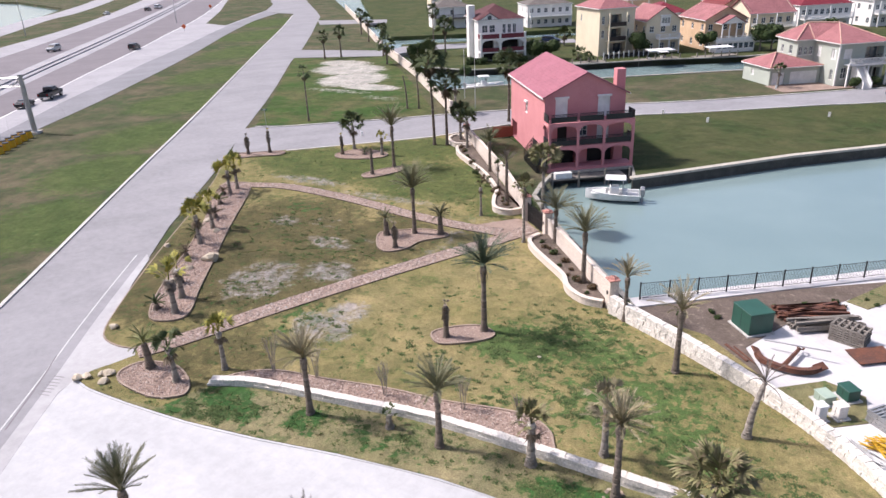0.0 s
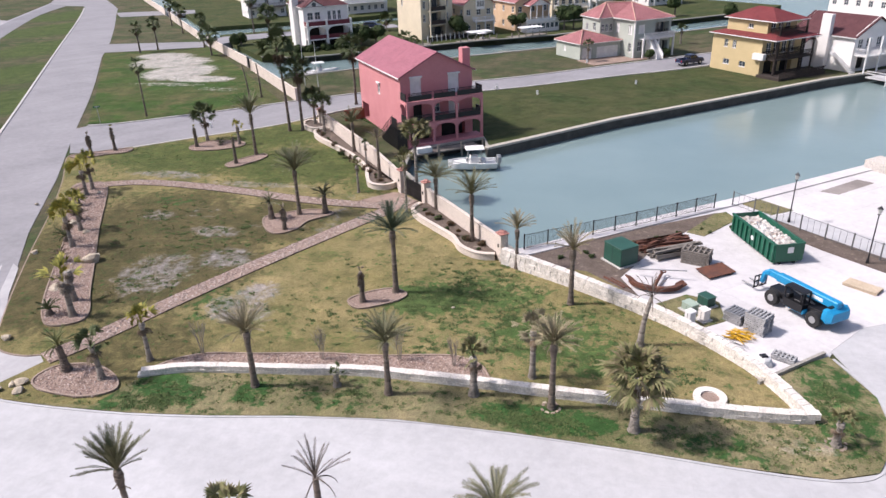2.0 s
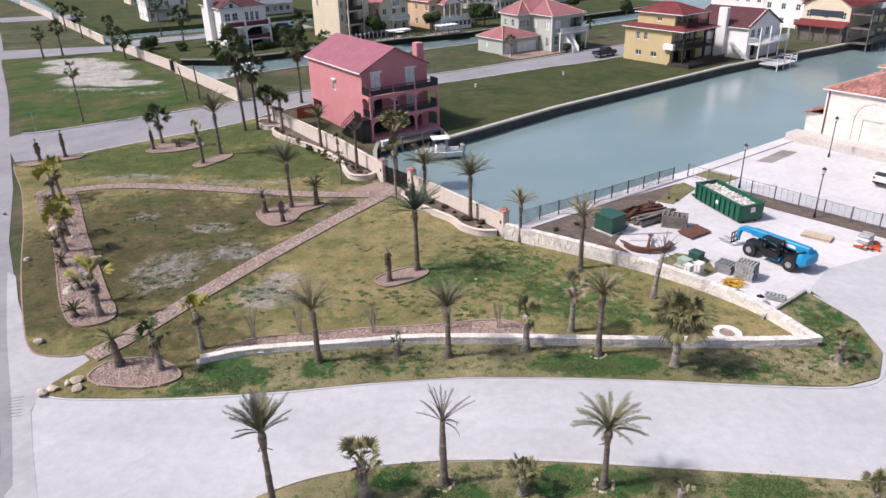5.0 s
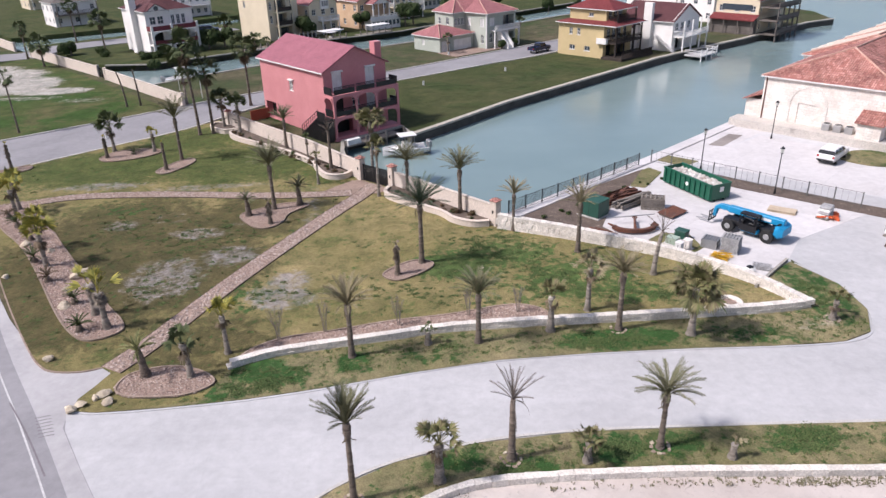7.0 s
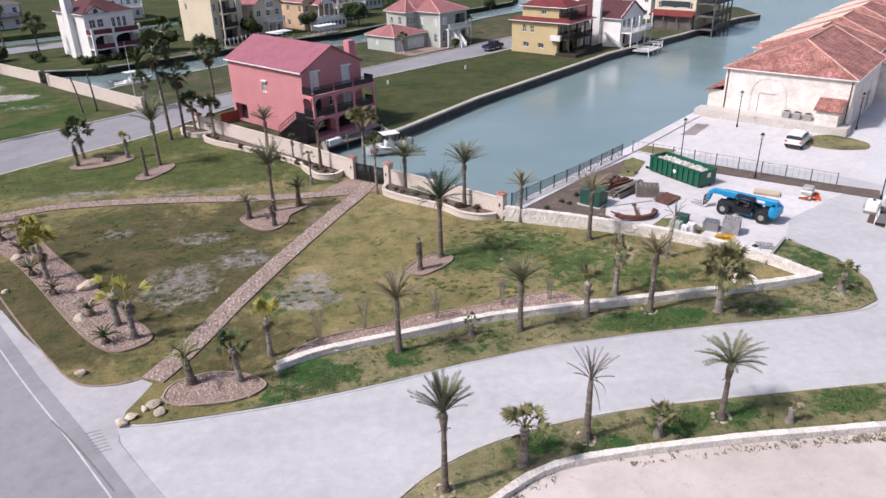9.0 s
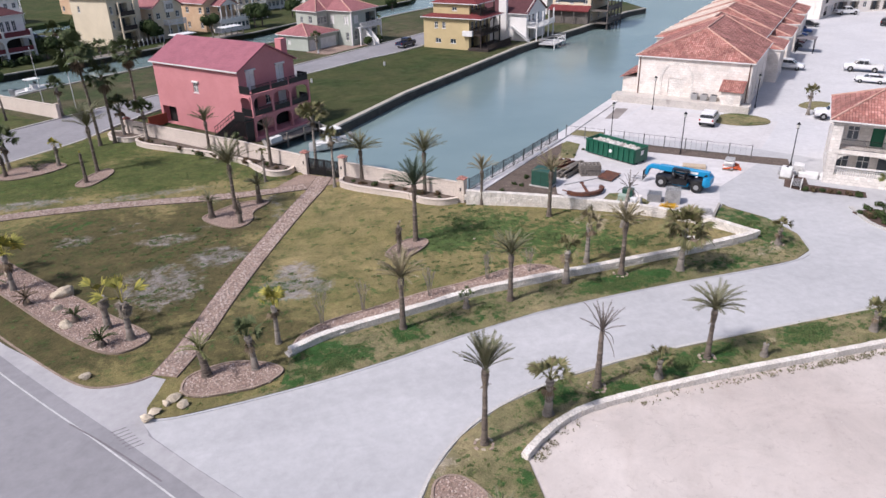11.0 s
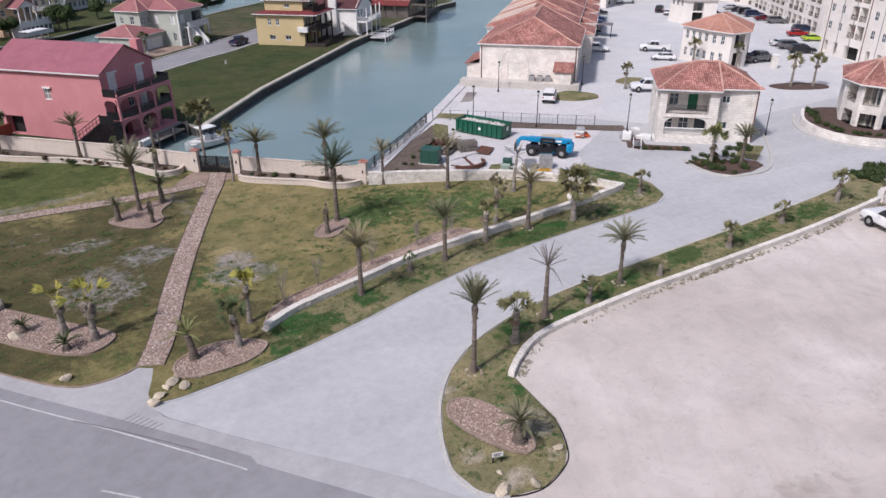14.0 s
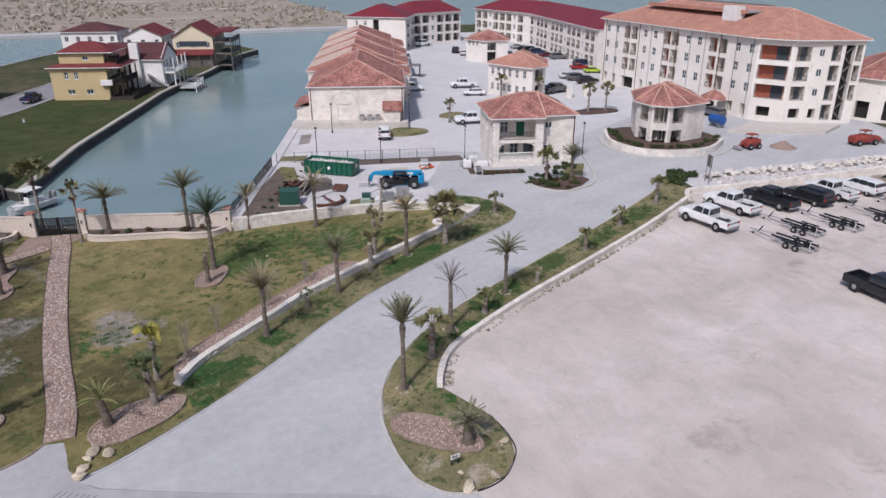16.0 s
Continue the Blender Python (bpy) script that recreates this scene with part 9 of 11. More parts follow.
def boat_trailer(m, label, L=7.0):
    t = thing("boat_trailer", m, label, "boat trailer", "boat trailers on the dirt lot")
    b = bmesh.new()
    for s in (-1, 1):
        rod(b, (L * 0.5, 0, 0.55), (L * 0.1, s * 0.75, 0.55), 0.06, None, 4)
        rod(b, (L * 0.1, s * 0.75, 0.55), (-L * 0.5, s * 0.75, 0.55), 0.06, None, 4)
    for x in (-0.48, -0.2, 0.05):
        rod(b, (L * x, -0.75, 0.52), (L * x, 0.75, 0.52), 0.05, None, 4)
    part("frame", b, STEEL, t)
    for s in (-1, 1):
        part("bunk", bx(-L * 0.5, s * 0.42 - 0.08, 0.66, L * 0.12, s * 0.42 + 0.08, 0.8), BLACK, t)
        part("guide_post", rod(bmesh.new(), (-L * 0.48, s * 0.95, 0.5), (-L * 0.48, s * 0.95, 1.3), 0.035, None, 6), WHITE, t)
        part("mudguard", bx(-L * 0.36, s * 0.98 - 0.14, 0.72, -L * 0.08, s * 0.98 + 0.14, 0.78, 0.02), BLACK, t)
    wheels(t, (-L * 0.29, -L * 0.15), 0.98, 0.33, 0.2)
    part("winch_post", rod(bmesh.new(), (L * 0.36, 0, 0.5), (L * 0.3, 0, 1.2), 0.06, None, 6), BLACK, t)
    part("jack_wheel", rod(bmesh.new(), (L * 0.45, -0.12, 0.12), (L * 0.45, -0.2, 0.12), 0.12, None, 10), RUBBER, t)
    return t


boat_trailer(pose(38.6, 10.0, 0.02, 0, 0, 70), "empty tandem-axle boat trailer on dirt")
boat_trailer(pose(43.6, 10.2, 0.02, 0, 0, 68), "empty galvanised boat trailer behind a pickup")
boat_trailer(pose(47.6, 7.2, 0.02, 0, 0, 66), "long black boat trailer in the row")
boat_trailer(pose(52.6, 3.6, 0.02, 0, 0, 64), "boat trailer farther down the row")
boat_trailer(pose(57.0, 1.0, 0.02, 0, 0, 62), "boat trailer at the end of the row")


# ---- construction yard ----
def dumpster():
    t = thing("dumpster", pose(30.5, 63.2, 0.02, 0, 0, -70), "long green roll-off dumpster full of pale rubble", "dumpster")
    L, W, H = 3.4, 1.2, 1.75
    b = bmesh.new()
    box(b, -L, -W, 0.15, L, -W + 0.08, H)
    box(b, -L, W - 0.08, 0.15, L, W, H)
    box(b, -L, -W + 0.08, 0.15, -L + 0.08, W - 0.08, H)
    box(b, -L + 0.08, -W + 0.08, 0.15, L - 0.08, W - 0.08, 0.25)
    part("bin", b, GREEND, t)
    part("end_door", bx(L - 0.08, -W + 0.08, 0.2, L + 0.02, W - 0.08, H), GREEND, t)
    part("notice", bx(L + 0.022, -0.15, 0.95, L + 0.03, 0.35, 1.45), WHITE, t, "white notice plate with bars")
    for s in (-1, 1):
        for k in range(10):
            x = -L + 0.35 + k * 0.7
            part("rib", bx(x - 0.07, s * W - 0.07 + (0.07 * s), 0.2, x + 0.07, s * W + 0.07 + 0.07 * s, H - 0.1), GREEND, t)
        part("top_rail", bx(-L - 0.02, s * W - 0.09, H - 0.1, L + 0.02, s * W + 0.09, H + 0.04), GREEND, t)
        part("skid", bx(-L, s * 0.6 - 0.08, 0.0, L, s * 0.6 + 0.08, 0.15), BLACK, t)
    part("emblem", rod(bmesh.new(), (0.2, -W - 0.16, 1.0), (0.2, -W - 0.145, 1.0), 0.2, None, 16), WHITE, t, "round white emblem")
    part("fill", bx(-L + 0.1, -W + 0.1, 0.3, L - 0.12, W - 0.1, 1.35), KERB, t)
    pebbles("rubble", [(-3.2, -1.05), (3.2, -1.05), (3.2, 1.05), (-3.2, 1.05)], 1.36, 0.24, 14, t, 31, STONEBAG_I)
    return t


STONEBAG_I = islandy("mixed_rubble", [(0.6, 0.57, 0.53), (0.42, 0.38, 0.34), (0.66, 0.64, 0.62), (0.3, 0.24, 0.2)])
dumpster()


def telehandler():
    t = thing("telehandler", pose(31.03, 52.16, 0.02, 0, 0, 127), "bright blue telescopic handler with forks, parked", "telehandler")
    part("chassis", loft([(-2.4, 0.55, 0.6, 1.1, 0.5), (-1.0, 0.6, 0.5, 1.05, 0.55), (1.2, 0.6, 0.5, 1.0, 0.55), (2.5, 0.5, 0.6, 1.0, 0.45)]), BLACK, t)
    part("counterweight", loft([(-2.95, 0.85, 0.75, 1.45, 0.8), (-2.6, 1.0, 0.6, 1.65, 0.95), (-2.25, 1.0, 0.75, 1.6, 0.9)]), BLUE, t)
    part("engine_pod", bx(-1.1, -1.15, 0.6, 1.0, -0.45, 1.4, 0.1), BLACK, t, "black engine cover")
    boom = part("boom", bx(-2.7, -0.3, 1.45, 2.3, 0.25, 2.05, 0.06), BLUE, t)
    part("boom_stripe", bx(-1.6, 0.25, 1.62, 0.6, 0.258, 1.86), WHITE, boom, "pale lettering band on the boom")
    part("inner_boom", bx(2.3, -0.22, 1.52, 3.1, 0.17, 1.98, 0.03), BLUE, t)
    part("boom_pivot", rod(bmesh.new(), (-2.4, -0.6, 1.6), (-2.4, 0.6, 1.6), 0.16, None, 10), BLACK, t)
    hd = bmesh.new()
    for p, q in (((3.0, 0, 1.8), (3.45, 0, 1.55)), ((3.45, 0, 1.55), (3.62, 0, 0.75))):
        rod(hd, p, q, 0.24, 0.2, 6)
    part("boom_head", hd, BLUE, t)
    part("lift_cylinder", rod(bmesh.new(), (-0.9, 0, 1.0), (1.2, 0, 1.5), 0.1, None, 8), STEEL, t)
    b = bmesh.new()
    for x in (-0.75, 0.75):
        for y in (0.4, 1.05):
            box(b, x - 0.04, y - 0.04, 0.8, x + 0.04, y + 0.04, 2.05)
    box(b, -0.8, 0.36, 2.02, 0.8, 1.1, 2.1)
    box(b, -0.8, 0.36, 0.55, 0.8, 1.1, 1.15)
    cab = part("cab_frame", b, BLACK, t, "dark open cab frame")
    part("operator_seat", box(bx(-0.5, 0.5, 1.15, 0.05, 0.95, 1.3, 0.03), -0.55, 0.5, 1.2, -0.42, 0.95, 1.75), BLACK, cab)
    part("dashboard", bx(0.45, 0.45, 1.15, 0.7, 1.0, 1.45, 0.03), BLACK, cab)
    part("fuel_tank", bx(-0.9, 0.55, 0.45, 0.6, 1.05, 0.8, 0.05), BLUE, t)
    g = bmesh.new()
    for y in (-0.6, -0.2, 0.2, 0.6):
        box(g, 3.75, y - 0.03, 0.3, 3.83, y + 0.03, 1.25)
    for z in (0.3, 0.75, 1.2):
        box(g, 3.75, -0.65, z, 3.83, 0.65, z + 0.08)
    part("fork_carriage", g, BLACK, t)
    for y in (-0.38, 0.38):
        part("fork", bx(3.83, y - 0.06, 0.22, 5.1, y + 0.06, 0.28), STEEL, t)
    wheels(t, (-1.75, 1.75), 0.98, 0.58, 0.38)
    for s in (-1, 1):
        part("axle_hub", rod(bmesh.new(), (s * 1.75, -0.9, 0.58), (s * 1.75, 0.9, 0.58), 0.16, None, 8), BLACK, t)
    return t


telehandler()


def box_unit(name, x, y, rz, w, d, h, mat, label, lid=True):
    t = thing(name, pose(x, y, 0.05, 0, 0, rz), label, name.replace("_", " "), "utility boxes in the yard")
    part("pad", bx(-w / 2 - 0.15, -d / 2 - 0.15, -0.1, w / 2 + 0.15, d / 2 + 0.15, 0.08), KERB, t)
    part("cabinet", bx(-w / 2, -d / 2, 0.08, w / 2, d / 2, h, 0.03), mat, t)
    if lid:
        part("lid", bx(-w / 2 - 0.03, -d / 2 - 0.03, h, w / 2 + 0.03, d / 2 + 0.03, h + 0.07, 0.02), mat, t)
        part("door_seam", bx(-0.015, -d / 2 - 0.006, 0.2, 0.015, -d / 2, h - 0.1), BLACK, t)
    return t


box_unit("transformer_box", 18.6, 58.3, -50, 2.1, 1.8, 1.6, BOXGREEN, "large dark green electrical transformer box")
box_unit("utility_box", 23.4, 51.0, -50, 0.95, 0.75, 0.6, PALEGREEN, "pale green utility box on an olive grass patch")
box_unit("utility_box", 23.2, 49.1, -50, 0.55, 0.55, 1.0, WHITE, "upright white utility box on an olive grass patch")
box_unit("utility_box", 24.2, 49.8, -50, 0.6, 0.6, 0.85, APT, "off-white utility box on an olive grass patch")
box_unit("utility_box", 24.6, 52.0, -50, 1.0, 0.8, 0.75, BOXGREEN, "dark green utility box on an olive grass patch")


def pallet_stack(x, y, rz, n, w, d, mat, label, lay=0.13, jit=0.03, name="pallet_stack"):
    rnd = random.Random(int(x * 100 + y))
    t = thing(name, pose(x, y, 0.03, 0, 0, rz), label, name.replace("_", " "))
    run = mesh_of("runner", bx(-w / 2, 0, 0, w / 2, 0.1, lay * 0.6), mat)
    brd = mesh_of("board", bx(0, -d / 2, 0, 0.12, d / 2, lay * 0.3), mat)
    for k in range(n):
        m = pose(rnd.uniform(-jit, jit), rnd.uniform(-jit, jit), k * lay, 0, 0, rnd.uniform(-2, 2))
        for i in range(3):
            child("runner", run, t, m @ pose(0, -d / 2 + i * (d - 0.1) / 2, 0))
        for i in range(6):
            child("board", brd, t, m @ pose(-w / 2 + i * (w - 0.12) / 5, 0, lay * 0.6))
    return t


pallet_stack(26.4, 50.2, -40, 6, 1.3, 1.2, STEEL, "stack of grey metal scaffold frames")
pallet_stack(27.6, 49.0, -40, 10, 1.4, 1.2, STONEBAG, "tall stack of grey pavers on pallets", 0.14)
pallet_stack(28.6, 45.6, -30, 3, 1.4, 0.7, STONEBAG, "low stack of grey boards")
pallet_stack(24.6, 59.2, -20, 7, 2.2, 1.3, DECK, "stack of weathered timber crates", 0.17)
pallet_stack(44.6, 50.4, 40, 8, 1.2, 1.0, WHITE, "wrapped white bag stack by the gatehouse", 0.14)


def loose_rods(name, x, y, rz, n, L, r, mat, label, spread=0.8, square=False, tiers=3, mess=0.06):
    rnd = random.Random(int(x * 31 + y * 7))
    t = thing(name, pose(x, y, 0.04, 0, 0, rz), label, name.replace("_", " "))
    for k in range(n):
        yy, z, a = rnd.uniform(-spread, spread), r + (k % tiers) * r * 1.9, rnd.uniform(-mess, mess)
        b = bmesh.new()
        if square:
            box(b, -L / 2, -r, -r, L / 2, r, r)
        else:
            rod(b, (-L / 2, 0, 0), (L / 2, 0, 0), r, None, 6)
        part("piece", b, mat, t, "", False, pose(rnd.uniform(-0.3, 0.3), yy, z, 0, 0, math.degrees(a)))
    return t


loose_rods("lumber_pile", 23.0, 60.4, 32, 16, 4.6, 0.09, DECK, "bundle of grey weathered lumber", 0.6, True, 4)
loose_rods("steel_pile", 22.0, 62.0, 32, 18, 4.6, 0.1, RUST, "heap of rusty steel beams by the canal fence", 0.9, True, 3, 0.25)
loose_rods("pipe_pile", 18.4, 54.4, -45, 4, 2.2, 0.06, RUST, "rusty pipes lying by the stone wall", 0.3, False, 1)
loose_rods("frame_parts", 26.3, 47.9, -20, 26, 1.5, 0.03, YELLOW, "heap of yellow scaffold frames", 0.6, False, 6, 0.9)
loose_rods("scaffold_tubes", 25.3, 46.6, -40, 26, 2.2, 0.03, STEEL, "scattered grey scaffold tubes", 0.8, False, 4, 0.4)
loose_rods("barrier_parts", 39.6, 54.6, -40, 12, 1.5, 0.07, ORANGE, "heap of orange plastic barriers", 0.7, True, 3, 0.7)
pl_ = thing("steel_plate", pose(25.9, 57.4, 0.25, 4, 0, 35), "rusty steel road plate on blocks", "steel plate")
part("plate", bx(-1.3, -0.8, 0, 1.3, 0.8, 0.05), RUST, pl_)
for s in (-1, 1):
    part("block", bx(s * 1.0 - 0.1, -0.7, -0.24, s * 1.0 + 0.1, 0.7, 0), DECK, pl_)


def anchor():
    t = thing("ship_anchor", pose(21.0, 54.2, 0.1, 0, 0, -8), "large rusty ship anchor lying on concrete", "anchor")
    b = bmesh.new()
    rod(b, (0.1, -0.6, 0.3), (0.5, 1.9, 0.35), 0.16, 0.11, 6)
    part("shank", b, RUST, t)
    b = strip(smooth_line([(-1.7, 0.15), (-1.3, -0.45), (-0.6, -0.75), (0.1, -0.82), (0.9, -0.7), (1.6, -0.3), (1.95, 0.3)], 2), -0.17, 0.17, 0.08, 0.42)
    part("arms", b, RUST, t)
    for (x, y, a) in ((-1.75, 0.25, 120), (2.0, 0.4, 60)):
        q = bx(-0.45, -0.28, -0.05, 0.45, 0.28, 0.08, 0.03)
        part("fluke", q, RUST, t, "", False, pose(x, y, 0.3, 25, 0, a))
    part("stock", rod(bmesh.new(), (-1.6, 1.5, 0.55), (2.3, 1.9, 0.75), 0.06, None, 6), STEEL, t)
    b = strip([(0.55 + 0.2 * math.cos(k * 0.6283), 2.05 + 0.2 * math.sin(k * 0.6283)) for k in range(10)], -0.04, 0.04, 0.32, 0.4, True)
    part("ring", b, RUST, t)


anchor()
tb = thing("rubbish_sack", pose(27.2, 44.9, 0.05, 0, 0, 20), "open white rubbish sack with scraps", "rubbish sack")
_s = bmesh.new()
bmesh.ops.create_icosphere(_s, subdivisions=3, radius=0.6)
for v in _s.verts:
    v.co = Vector((v.co.x * 1.15, v.co.y * 0.9, max(0, v.co.z) * 1.0)) * (1 + 0.18 * noise.noise(v.co * 3))
part("sack", _s, WHITE, tb)
part("scrap", bx(-0.2, -0.2, 0.5, 0.25, 0.2, 0.66, 0.05), BLACK, tb)
mr = thing("manhole_ring", pose(23.6, 40.6, 0.1), "white concrete manhole ring set in the lawn", "manhole")
_m = bmesh.new()
_L = [(0.95 * math.cos(a * 0.19635), 0.95 * math.sin(a * 0.19635)) for a in range(32)]
part("ring", strip(_L, 0.0, 0.42, -0.1, 0.16, True), STONEW, mr)
part("lid", rod(bmesh.new(), (0, 0, 0.0), (0, 0, 0.05), 0.56, None, 24), BEDBASE, mr)
for k in range(3):
    bag = thing("material_bag", pose(43.6 + k * 1.3, 50.8 - k * 1.5, 0.03, 0, 0, 40), "leaning pale board panel by the gatehouse drive", "panel", "panels by the drive")
    part("panel", bx(-0.6, -0.9, 0, 0.6, 0.9, 0.5, 0.04), WHITE if k else STONEBAG, bag)


# ---- fences, lamps, signs ----
def fence(name, line, h, step, mat, label, pickets=0.13, rail=0.035):
    t = thing(name, pose(0, 0, 0), label, "fence", "", "structure")
    post = mesh_of("post", bx(-0.045, -0.045, -0.2, 0.045, 0.045, h + 0.08), mat)
    W = walk_line(line, step)
    for p, a in W:
        child("post", post, t, pose(p.x, p.y, 0.05, 0, 0, math.degrees(a)))

    pan = mesh_of("panel", bars_of(step - 0.1, h, 0.18, int(step / pickets), 0.016, rail, -0.012, 0.012), mat)
    for p, a in W[:-1]:
        child("panel", pan, t, pose(p.x, p.y, 0.05, 0, 0, math.degrees(a)) @ pose(0.05, 0, 0))
    return t


fence("fence_canal", [(10.6, 59.2), (19.5, 65.4), (28.9, 72.4)], 1.45, 2.3, BLACK, "black iron picket fence along the canal")
fence("fence_parking", [(29.2, 72.3), (34.2, 66.9), (39.6, 60.9), (44.8, 55.6)], 1.45, 2.4, WIRE, "thin grey mesh fence along the parking pad", 0.6, 0.03)


def street_lamp(x, y, h, label="black iron lantern lamp post beside the car park", rz=0):
    t = thing("street_lamp", pose(x, y, 0.02, 0, 0, rz), label, "street lamp", "lantern lamp posts")
    b = rod(bmesh.new(), (0, 0, 0), (0, 0, 0.5), 0.14, 0.09, 10)
    part("base", b, BLACK, t)
    part("pole", rod(bmesh.new(), (0, 0, 0.5), (0, 0, h - 0.5), 0.06, 0.045, 8), BLACK, t)
    l = part("lantern", rod(bmesh.new(), (0, 0, h - 0.5), (0, 0, h - 0.1), 0.11, 0.2, 6), LIGHTTOP, t)
    part("lantern_cap", rod(bmesh.new(), (0, 0, h - 0.1), (0, 0, h + 0.15), 0.24, 0.02, 6), BLACK, l)
    part("lantern_collar", rod(bmesh.new(), (0, 0, h - 0.56), (0, 0, h - 0.5), 0.13, None, 8), BLACK, l)


for x, y, h in ((33.6, 69.0, 4.6), (37.8, 61.0, 4.8), (45.8, 52.6, 4.8), (57.6, 40.4, 4.7), (46.9, 79.0, 4.6), (60.5, 74, 4.6)):
    street_lamp(x, y, h)

lw = thing("wall_canal_heads", pose(0, 0, 0), "long cream stucco boundary wall at the canal heads", "garden wall", "", "structure")
for seg in ([(-32.0, 110.0), (-51.8, 134.0)], [(-54.2, 137.2), (-77.5, 163.0)], [(-84.5, 171.0), (-119.5, 213.5)], [(-126, 221.5), (-165, 268)]):
    part("wall_panel", strip(seg, -0.12, 0.12, -0.3, 1.85), STUCCO, lw)
    part("coping", strip(seg, -0.17, 0.17, 1.85, 1.93), STUCCO, lw)
    for p, a in walk_line(seg, 40.0) + [(Vector(seg[1]), 0)]:
        part("pillar", bx(-0.25, -0.25, -0.2, 0.25, 0.25, 2.15, 0.03), STUCCO, lw, "", False, pose(p.x, p.y, 0, 0, 0, -50))
g2 = thing("iron_gate", pose(-53.0, 135.6, 0.05, 0, 0, 127), "dark iron gate in the white boundary wall", "gate")
_b = bmesh.new()
for k in range(18):
    box(_b, -1.9 + k * 0.22, -0.02, 0, -1.86 + k * 0.22, 0.02, 1.9)
for z in (0.1, 1.0, 1.8):
    box(_b, -1.9, -0.03, z, 1.9, 0.03, z + 0.08)
part("gate_leaf", _b, BLACK, g2)
for x, y, h in ((-30.2, 115.0, 8.7), (-35.4, 121.5, 8.4)):
    fp = thing("flag_pole", pose(x, y, 0), "tall slim white pole behind the boundary wall", "pole", "white poles")
    part("pole", rod(bmesh.new(), (0, 0, 0), (0, 0, h), 0.06, 0.04, 8), WHITE, fp)
    part("ball", rod(bmesh.new(), (0, 0, h), (0, 0, h + 0.15), 0.09, 0.05, 8), STEEL, fp)

sg = thing("small_sign", pose(-7.2, 17.35, 0.1, 0, 0, -25), "small white notice board on two black posts", "sign")
for s in (-1, 1):
    part("post", bx(s * 0.22 - 0.03, -0.03, 0, s * 0.22 + 0.03, 0.03, 0.62), BLACK, sg)
part("board", bx(-0.3, -0.05, 0.4, 0.3, -0.03, 0.7), WHITE, sg, "white board with grey bars")
part("lettering", box(box(bx(-0.2, -0.056, 0.58, 0.2, -0.05, 0.62), -0.2, -0.056, 0.52, 0.1, -0.05, 0.55), -0.2, -0.056, 0.46, 0.15, -0.05, 0.49), BLACK, sg)
bb = thing("site_sign", pose(54.4, 22.0, 0.1, 0, 0, 35), "grey site sign on two tall posts, seen from behind", "sign")
for s in (-1, 1):
    part("post", bx(s * 0.62 - 0.05, -0.05, 0, s * 0.62 + 0.05, 0.05, 3.4), STEEL, bb)
part("board", bx(-0.75, -0.1, 2.0, 0.75, -0.05, 3.5), GREYH, bb)


# ---- stone stacks along the lot wall, site plant ----
slab("stone_yard_strip", [(55.0, 26.0), (57.5, 24.4), (60.2, 22.4), (75.2, 12.2), (92, -1.8), (96, -6), (88.4, -7.6), (73.4, 4.7), (60.9, 14.0), (54.3, 19.2), (51.6, 22.4)], -0.4, 0.012, DRIVE, "pale dusty strip strewn with building stone", "ground")
rnd5 = random.Random(55)
pebbles("stone_rubble", [(56.5, 23.6), (60, 21.4), (75, 10.8), (90, -1.6), (87, -4.5), (73, 6.2), (60.6, 15.6), (55.5, 20.2)], 0.02, 0.32, 2.2, ground, 91, STONEBAG_I)
for k, (x, y) in enumerate(((57.6, 22.2), (60.2, 20.6), (62.2, 18.8), (64.0, 17.0), (66.4, 15.2), (69.0, 12.9), (71.8, 10.7), (74.2, 8.8), (76.8, 7.2), (79.6, 5.6))):
    t = thing("stone_pallet", pose(x, y, 0.02, 0, 0, -38 + rnd5.uniform(-8, 8)), "pallet of stacked pale building stones", "stone stack", "stone pallets along the lot wall")
    part("pallet", bx(-0.75, -0.6, 0, 0.75, 0.6, 0.14), DECK, t)
    for i in range(rnd5.randint(12, 20)):
        q = bx(-0.3, -0.22, 0, 0.3, 0.22, 0.22)
        for v in q.verts:
            v.co += Vector((rnd5.uniform(-1, 1), rnd5.uniform(-1, 1), rnd5.uniform(-1, 1))) * 0.05
        part("stone", q, STONEW if i % 4 else LIMEW, t, "", False, pose(rnd5.uniform(-0.8, 0.8), rnd5.uniform(-0.6, 0.6), 0.14 + (i // 8) * 0.22, 0, 0, rnd5.uniform(0, 90)))


def site_machine(x, y, rz, mat, label, L=3.6):
    t = thing("site_machine", pose(x, y, 0.03, 0, 0, rz), label, "machine")
    part("body", loft([(-L / 2, 0.7, 0.5, 1.4, 0.6), (0, 0.85, 0.45, 1.6, 0.7), (L / 2, 0.7, 0.5, 1.2, 0.55)]), mat, t)
    part("canopy", bx(-0.7, -0.6, 2.1, 0.7, 0.6, 2.2), mat, t)
    for x_ in (-0.6, 0.6):
        for y_ in (-0.5, 0.5):
            part("post", rod(bmesh.new(), (x_, y_, 1.3), (x_, y_, 2.1), 0.04, None, 6), BLACK, t)
    part("arm", rod(bmesh.new(), (L / 2 - 0.2, 0, 1.2), (L / 2 + 1.2, 0, 0.5), 0.14, 0.09, 6), mat, t)
    part("bucket", bx(L / 2 + 0.9, -0.7, 0.1, L / 2 + 1.4, 0.7, 0.6, 0.05), STEEL, t)
    wheels(t, (-L * 0.32, L * 0.3), 0.8, 0.45, 0.35)
    return t


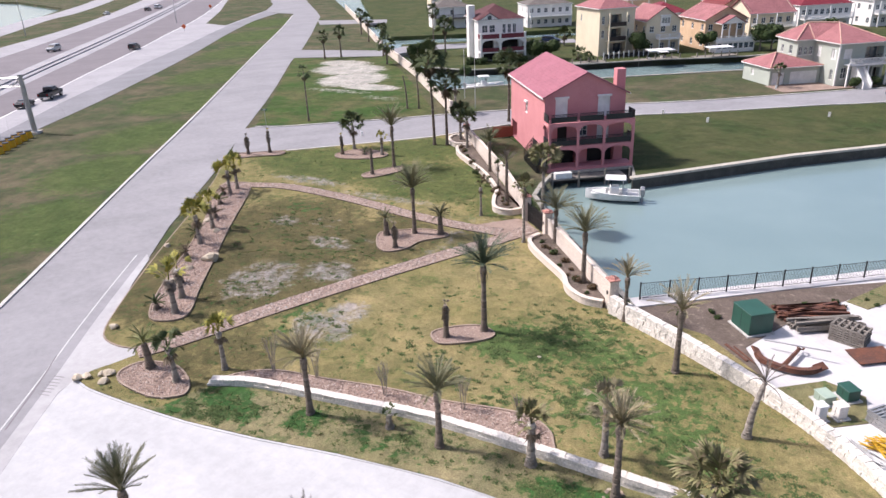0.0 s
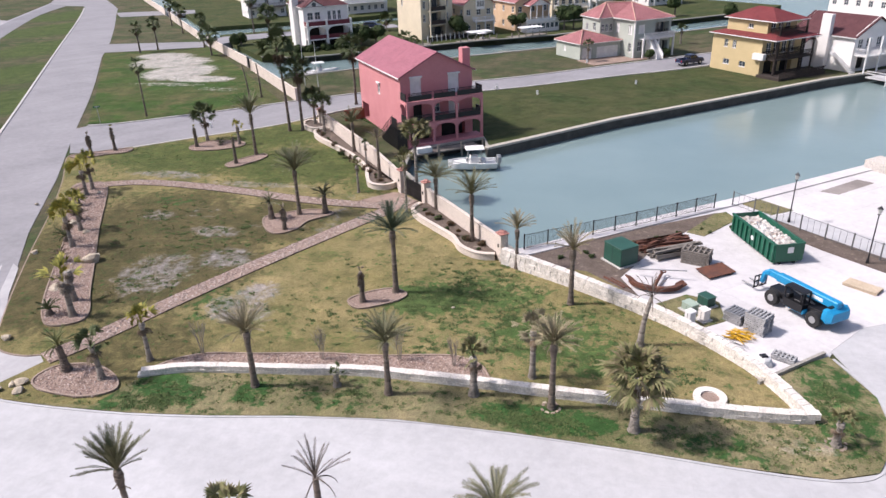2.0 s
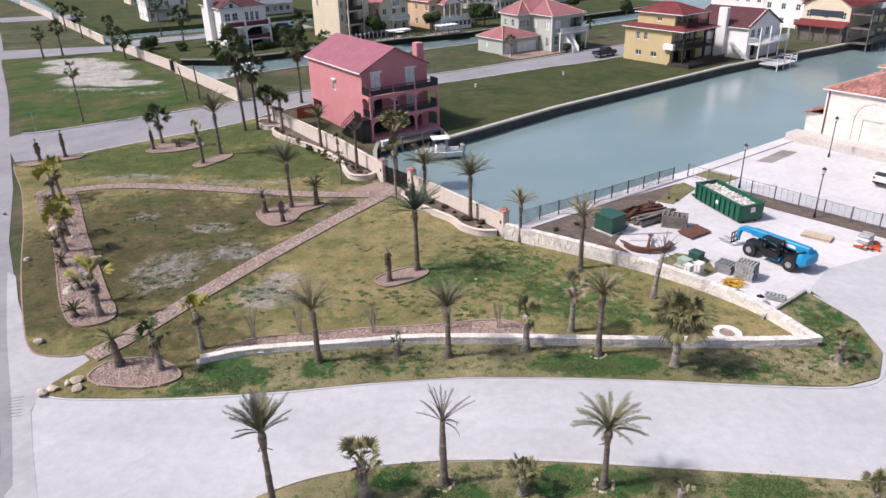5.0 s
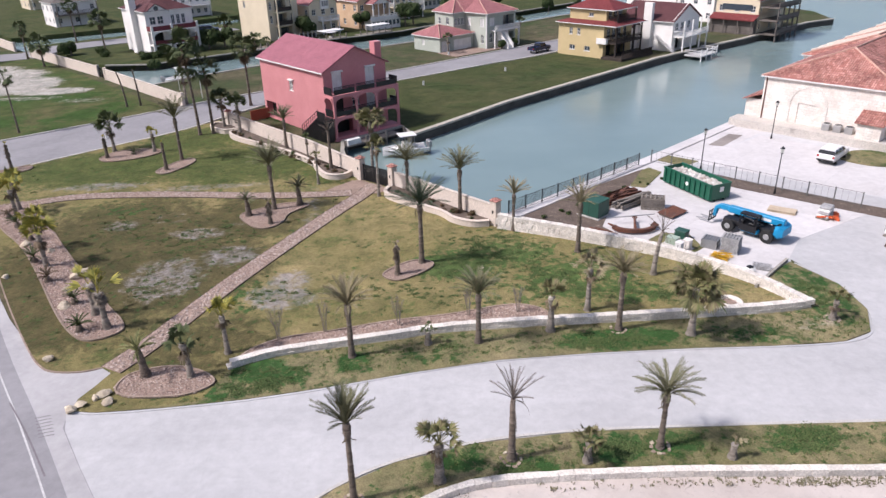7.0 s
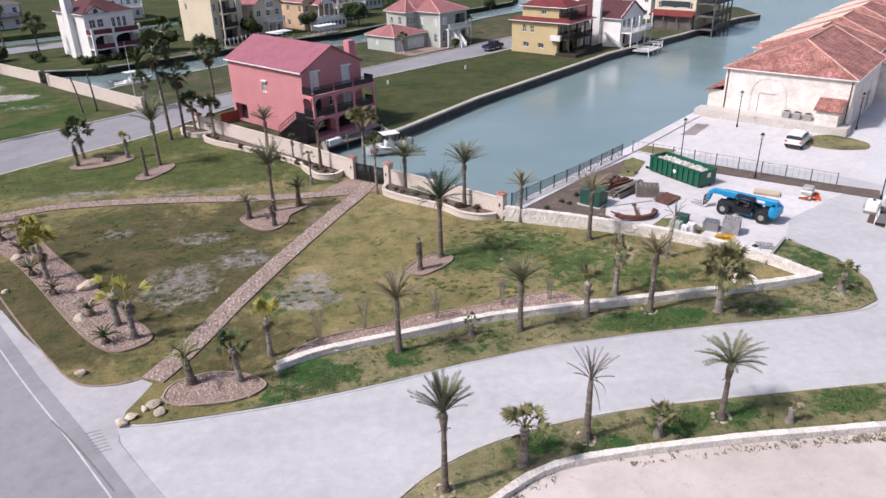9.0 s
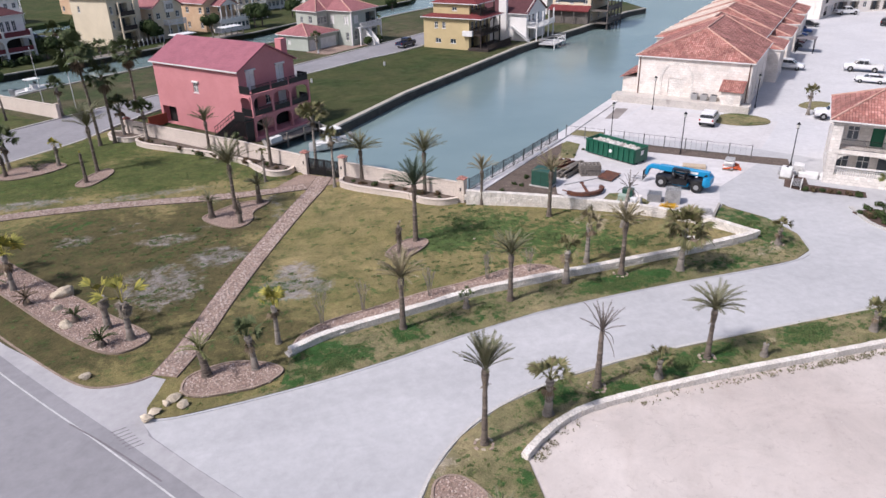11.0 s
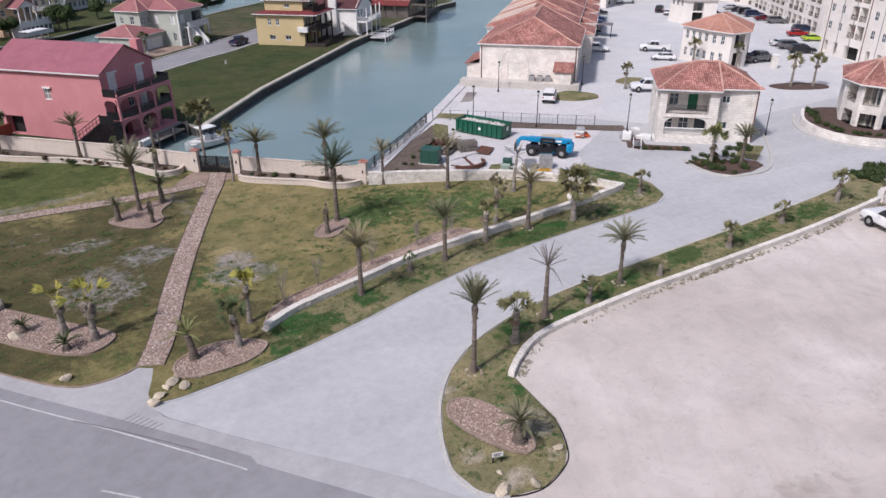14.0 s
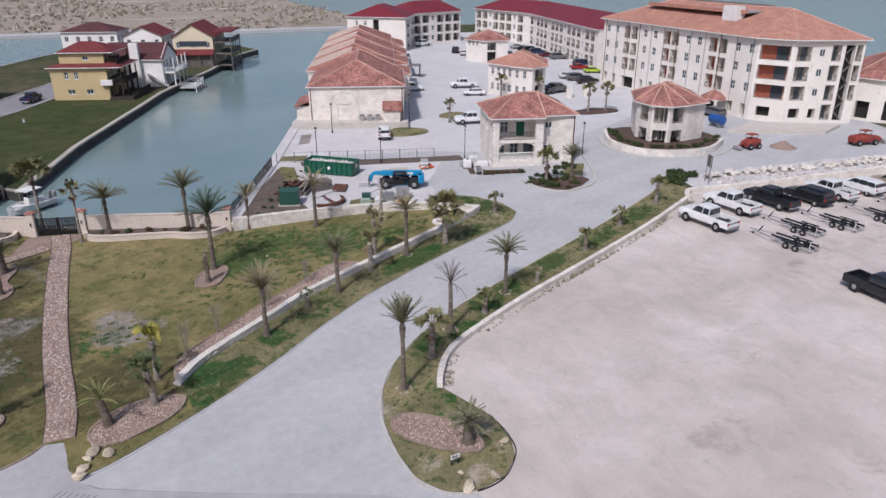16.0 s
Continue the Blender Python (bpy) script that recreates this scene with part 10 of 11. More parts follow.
site_machine(75.6, 22.0, 150, RUSTRED, "dark red cement mixer machine on the site road", 2.6)
site_machine(88.0, 8.8, -40, RUSTRED, "dusty red wheeled loader on the site road", 4.6)
pile = bmesh.new()
bmesh.ops.create_icosphere(pile, subdivisions=4, radius=1.9)
for v in pile.verts:
    r = v.co.xy.length / 1.9
    v.co.z = max(0.0, (1 - r) * 1.0) + 0.08 * noise.noise(v.co * 2.5) if v.co.z > 0 else -0.1
tagged(part("sand_pile", pile, BEDBASE, None, "", False, pose(79.2, 18.2, 0)), "low cone of pale gravel on the site road", "sand pile")
dr = thing("water_tank", pose(87.2, 30.2, 0.03, 0, 0, 60), "blue plastic water tank on a stand", "tank")
part("tank", rod(bmesh.new(), (-1.3, 0, 1.3), (1.3, 0, 1.3), 0.75, None, 18), PAINTS["blue"], dr)
for s in (-1, 1):
    part("leg", bx(s * 0.9 - 0.1, -0.6, 0, s * 0.9 + 0.1, 0.6, 0.7), STEEL, dr)
slab("site_bank", [(84, 27.5), (93, 26), (99, 13.5), (92, 14.5), (86.5, 22)], -0.3, 0.5, PLINTH, "pale bare concrete bank before the apartment block", "pavement")
gz = thing("golf_cart_shelter", pose(99.6, 103.6, 0, 0, 0, 40), "small dark framed shelter in the car park", "shelter")
for sx in (-1.5, 1.5):
    for sy in (-1.5, 1.5):
        part("post", bx(sx - 0.08, sy - 0.08, 0, sx + 0.08, sy + 0.08, 2.6), BLACK, gz)
part("shelter_roof", bx(-1.8, -1.8, 2.6, 1.8, 1.8, 2.75), HWYA, gz)
for x, y in ((63.5, 60.0), (61.5, 57.5), (97.0, 62.0), (100.5, 60.0)):
    gp = thing("gate_pier", pose(x, y, 0, 0, 0, -47), "square white entrance pier", "pier", "white entrance piers")
    part("shaft", bx(-0.5, -0.5, 0, 0.5, 0.5, 2.2, 0.03), LIMEW, gp)
    part("cap", bx(-0.6, -0.6, 2.2, 0.6, 0.6, 2.4, 0.03), WHITE, gp)


# ---- highway furniture ----
ga = thing("sign_gantry", pose(-89.2, 76.4, 0, 0, 0, 210), "tall grey steel cantilever sign gantry", "gantry")
part("column", rod(bmesh.new(), (0, 0, 0), (0, 0, 9.2), 0.42, 0.36, 14), STEEL, ga)
tr = bmesh.new()
for y in (-0.45, 0.45):
    for z in (7.4, 8.7):
        rod(tr, (0, y, z), (16, y, z), 0.09, None, 5)
    for k in range(12):
        rod(tr, (k * 1.33, y, 7.4 if k % 2 else 8.7), ((k + 1) * 1.33, y, 8.7 if k % 2 else 7.4), 0.05, None, 4)
part("truss_arm", tr, STEEL, ga)
part("footing", bx(-0.8, -0.8, -0.2, 0.8, 0.8, 0.3), KERB, ga)
for k in range(12):
    a, b = k % 6, k // 6
    q = thing("crash_barrel", pose(-82.4 - a * 0.95 - b * 0.7, 66.6 + a * 1.5 - b * 0.9, 0), "yellow sand-filled crash barrel with dark lid", "crash barrel", "crash barrels by the gantry")
    part("drum", rod(bmesh.new(), (0, 0, 0), (0, 0, 1.05), 0.5, 0.46, 12), YELLOW, q)
    part("lid", rod(bmesh.new(), (0, 0, 1.05), (0, 0, 1.15), 0.52, 0.45, 12), BLACK, q)
for x, y, h in ((-178.0, 190.7, 2.2), (-235.4, 260.2, 2.2)):
    q = thing("work_sign", pose(x, y, 0, 0, 0, 30), "orange diamond road-work sign on a stand", "sign", "orange road-work signs")
    part("post", bx(-0.05, -0.05, 0, 0.05, 0.05, 1.6), STEEL, q)
    part("board", bx(-0.6, -0.03, -0.6, 0.6, 0.0, 0.6), ORANGE, q, "", False, pose(0, -0.05, 1.7, 0, 45, 0))
for x, y in ((-232, 168), (-205, 212)):
    q = thing("highway_lamp", pose(x, y, 0, 0, 0, 30), "tall slim grey highway lamp pole", "street lamp")
    part("pole", rod(bmesh.new(), (0, 0, 0), (0, 0, 13), 0.13, 0.07, 8), STEEL, q)
    part("arm", rod(bmesh.new(), (0, 0, 13), (2.4, 0, 13.5), 0.06, 0.05, 6), STEEL, q)
for x, y in ((-1.0, 120.6), (6.0, 117.6), (21.5, 126.5), (12.8, 145.0), (-38.0, 93.2)):
    q = thing("utility_pedestal", pose(x, y, 0.05), "small pale utility pedestal on the grass", "utility box", "utility pedestals on the lots")
    part("post", bx(-0.16, -0.13, 0, 0.16, 0.13, 0.6, 0.03), WHITE, q)
    part("cap", bx(-0.18, -0.15, 0.6, 0.18, 0.15, 0.67, 0.02), PAINTS["silver"], q)

boat(pose(-38.5, 136.5, -1.2, 0, 0, 38), 7.5)
boat(pose(-12.6, 175.2, -1.2, 0, 0, 40), 6.5)
for x, y in ((-28.0, 164.5), (-14.0, 173.5), (-3.0, 180.5)):
    q = thing("dock", pose(x, y, 0, 0, 0, 38), "timber canal dock with pale piles", "dock", "docks on the second canal")
    part("dock_deck", bx(-5, -1.8, -0.2, 5, 0.6, 0.0), DECK, q)
    for k in range(6):
        part("mooring_pile", rod(bmesh.new(), (-4.8 + k * 1.92, -1.7, -3.4), (-4.8 + k * 1.92, -1.7, 1.0), 0.14, None, 8), DECK, q)
    part("boat_lift_roof", bx(-3.5, -4.8, 2.2, 2.0, -1.9, 2.35), WHITE, q) if y > 170 else None


# ---- shrubs, trees, rocks, twiggy trees ----
def leaf_cloud(n, r, seed, size=0.12, flat=0.8):
    rnd = random.Random(seed)
    vs, fs = [], []
    blobs = [(rnd.uniform(-0.6, 0.6) * r, rnd.uniform(-0.6, 0.6) * r, rnd.uniform(0.25, 0.8) * r * flat, rnd.uniform(0.4, 0.65) * r) for _ in range(7)]
    for _ in range(n):
        bx_, by_, bz_, br = rnd.choice(blobs)
        d = Vector((rnd.gauss(0, 1), rnd.gauss(0, 1), rnd.gauss(0, 1))).normalized()
        p = Vector((bx_, by_, bz_)) + d * br * rnd.uniform(0.7, 1.05)
        p.z = max(p.z, 0.02)
        u = d.orthogonal().normalized()
        w = d.cross(u)
        a = rnd.uniform(0, 6.28)
        e1 = (u * math.cos(a) + w * math.sin(a)) * size * rnd.uniform(0.7, 1.3)
        e2 = (w * math.cos(a) - u * math.sin(a) + d * 0.4) * size * 0.5
        k = len(vs)
        vs += [tuple(p - e1), tuple(p + e2), tuple(p + e1), tuple(p - e2)]
        fs.append((k, k + 1, k + 2, k + 3))
    return vs, fs


SHR = {}


def shrub(x, y, z, r, mat, label, group="", seed=0):
    k = (mat.name, seed % 4)
    if k not in SHR:
        vs, fs = leaf_cloud(260, 1.0, seed % 4 + 11, 0.2)
        me = bpy.data.meshes.new("foliage")
        me.from_pydata(vs, [], fs)
        me.materials.append(mat)
        b = bmesh.new()
        for i in range(5):
            rod(b, (0, 0, 0), (0.4 * math.cos(i * 1.26), 0.4 * math.sin(i * 1.26), 0.6), 0.04, 0.02, 4)
        SHR[k] = (me, mesh_of("stems", b, BROWNW))
    t = thing("shrub", pose(x, y, z, 0, 0, seed * 47), label, "shrub", group)
    t.scale = (r, r, r * 0.9)
    child("foliage", SHR[k][0], t, pose(0, 0, 0))
    child("stems", SHR[k][1], t, pose(0, 0, 0))
    return t


rs = random.Random(77)
for i in range(13):
    f = (i + 0.6) / 13.5
    p = Vector((-0.2, 66.6)).lerp(Vector((8.0, 57.6)), f)
    shrub(p.x + rs.uniform(-0.7, 0.3), p.y + rs.uniform(-0.8, 0.2), 0.48, rs.uniform(0.22, 0.5), REDSHRUB if i % 3 else SHRUB, "small reddish-brown shrub in the canal planter", "shrubs in the planters", i)
for i in range(30):
    f = (i + 0.5) / 30
    p = Vector((-5.0, 72.8)).lerp(Vector((-20.2, 92.0)), f)
    shrub(p.x + rs.uniform(-1.3, -0.3), p.y + rs.uniform(-1.0, -0.2), 0.48, rs.uniform(0.22, 0.5), REDSHRUB if i % 3 else SHRUB, "small dull shrub in the long planter", "shrubs in the planters", i + 3)
for i in range(22):
    a = i / 21
    L_ = smooth_line([(70.6, 41.8), (66.6, 39.4), (64.6, 36.6), (64.0, 33.3), (65.6, 30.2), (69.4, 27.4), (75, 27.2)], 8)
    p = L_[int(a * (len(L_) - 1))]
    shrub(p[0] + rs.uniform(0.4, 1.2), p[1] + rs.uniform(-0.3, 0.5), 0.8, rs.uniform(0.4, 0.65), SHRUB, "clipped dark green shrub on the terrace", "shrubs round the gatehouses", i)
for i in range(16):
    shrub(rs.uniform(41.6, 46.5), rs.uniform(35.2, 40.6), 0.12, rs.uniform(0.35, 0.6), SHRUB if i % 4 else REDSHRUB, "low dark shrub in the gatehouse bed", "shrubs round the gatehouses", i + 1)
for i in range(9):
    shrub(rs.uniform(47, 52), rs.uniform(37.5, 40.5), 0.12, rs.uniform(0.35, 0.6), SHRUB, "low dark shrub along the gatehouse wall", "shrubs round the gatehouses", i + 2)
for i in range(26):
    shrub(rs.uniform(51.5, 56.8), rs.uniform(24.3, 27.0), 0.1, rs.uniform(0.5, 0.85), SHRUB, "dense dark hedge shrub at the median end", "hedge at the median end", i)
for i in range(14):
    shrub(rs.uniform(13, 25), 0, 0.05, rs.uniform(0.2, 0.4), SHRUB, "low weedy shrub in bare soil", "weeds in the yard bed", i).location.y = 0
for i, o in enumerate([o for o in scene.objects if o.name.startswith("shrub") and o.get("group") == "weeds in the yard bed"]):
    f = (i + 0.5) / 14
    p = Vector((12.5, 58.8)).lerp(Vector((26.4, 68.0)), f)
    o.location = (p.x + 0.6 + (1.8 if i % 2 else 0.2), p.y - 1.0, 0.05)
for i, (x, y, r) in enumerate(((-28.3, 50.6, 0.75), (-22.8, 42.4, 0.75), (-31.0, 54.5, 0.95), (-33.3, 59.3, 0.8), (-24.7, 46.6, 0.6), (-36.0, 62.7, 0.8), (-37.9, 65.2, 0.6))):
    palm(x, y, 0.45, "cycad", 100 + i, "low dark spiky palm clump in the gravel bed", 0.15, size=r, n=18, leaf=FAN_D if i % 3 else SKIRT, r=0.16)


def boulder(x, y, z, r, seed, label="pale limestone boulder at the bed edge"):
    b = bmesh.new()
    bmesh.ops.create_icosphere(b, subdivisions=2, radius=r)
    for v in b.verts:
        v.co *= 1 + 0.28 * noise.noise(v.co * (1.6 / r) + Vector((seed * 3.1, 0, 0)))
        q = v.co * (1 / r)
        # chipped flat sides
        for k in range(7):
            a = seed * 1.7 + k * 2.4
            d = Vector((math.cos(a), math.sin(a), 0.75 * math.sin(k * 1.9 + seed))).normalized()
            over = q.dot(d) - 0.66
            if over > 0:
                q -= d * over
        v.co = Vector((q.x * 1.3, q.y, q.z * 0.66 + 0.3)) * r
    return tagged(part("boulder", b, ROCK, None, "", False, pose(x, y, z, 0, 0, seed * 40)), label, "boulder", "pale boulders")


for i, (x, y, r) in enumerate(((-25.9, 51.2, 1.0), (-26.2, 48.9, 0.5), (-25.3, 46.1, 0.62), (-32.2, 51.9, 0.42), (-23.6, 39.0, 0.62), (-18.5, 34.6, 0.66), (-18.0, 33.8, 0.58), (-18.9, 34.3, 0.45), (-20.0, 33.3, 0.62),
                               (-19.6, 33.7, 0.55), (-33.3, 58.2, 0.8), (-30.5, 56.5, 0.6), (-36.5, 66.5, 0.45), (-41.0, 62.5, 0.35), (-8.3, 15.6, 0.5), (-6.7, 15.0, 0.38), (-7.6, 16.7, 0.22), (-3.9, 16.1, 0.36), (6.6, 48.5, 0.16))):
    boulder(x, y, 0.08, r * (0.8 if i < 4 or i > 13 else 0.62), i)


def twig_tree(x, y, h, seed, label="bare grey multi-stemmed shrub tree in the gravel strip"):
    rnd = random.Random(seed)
    t = thing("bare_tree", pose(x, y, 0.12), label, "tree", "bare shrub trees")
    vs, fs = [], []

    def limb(p, d, L, r, lv):
        q = p + d * L
        k = len(vs)
        u = d.orthogonal().normalized()
        w = d.cross(u)
        for (c, rr) in ((p, r), (q, r * 0.6)):
            for i in range(4):
                a = i * 1.5708
                vs.append(tuple(c + (u * math.cos(a) + w * math.sin(a)) * rr))
        for i in range(4):
            fs.append((k + i, k + (i + 1) % 4, k + 4 + (i + 1) % 4, k + 4 + i))
        if lv:
            for _ in range(rnd.randint(2, 4)):
                nd = (d + Vector((rnd.uniform(-0.3, 0.3), rnd.uniform(-0.3, 0.3), rnd.uniform(0.0, 0.3)))).normalized()
                limb(p + d * L * rnd.uniform(0.6, 1.0), nd, L * rnd.uniform(0.5, 0.75), r * 0.55, lv - 1)
    for k in range(6):
        a = k * 1.05 + rnd.uniform(-0.2, 0.2)
        limb(Vector((0.08 * math.cos(a), 0.08 * math.sin(a), 0)), Vector((0.09 * math.cos(a), 0.09 * math.sin(a), 1)).normalized(), h * 0.42, 0.024, 3)
    pyd("trunk", vs, fs, TWIG, t, "thin grey stems and twigs")
    return t


for i, (x, y, h) in enumerate(((-8.6, 39.6, 3.0), (-5.5, 40.2, 2.9), (-0.4, 40.4, 2.8), (4.6, 41.2, 2.6), (8.2, 41.2, 2.3))):
    twig_tree(x, y, h, i + 5)


def broad_tree(x, y, h, r, seed, label="dense dark evergreen tree beside a canal house"):
    t = thing("tree", pose(x, y, 0), label, "tree", "dark trees by the canal houses")
    b = bmesh.new()
    rod(b, (0, 0, 0), (0, 0, h * 0.5), 0.22, 0.14, 8)
    rnd = random.Random(seed)
    for k in range(5):
        a = k * 1.26
        rod(b, (0, 0, h * 0.35), (r * 0.5 * math.cos(a), r * 0.5 * math.sin(a), h * 0.65), 0.1, 0.04, 5)
    part("trunk", b, TRUNK, t)
    vs, fs = leaf_cloud(1500, r, seed, 0.32, 1.1)
    vs = [(a, c, e + h - r * 1.25) for a, c, e in vs]
    pyd("crown", vs, fs, SHRUB, t)


for i, (x, y, h, r) in enumerate(((-18.5, 176.6, 4.6, 2.4), (-20.0, 180.0, 4.4, 2.2), (-5.4, 184.6, 4.6, 2.2), (5.6, 189.4, 5.6, 2.6), (7.8, 192.0, 5.6, 2.6), (-39.5, 164.8, 4.2, 2.5), (-36.5, 167.0, 4.0, 2.4), (-69.2, 163.4, 3.2, 2.2), (-45, 141, 2.2, 1.3), (18, 206, 5, 2.4), (34, 216, 5, 2.2),
                                  (-34, 188, 5, 2.4), (0, 208, 5, 2.4), (24.6, 149.6, 1.7, 0.9), (27.6, 152.6, 1.6, 0.9), (47, 205, 4, 2))):
    broad_tree(x, y, h, r, i + 21)

# brush on the far shore
_v, _f = [], []
rb = random.Random(9)
for k in range(2600):
    x, y = rb.uniform(60, 330), rb.uniform(225, 560)
    if inside((x, y), SHORE) and inside((x, y - 4), SHORE):
        tall = noise.noise(Vector((x * 0.018, y * 0.018, 1.0)))
        if tall < rb.uniform(-0.45, 0.25):
            continue
        v, f = leaf_cloud(12, rb.uniform(0.8, 1.8) * (1.5 if tall > 0.3 else 1.0), k % 60, 0.75, 0.5)
        b0 = len(_v)
        _v += [(a + x, c + y, e - 0.4) for a, c, e in v]
        _f += [tuple(i + b0 for i in q) for q in f]
# brush tones raised well above leaf colour to paint haze over the distance
BRUSH = islandy("hazed_brush", [(0.40, 0.345, 0.285), (0.45, 0.39, 0.33), (0.33, 0.31, 0.22), (0.49, 0.42, 0.36), (0.27, 0.29, 0.18)], 0.95, 0.1)
_o = pyd("brush", _v, _f, BRUSH, None)
tagged(_o, "low brown and olive brush on the far shore", "brush", "", "stuff")

# clumps of taller grass on the lawn and weeds along the low wall
def tufts(name, poly, n, z, h, material, label, seed, w=0.05):
    rnd = random.Random(seed)
    xs, ys = [p[0] for p in poly], [p[1] for p in poly]
    vs, fs = [], []
    while n > 0:
        x, y = rnd.uniform(min(xs), max(xs)), rnd.uniform(min(ys), max(ys))
        if not inside((x, y), poly) or noise.noise(Vector((x * 0.23, y * 0.23, 3.0))) < rnd.uniform(-0.35, 0.3):
            continue
        n -= 1
        for k in range(5):
            a, q = rnd.uniform(0, 6.28), rnd.uniform(0.02, 0.14)
            bx_, by_ = x + q * math.cos(a), y + q * math.sin(a)
            hh, le = h * rnd.uniform(0.5, 1.2), rnd.uniform(0.3, 0.9) * h
            b = len(vs)
            vs += [(bx_ - w * math.sin(a), by_ + w * math.cos(a), z), (bx_ + w * math.sin(a), by_ - w * math.cos(a), z), (bx_ + le * math.cos(a), by_ + le * math.sin(a), z + hh)]
            fs.append((b, b + 1, b + 2))
    o = pyd(name, vs, fs, material, None)
    return tagged(o, label, "grass", "", "stuff")


def weed_clumps(name, poly, n, z, spots, material, label, seed, thin=0.06):
    """Low spreading weed cushions of many small blades, crowded where the spots (x, y, rx, ry, amount) say."""
    rnd = random.Random(seed)
    xs, ys = [p[0] for p in poly], [p[1] for p in poly]
    vs, fs = [], []
    tries = 0
    while n > 0 and tries < 200000:
        tries += 1
        x, y = rnd.uniform(min(xs), max(xs)), rnd.uniform(min(ys), max(ys))
        w = max([thin] + [a * math.exp(-((x - cx) / rx) ** 2 - ((y - cy) / ry) ** 2) for cx, cy, rx, ry, a in spots])
        if rnd.random() > w or not inside((x, y), poly):
            continue
        n -= 1
        R = rnd.uniform(0.12, 0.26) + rnd.random() ** 2 * 0.55 * min(1.0, w * 1.6)
        el, ang = rnd.uniform(0.45, 0.8), rnd.uniform(-0.5, 0.5)
        for k in range(int(10 + 150 * R * R * 2)):
            a, q = rnd.uniform(0, 6.2832), R * math.sqrt(rnd.random()) * (1 + 0.35 * math.sin(3 * ang + k))
            px, py = q * math.cos(a), q * el * math.sin(a)
            px, py = x + px * math.cos(ang) - py * math.sin(ang), y + px * math.sin(ang) + py * math.cos(ang)
            t, hh, ww = rnd.uniform(0, 6.2832), rnd.uniform(0.03, 0.075), rnd.uniform(0.035, 0.065)
            ct, st_ = math.cos(t), math.sin(t)
            b = len(vs)
            vs += [(px - ww * st_, py + ww * ct, z), (px + ww * st_, py - ww * ct, z), (px + 0.09 * ct, py + 0.09 * st_, z + hh)]
            fs.append((b, b + 1, b + 2))
    return tagged(pyd(name, vs, fs, material, None), label, "weeds", "", "stuff")


GRASSG = islandy("weed_grass", [(0.09, 0.13, 0.04), (0.13, 0.15, 0.055), (0.075, 0.115, 0.035)], 0.9, 0.1)
GRASSD = islandy("dry_grass", [(0.28, 0.235, 0.12), (0.215, 0.19, 0.085), (0.33, 0.28, 0.16)], 0.95, 0.1)
PARKP = [(-19, 36.6), (-11, 38), (3, 42), (11, 40.5), (27, 40.2), (20, 50), (8.5, 56.4), (-1.5, 65), (-4, 70), (-10, 76), (-21, 89), (-28, 95), (-45, 80), (-37, 58), (-24, 41)]
VP = offset_line(smooth_line(PARK_S[1:-2], 3), 0.3) + [(30.5, 44), (28.9, 39.0), (17, 38.8), (3, 39.0), (-5, 38.0), (-11, 36.5)]
MP = [(-8.8, 18.5), (-3.8, 25), (3.4, 27.5), (20, 27.2), (45, 25.8), (46, 22.4), (22.8, 23.9), (5, 25.2), (-1.6, 22.9), (-2.6, 18), (-5, 15.5)]
CLUMPG = islandy("weed_cushion", [(0.065, 0.105, 0.034), (0.09, 0.13, 0.045), (0.055, 0.09, 0.03), (0.13, 0.145, 0.06)], 0.9, 0.1)
weed_clumps("lawn_weed_cushions", PARKP, 800, 0.081, [(-17, 58, 8, 6, .3), (2, 46, 6, 3, .4), (8, 54, 3, 2, .7), (20.5, 42.5, 3, 1.2, .7), (4.8, 49.4, 2.6, 2.2, 1), (8, 51, 4, 2.6, .6), (12.8, 45, 3.5, 2.6, .75), (17.6, 43.6, 2.6, 1.6, .8), (10, 47, 5, 3, .45), (16, 49, 3, 2, .4), (4, 43.5, 6, 1.6, .3), (-10, 46, 3, 3, .3), (-19, 48, 4, 3, .3), (-26, 62, 5, 4, .25), (-14, 53, 3, 3, .25)], CLUMPG, "dark green weed cushions dotted over the dry lawn", 11, 0.035)
weed_clumps("verge_weed_cushions", VP, 260, 0.087, [(13.4, 36.7, 3, .8, 1), (-9.5, 34.4, 2, .9, .8), (-7.6, 35.4, 1.4, .9, .8), (2, 37.6, 1.6, .6, .6), (20.9, 36.8, 2, .8, .6), (30.5, 42, 1.6, 3, .7)], CLUMPG, "dark green weed cushions on the verge", 12, 0.08)
weed_clumps("median_weed_cushions", MP, 240, 0.081, [(2.4, 26.8, 1.3, .8, 1), (5.4, 25.2, 1.6, .5, 1), (11, 26.6, 1.8, .7, 1), (14.4, 26.8, 1.6, .6, 1), (21, 26.2, 3, .9, .8), (30, 25.2, 4, .9, .7), (38, 24.6, 4, .9, .7)], CLUMPG, "dark green weed cushions on the median", 13, 0.06)
tufts("lawn_weeds", PARKP, 900, 0.08, 0.07, GRASSG, "scattered green weed clumps in the lawn", 1)
tufts("verge_weeds", VP, 700, 0.085, 0.07, GRASSG, "green weeds on the verge", 3)
tufts("median_weeds", MP, 600, 0.08, 0.07, GRASSG, "green weeds on the median", 5)
WALLWEED = islandy("wall_foot_weed", [(0.16, 0.155, 0.09), (0.25, 0.215, 0.155), (0.12, 0.135, 0.06), (0.33, 0.285, 0.22)], 0.95, 0.1)
tufts("wall_weeds", offset_line(smooth_line(MED_S[:8], 4), -0.25) + offset_line(smooth_line(MED_S[:8], 4), -0.85)[::-1], 520, 0.01, 0.1, WALLWEED, "dry weeds along the foot of the low wall", 7)
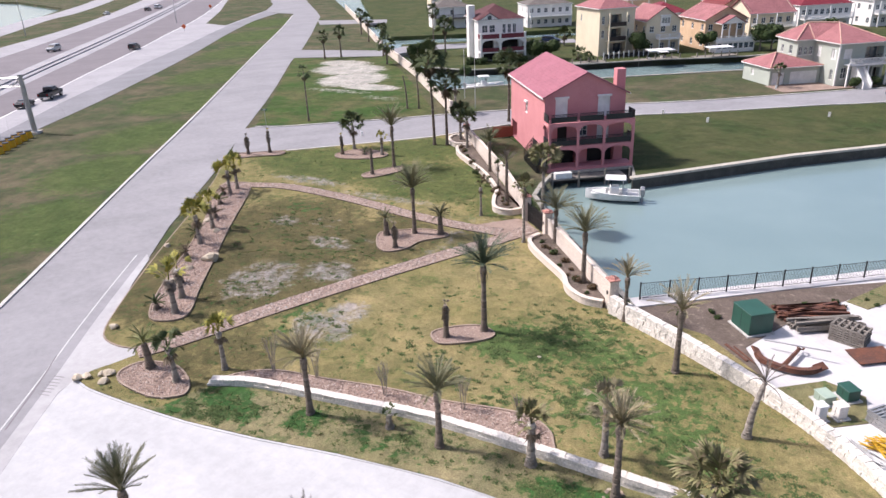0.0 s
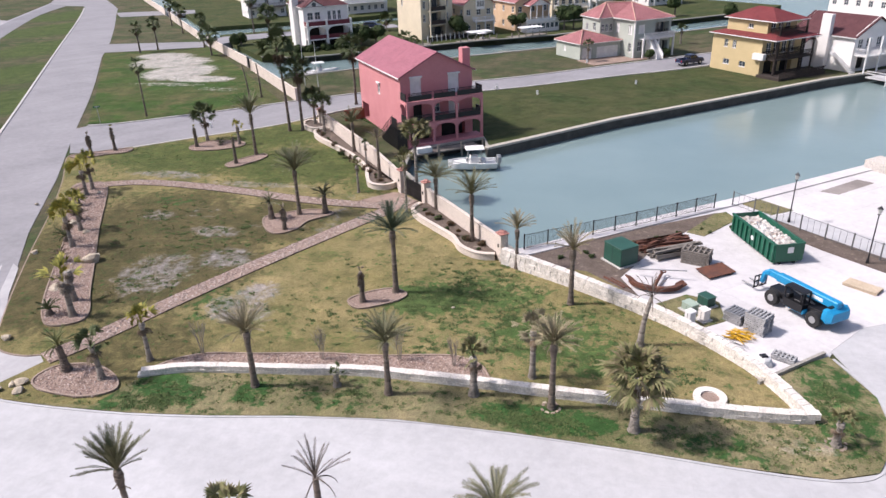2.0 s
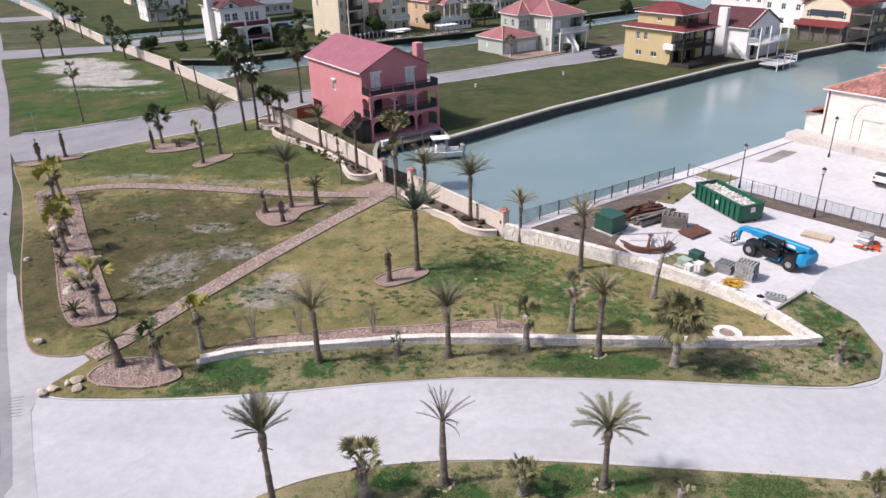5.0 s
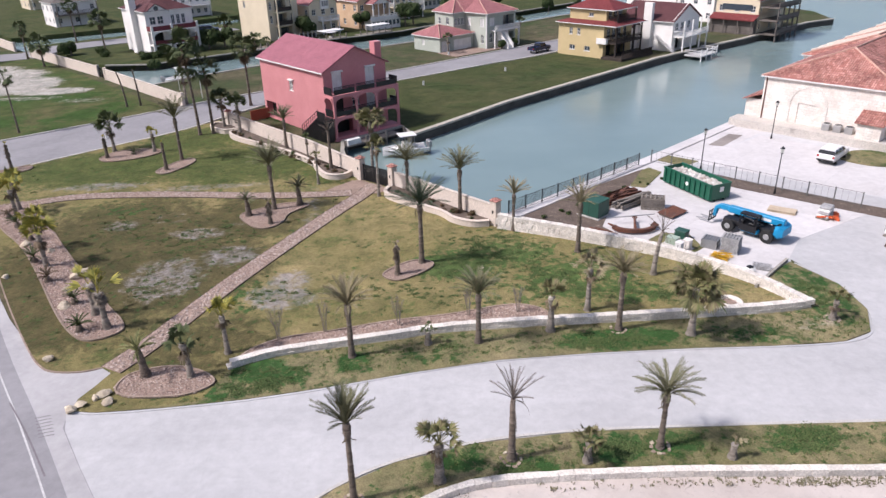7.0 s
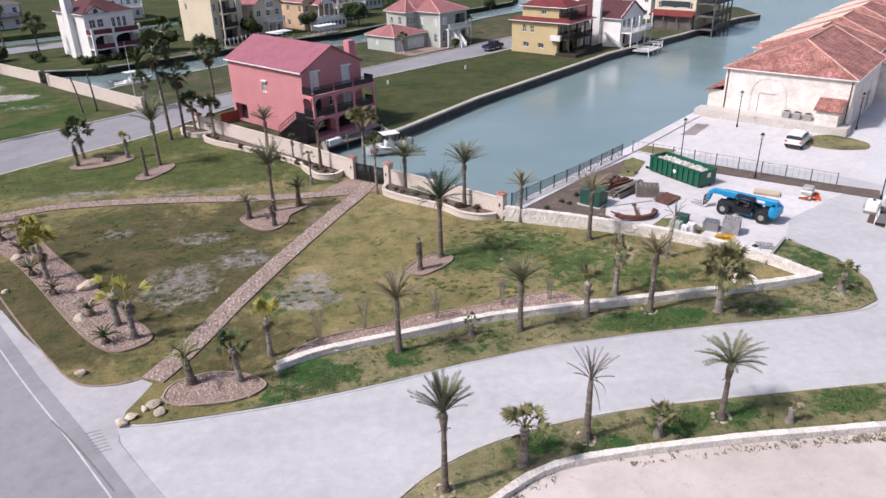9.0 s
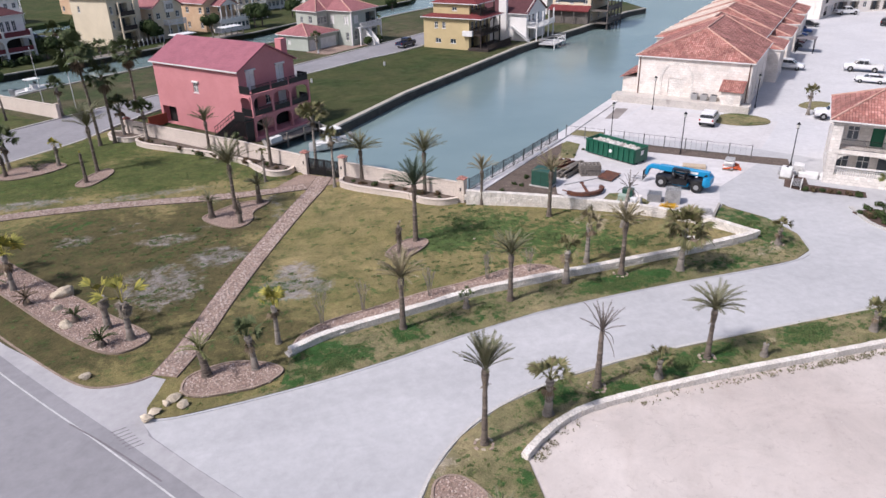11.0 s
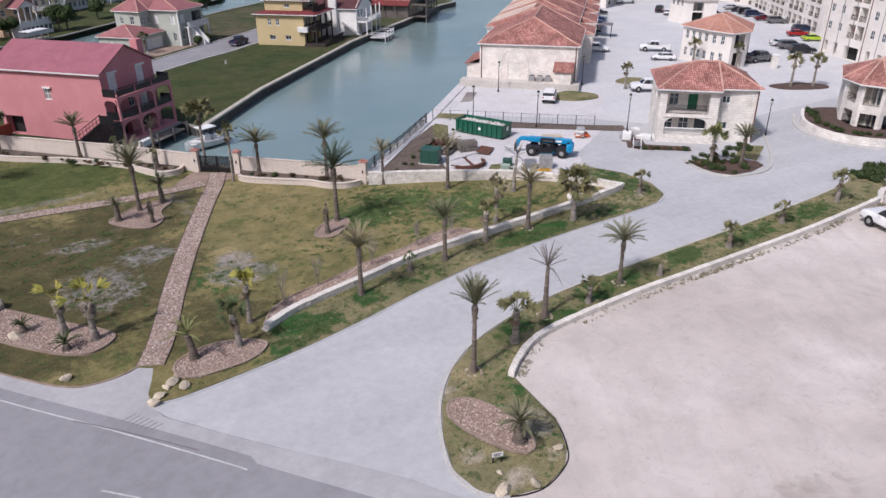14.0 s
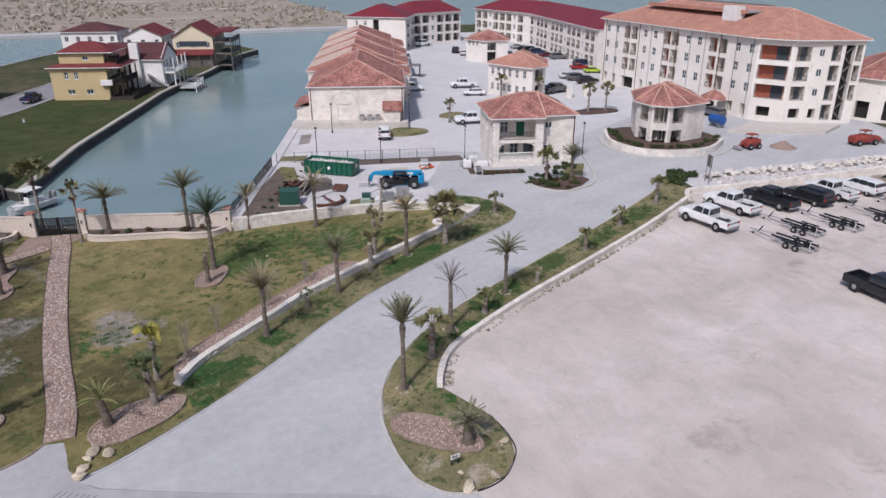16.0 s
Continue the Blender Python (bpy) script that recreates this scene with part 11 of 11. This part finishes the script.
pebbles("wall_debris", offset_line(smooth_line(MED_S[:8], 4), -0.25) + offset_line(smooth_line(MED_S[:8], 4), -1.3)[::-1], 0.01, 0.05, 3, ground, 71, STONEBAG_I)


# ---- small things ----
# rings of pale stones round palm feet
for i, (x, y) in enumerate(((5.14, 26.35), (13.15, 26.35), (-3.06, 24.3), (14.6, 38.1), (29.6, 37.6))):
    q = thing("stone_ring", pose(x, y, 0.07), "rough ring of pale stones round a palm foot", "stone ring", "stone rings round palms")
    rr = random.Random(i + 400)
    for k in range(9):
        a = k * 0.7 + rr.uniform(-0.25, 0.25)
        st_b = bx(-0.11, -0.07, -0.04, 0.11, 0.07, 0.06)
        for v in st_b.verts:
            v.co += Vector((rr.uniform(-1, 1), rr.uniform(-1, 1), rr.uniform(-1, 1))) * 0.03
        part("stone", st_b, EDGING if k % 3 else ROCK, q, "", False, pose(rr.uniform(0.42, 0.62) * math.cos(a), rr.uniform(0.42, 0.62) * math.sin(a), 0, 0, 0, math.degrees(a) + 90))

# pale sand flats and tracks in the far marsh
for i, (x, y, L, w, a) in enumerate(((170, 302, 40, 2.5, -30), (150, 372, 60, 5, -14), (225, 335, 50, 4, -32), (120, 430, 60, 7, -10), (215, 440, 90, 9, -24))):
    sl = [(x + math.cos(radians(a)) * L * u - math.sin(radians(a)) * w * v, y + math.sin(radians(a)) * L * u + math.cos(radians(a)) * w * v)
          for u, v in ((-0.5, 0.0), (-0.3, -0.5), (0.0, -0.7), (0.3, -0.4), (0.5, 0.1), (0.25, 0.6), (-0.1, 0.5), (-0.35, 0.7))]
    slab("sand_flat", smooth_line(sl, 3, True), -0.9, -0.34, SANDY, "pale sand flat in the far marsh", "sand flat")

# low planting in the gatehouse beds
rq = random.Random(77)
spots_ = [p for p in ((rq.uniform(41, 47.5), rq.uniform(34.5, 40)) for _ in range(90)) if inside(p, GBED)][:18]
for i, (x, y) in enumerate(spots_):
    shrub(x, y, 0.12, rq.uniform(0.35, 0.6), SHRUB if i % 3 else REDSHRUB, "low dark shrub in the gatehouse bed", "shrubs of the gatehouse bed", i)
for i in range(7):
    u = i / 6
    shrub(41.4 + 3.6 * u, 46.4 - 3.2 * u, 0.1, rq.uniform(0.3, 0.5), REDSHRUB if i % 2 else SHRUB, "low shrub at the gatehouse foot", "shrubs of the gatehouse bed", i + 3)

# dark hedge shrubs below the arched white house and along the second canal
for i, (x, y, r) in enumerate(((-50.5, 155.2, 1.5), (-48.2, 156.6, 1.7), (-45.8, 158.6, 1.6), (-43.4, 160.4, 1.8), (-41.5, 162.4, 1.6), (-52.5, 158.0, 1.4), (-24.5, 171.0, 0.9), (-21.0, 174.8, 0.9), (-13.6, 180.6, 1.2), (-60.5, 160.5, 1.3), (-63.0, 164.5, 1.5))):
    shrub(x, y, -0.1, r, SHRUB, "dense dark hedge shrub below a canal house", "hedge shrubs by the canal houses", i)

# debris and stray stones on the dirt lot
pebbles("lot_debris", [(0, 22), (12, 23.5), (34, 21), (44, 18), (36, 4), (24, -12), (2, -10), (-3, 8)], 0.012, 0.045, 0.12, ground, 92, STONEBAG_I)

# loose building stuff along the parking fence and the drive
ply = thing("plywood_stack", pose(36.2, 56.6, 0.03, 0, 0, -40), "low stack of pale plywood sheets by the fence", "plywood stack")
for k in range(5):
    part("sheet", bx(-1.2, -0.6, k * 0.045, 1.2, 0.6, k * 0.045 + 0.04), PLYW, ply, "", False, pose(0.03 * (k % 3), 0.04 * (k % 2), 0, 0, 0, (k % 3) * 1.5))
bagp = thing("wrapped_pallet", pose(39.2, 54.6, 0.03, 0, 0, 35), "pallet of grey bags wrapped in white film", "pallet load")
part("pallet", bx(-0.65, -0.55, 0, 0.65, 0.55, 0.14), DECK, bagp)
for k in range(4):
    bb_ = bx(-0.6, -0.5, 0.14 + k * 0.27, 0.6, 0.5, 0.4 + k * 0.27, 0.08)
    part("bag_layer", bb_, STONEBAG if k % 2 else WHITE, bagp, "", False, pose(0.03 * (k % 2), 0, 0, 0, 0, k * 3))
tk = thing("water_cube", pose(42.6, 50.0, 0.03, 0, 0, 38), "white plastic water tank with a red hose", "tank")
part("tank", bx(-0.55, -0.55, 0.15, 0.55, 0.55, 1.2, 0.1), WHITE, tk)
part("tank_cap", rod(bmesh.new(), (0, 0, 1.2), (0, 0, 1.28), 0.14, None, 12), BLACK, tk)
part("tank_pallet", bx(-0.6, -0.6, 0, 0.6, 0.6, 0.14), DECK, tk)
hz = bmesh.new()
for k in range(14):
    a, c = k * 0.45, (k + 1) * 0.45
    rod(hz, (0.9 + 0.35 * math.cos(a), -0.4 + 0.35 * math.sin(a), 0.05 + 0.006 * k), (0.9 + 0.35 * math.cos(c), -0.4 + 0.35 * math.sin(c), 0.05 + 0.006 * k), 0.035, None, 5)
part("hose", hz, ORANGE, tk, "coiled red hose")
rk = thing("pipe_rack", pose(41.6, 47.6, 0.03, 0, 0, 40), "low white metal rack of scaffold pieces", "rack")
for x in (-0.9, 0.9):
    for y in (-0.45, 0.45):
        part("upright", bx(x - 0.04, y - 0.04, 0, x + 0.04, y + 0.04, 0.95), WHITE, rk)
for z in (0.35, 0.85):
    for y in (-0.45, 0.45):
        part("rail", bx(-0.9, y - 0.03, z, 0.9, y + 0.03, z + 0.06), WHITE, rk)
for k in range(6):
    part("tube", rod(bmesh.new(), (-1.1, -0.35 + k * 0.14, 0.46), (1.1, -0.35 + k * 0.14, 0.46), 0.05, None, 6), STEEL, rk)

# street name sign at the side road, palms before the mint house
ss = thing("street_sign", pose(-55.3, 92.3, 0.05, 0, 0, 35), "small green street name sign on a thin post", "sign")
part("post", rod(bmesh.new(), (0, 0, 0), (0, 0, 2.9), 0.035, None, 6), STEEL, ss)
part("blade", bx(-0.45, -0.02, 2.65, 0.45, 0.02, 2.88), GREENDOOR, ss, "green blade with a pale bar")
part("lettering", bx(-0.3, -0.026, 2.73, 0.3, -0.02, 2.8), WHITE, ss)
palm(12.9, 146.6, 3.0, "fan", 81, "small fan palm before the mint garage", leaf=FAN_D, n=22, size=1.1)
palm(31.8, 168.2, 3.0, "fan", 82, "small fan palm beside the mint house drive", leaf=FAN_D, n=22, size=1.0)
